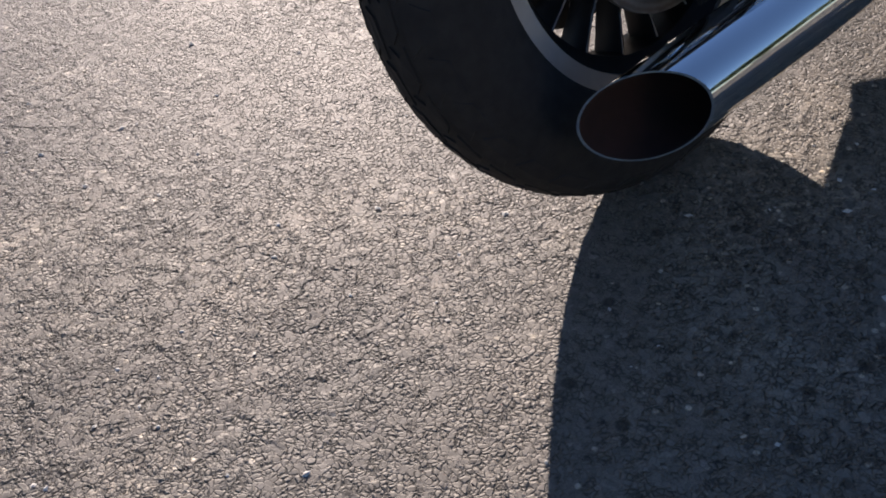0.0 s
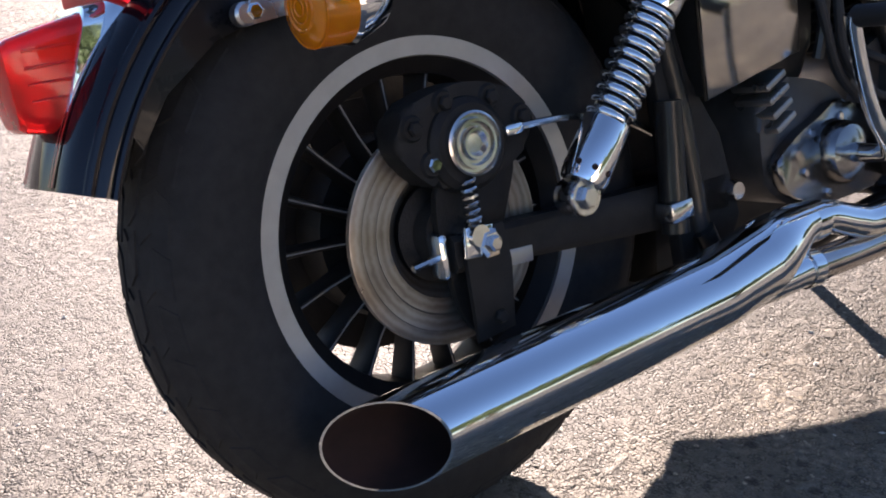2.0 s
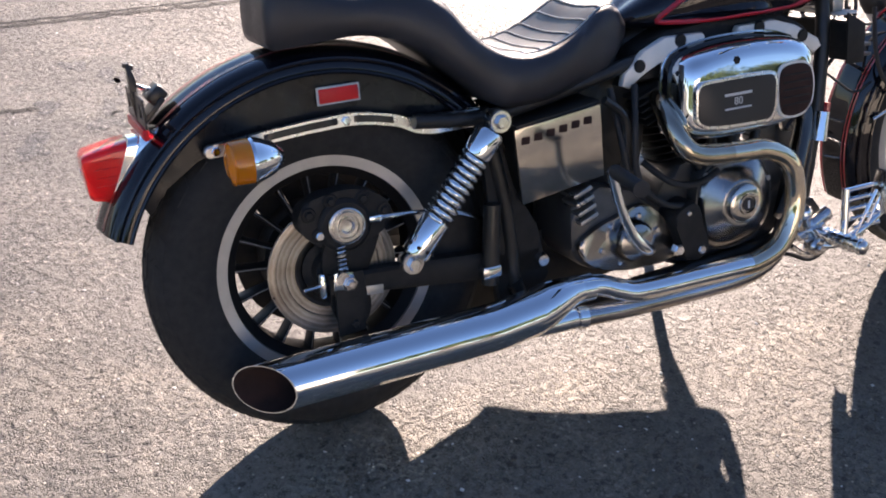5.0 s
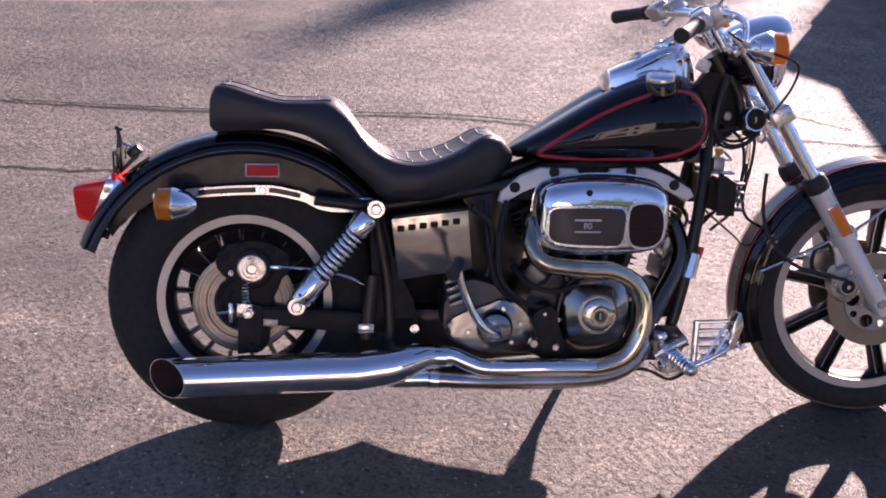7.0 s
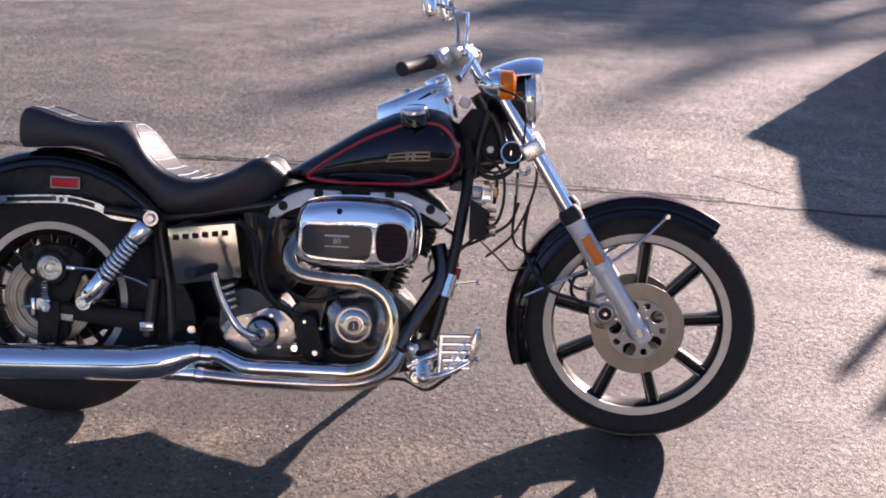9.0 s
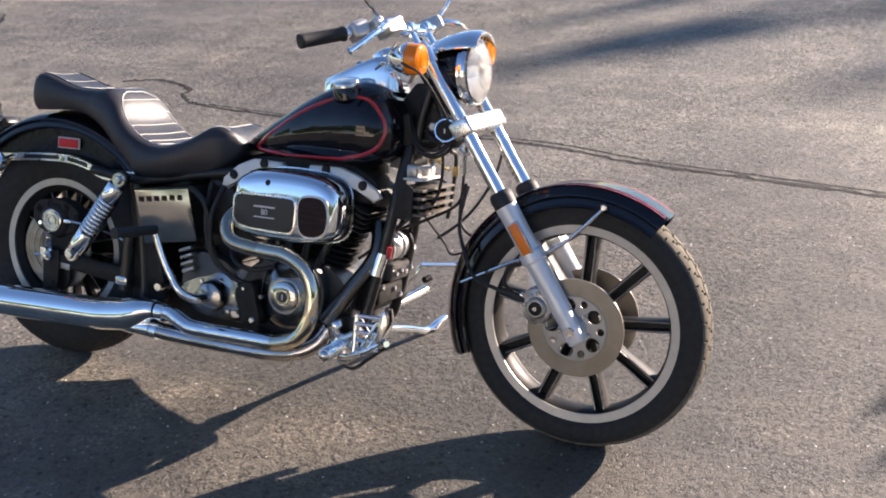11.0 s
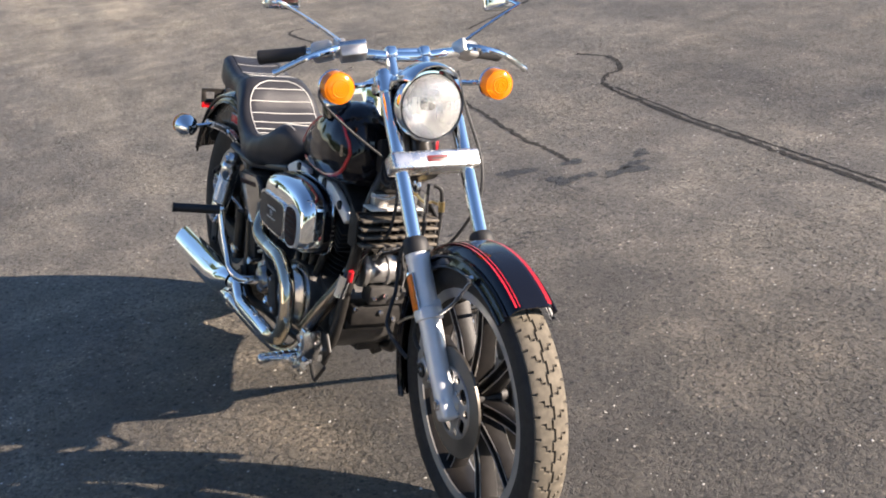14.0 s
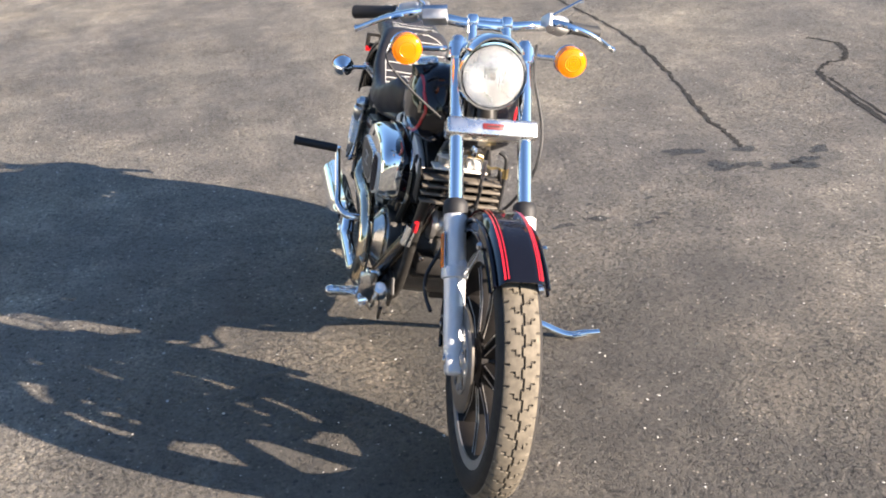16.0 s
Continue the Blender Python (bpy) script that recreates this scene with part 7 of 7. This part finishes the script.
for k, (x, y, rx, ry) in enumerate(((-0.43, 1.42, 0.052, 0.070), (-0.20, 1.50, 0.050, 0.058), (-0.18, 1.61, 0.032, 0.055), (-0.10, 1.77, 0.050, 0.085), (-0.15, 1.84, 0.035, 0.05), (-0.24, 1.95, 0.035, 0.050), (-0.36, 1.67, 0.05, 0.035),
                                    (0.17, 0.71, 0.022, 0.035), (0.15, 0.85, 0.022, 0.045), (0.26, 0.97, 0.012, 0.018), (0.25, 1.02, 0.012, 0.02), (0.22, 1.06, 0.012, 0.018), (0.19, 1.10, 0.012, 0.022), (0.02, 1.10, 0.012, 0.02), (0.0, 0.86, 0.01, 0.015))):
    blot((x, y), rx, ry, 20 + k)
# loose grit and small leaves
rnd = random.Random(11)
bm = bmesh.new()
for k in range(2600):
    x, y = rnd.uniform(-2.2, 4.2), rnd.uniform(-1.6, 4.2)
    r = rnd.choice((0.002, 0.0025, 0.003, 0.003, 0.0035, 0.005))
    m = Matrix.Translation((x, y, r * 0.12)) @ Euler((rnd.uniform(-0.3, 0.3), rnd.uniform(-0.3, 0.3), rnd.uniform(0, 6.3))).to_matrix().to_4x4() @ Matrix.Diagonal((r * 1.2, r * rnd.uniform(0.7, 1.1), r * rnd.uniform(0.25, 0.45), 1))
    v = [bm.verts.new(m @ Vector(q)) for q in ((1, 0, 0), (-1, 0, 0), (0, 1, 0), (0, -1, 0), (0, 0, 1), (0, 0, -1))]
    for a, b, c in ((0, 2, 4), (2, 1, 4), (1, 3, 4), (3, 0, 4), (2, 0, 5), (1, 2, 5), (3, 1, 5), (0, 3, 5)):
        bm.faces.new((v[a], v[b], v[c]))
GRIT = mat("pale_grit", (0.62, 0.60, 0.55), 0.7, noise_scale=3, noise_amt=0.6)
tagged(part("grit", bm, GRIT, smooth=0), "loose pale grit scattered over the asphalt", "grit", kind="stuff")


# ---- parked van ----
CAR_RED = mat("red_car_paint", (0.30, 0.012, 0.016), 0.3, coat=1.0, noise_scale=20, rough_var=0.05)
PLASTIC = mat("dark_bumper_plastic", (0.03, 0.028, 0.028), 0.55, noise_scale=40, noise_amt=0.3)
CAR_GLASS = mat("tinted_glass", (0.02, 0.025, 0.03), 0.05, coat=1.0)
van = tagged(new("van"), "parked red van with dark bumpers, a roof rail and posts added for their shadows", "van")
van.matrix_basis = pose(4.89, 6.67, 0, 0, 0, -33)
vp = [(0.05, 0.17), (0.0, 0.42), (0.02, 0.76), (0.06, 1.08), (0.42, 1.15), (0.80, 1.46), (1.05, 1.52), (4.1, 1.52), (4.35, 1.40), (4.45, 0.9), (4.45, 0.35), (4.38, 0.24)]
secs = []
for y, k in ((-0.90, 0.80), (-0.92, 0.88), (-0.90, 0.94), (-0.84, 0.985), (-0.6, 1.01), (0.6, 1.01), (0.84, 0.985), (0.90, 0.94), (0.92, 0.88), (0.90, 0.80)):
    secs.append([(x + (0.05 if abs(y) > 0.9 and x < 0.2 else 0.0), y * (1 - 0.10 * max(0, z - 0.95) / 0.6), z if z < 0.5 else 0.5 + (z - 0.5) * (k if z > 1 else 1)) for x, z in vp])
part("body", loft(secs), CAR_RED, van, smooth=50)
part("bumper", box((0.05, 0, 0.115), (0.16, 1.72, 0.19), 0.05, segs=3), PLASTIC, van, "dark plastic front valance")
part("rear_bumper", box((4.42, 0, 0.34), (0.20, 1.78, 0.22), 0.05, segs=3), PLASTIC, van)
part("grille_bar", box((0.0, 0, 0.60), (0.05, 1.2, 0.12), 0.02), PLASTIC, van)
for s in (-1, 1):
    part("headlight", box((0.035, s * 0.68, 0.66), (0.10, 0.32, 0.14), 0.03), GLASS, van)
    part("fog_lamp", box((0.012, s * 0.60, 0.40), (0.06, 0.24, 0.10), 0.02), GLASS, van)
    for x in (0.62, 3.55):
        w = part("wheel", lathe([(0.20, -0.10), (0.27, -0.105), (0.315, -0.085), (0.325, -0.04), (0.325, 0.04), (0.315, 0.085), (0.27, 0.105), (0.20, 0.10)], 40, Matrix.Translation((x, s * 0.80, 0.325)), closed=True), RUBBER, van)
        part("hubcap", lathe([(0, -0.09), (0.08, -0.095), (0.2, -0.085), (0.205, 0.085), (0, 0.09)], 32, Matrix.Translation((x, s * 0.80, 0.325))), ALU, w)
    part("side_window", slab([(1.0, 1.02), (1.15, 1.40), (2.1, 1.42), (2.1, 1.02)], s * 0.875, s * 0.89, 0.003), CAR_GLASS, van)
    part("side_window", slab([(2.2, 1.02), (2.2, 1.42), (3.9, 1.40), (4.0, 1.02)], s * 0.875, s * 0.89, 0.003), CAR_GLASS, van)
    part("mirror", box((0.95, s * 0.99, 1.06), (0.10, 0.16, 0.14), 0.03), PLASTIC, van)
part("windscreen", slab([(0.46, 1.10), (0.78, 1.44), (0.79, 1.43), (0.47, 1.09)], -0.72, 0.72), CAR_GLASS, van)
# posts out of view, added to cast two narrow shadows on the asphalt
for x, h, y in ((1.43, 2.12, -0.003), (1.60, 2.20, 0.047)):
    part("shadow_post", tube([(x, y, 1.45), (x, y, h)], 0.028, sides=10), PLASTIC, van)
part("rack_rail", tube([(1.2, -0.80, 1.55), (3.9, -0.80, 1.55)], 0.02, sides=8), PLASTIC, van)

# ---- what stands round the yard, seen in the chrome and the tank ----
STUCCO = mat("pale_stucco", (0.70, 0.65, 0.56), 0.85, noise_scale=2, noise_amt=0.12, bump=0.2, bump_scale=60)
ROOFING = mat("grey_roofing", (0.14, 0.13, 0.125), 0.8, noise_scale=3, noise_amt=0.3)
BARK = mat("bark", (0.10, 0.075, 0.055), 0.9, noise_scale=12, noise_amt=0.5, bump=0.5, bump_scale=30)
LEAF = mat("dark_leaves", (0.045, 0.075, 0.025), 0.6, noise_scale=4, noise_amt=0.5)
hall = tagged(new("workshop_building"), "low pale stucco workshop building with dark windows", "building")
hall.matrix_basis = pose(-1.0, -24.0, 0)
part("wall", box((0, 0, 3.2), (9, 8, 6.4), 0.05), STUCCO, hall)
part("roof", box((0, 0, 6.55), (9.8, 8.8, 0.3), 0.05), ROOFING, hall)
for k in range(3):
    for z in (1.6, 4.4):
        wdw = part("window", box((-3.0 + k * 3.0, 4.02, z), (1.5, 0.12, 1.5), 0.02), PIPING, hall)
        part("pane", box((-3.0 + k * 3.0, 4.06, z), (1.3, 0.10, 1.3)), CAR_GLASS, wdw)


def tree(x, y, h, seed, leaves=2600, top=9.0, spread=1.0):
    rnd = random.Random(seed)
    t = tagged(new("tree"), "tall dark leafy tree out of view beyond the yard", "tree", group="trees round the yard")
    t.matrix_basis = pose(x, y, 0)
    bm = bmesh.new()
    add_tube(bm, [(0, 0, 0), (0.1, 0.05, h * 0.3), (0, 0.1, h * 0.75)], [0.035 * h, 0.025 * h, 0.008 * h], sides=10)
    tips = []
    for k in range(9):
        a, z0 = rnd.uniform(0, 6.28), h * rnd.uniform(0.25, 0.6)
        r = h * rnd.uniform(0.18, 0.32) * spread
        e = Vector((r * math.cos(a), r * math.sin(a), z0 + h * rnd.uniform(0.15, 0.32)))
        add_tube(bm, [(0, 0, z0), e * 0.5 + Vector((0, 0, z0 * 0.55)), e], [0.012 * h, 0.008 * h, 0.003 * h], sides=6)
        tips.append(e)
    part("trunk", bm, BARK, t)
    bm = bmesh.new()
    for k in range(leaves):
        c = rnd.choice(tips + [Vector((0, 0, h * 0.8))]) * rnd.uniform(0.75, 1.1) + Vector((rnd.gauss(0, h * 0.09 * spread), rnd.gauss(0, h * 0.09 * spread), rnd.gauss(0, h * 0.08)))
        if c.z > top * h:
            c.z = top * h - h * rnd.uniform(0, 0.12)
        s = h * rnd.uniform(0.020, 0.040)
        rot = Euler((rnd.uniform(0, 6), rnd.uniform(0, 6), rnd.uniform(0, 6))).to_matrix()
        bm.faces.new([bm.verts.new(c + rot @ Vector(q) * s) for q in ((-1, 0, 0), (0, -0.5, 0.1), (1, 0, 0), (0, 0.5, 0.1))])
    part("crown", bm, LEAF, t, smooth=0)


rnd = random.Random(5)
yard = [(-44 + 6.5 * k + rnd.uniform(-1, 1), -30 + rnd.uniform(-3, 3), rnd.uniform(7, 10)) for k in range(14) if not 5 <= k <= 6]
yard += [(-47 + 6.5 * k, -36 + rnd.uniform(-2, 2), rnd.uniform(9, 12)) for k in range(15) if k not in (6, 7)]
yard += [(-34, -14, 9), (-38, -2, 9), (40, -16, 9), (-36, 12, 10), (42, 0, 9)]
for k, (x, y, h) in enumerate(yard):
    tree(x, y, h, 40 + k)
# two unseen trees towards the sun, added to cast soft shade on the far asphalt
for k, (x, y, h) in enumerate(((25.0, 40.2, 16.0), (26.4, 41.0, 15.9))):
    tree(x, y, h, 70 + k, 330, 0.86, 0.36)
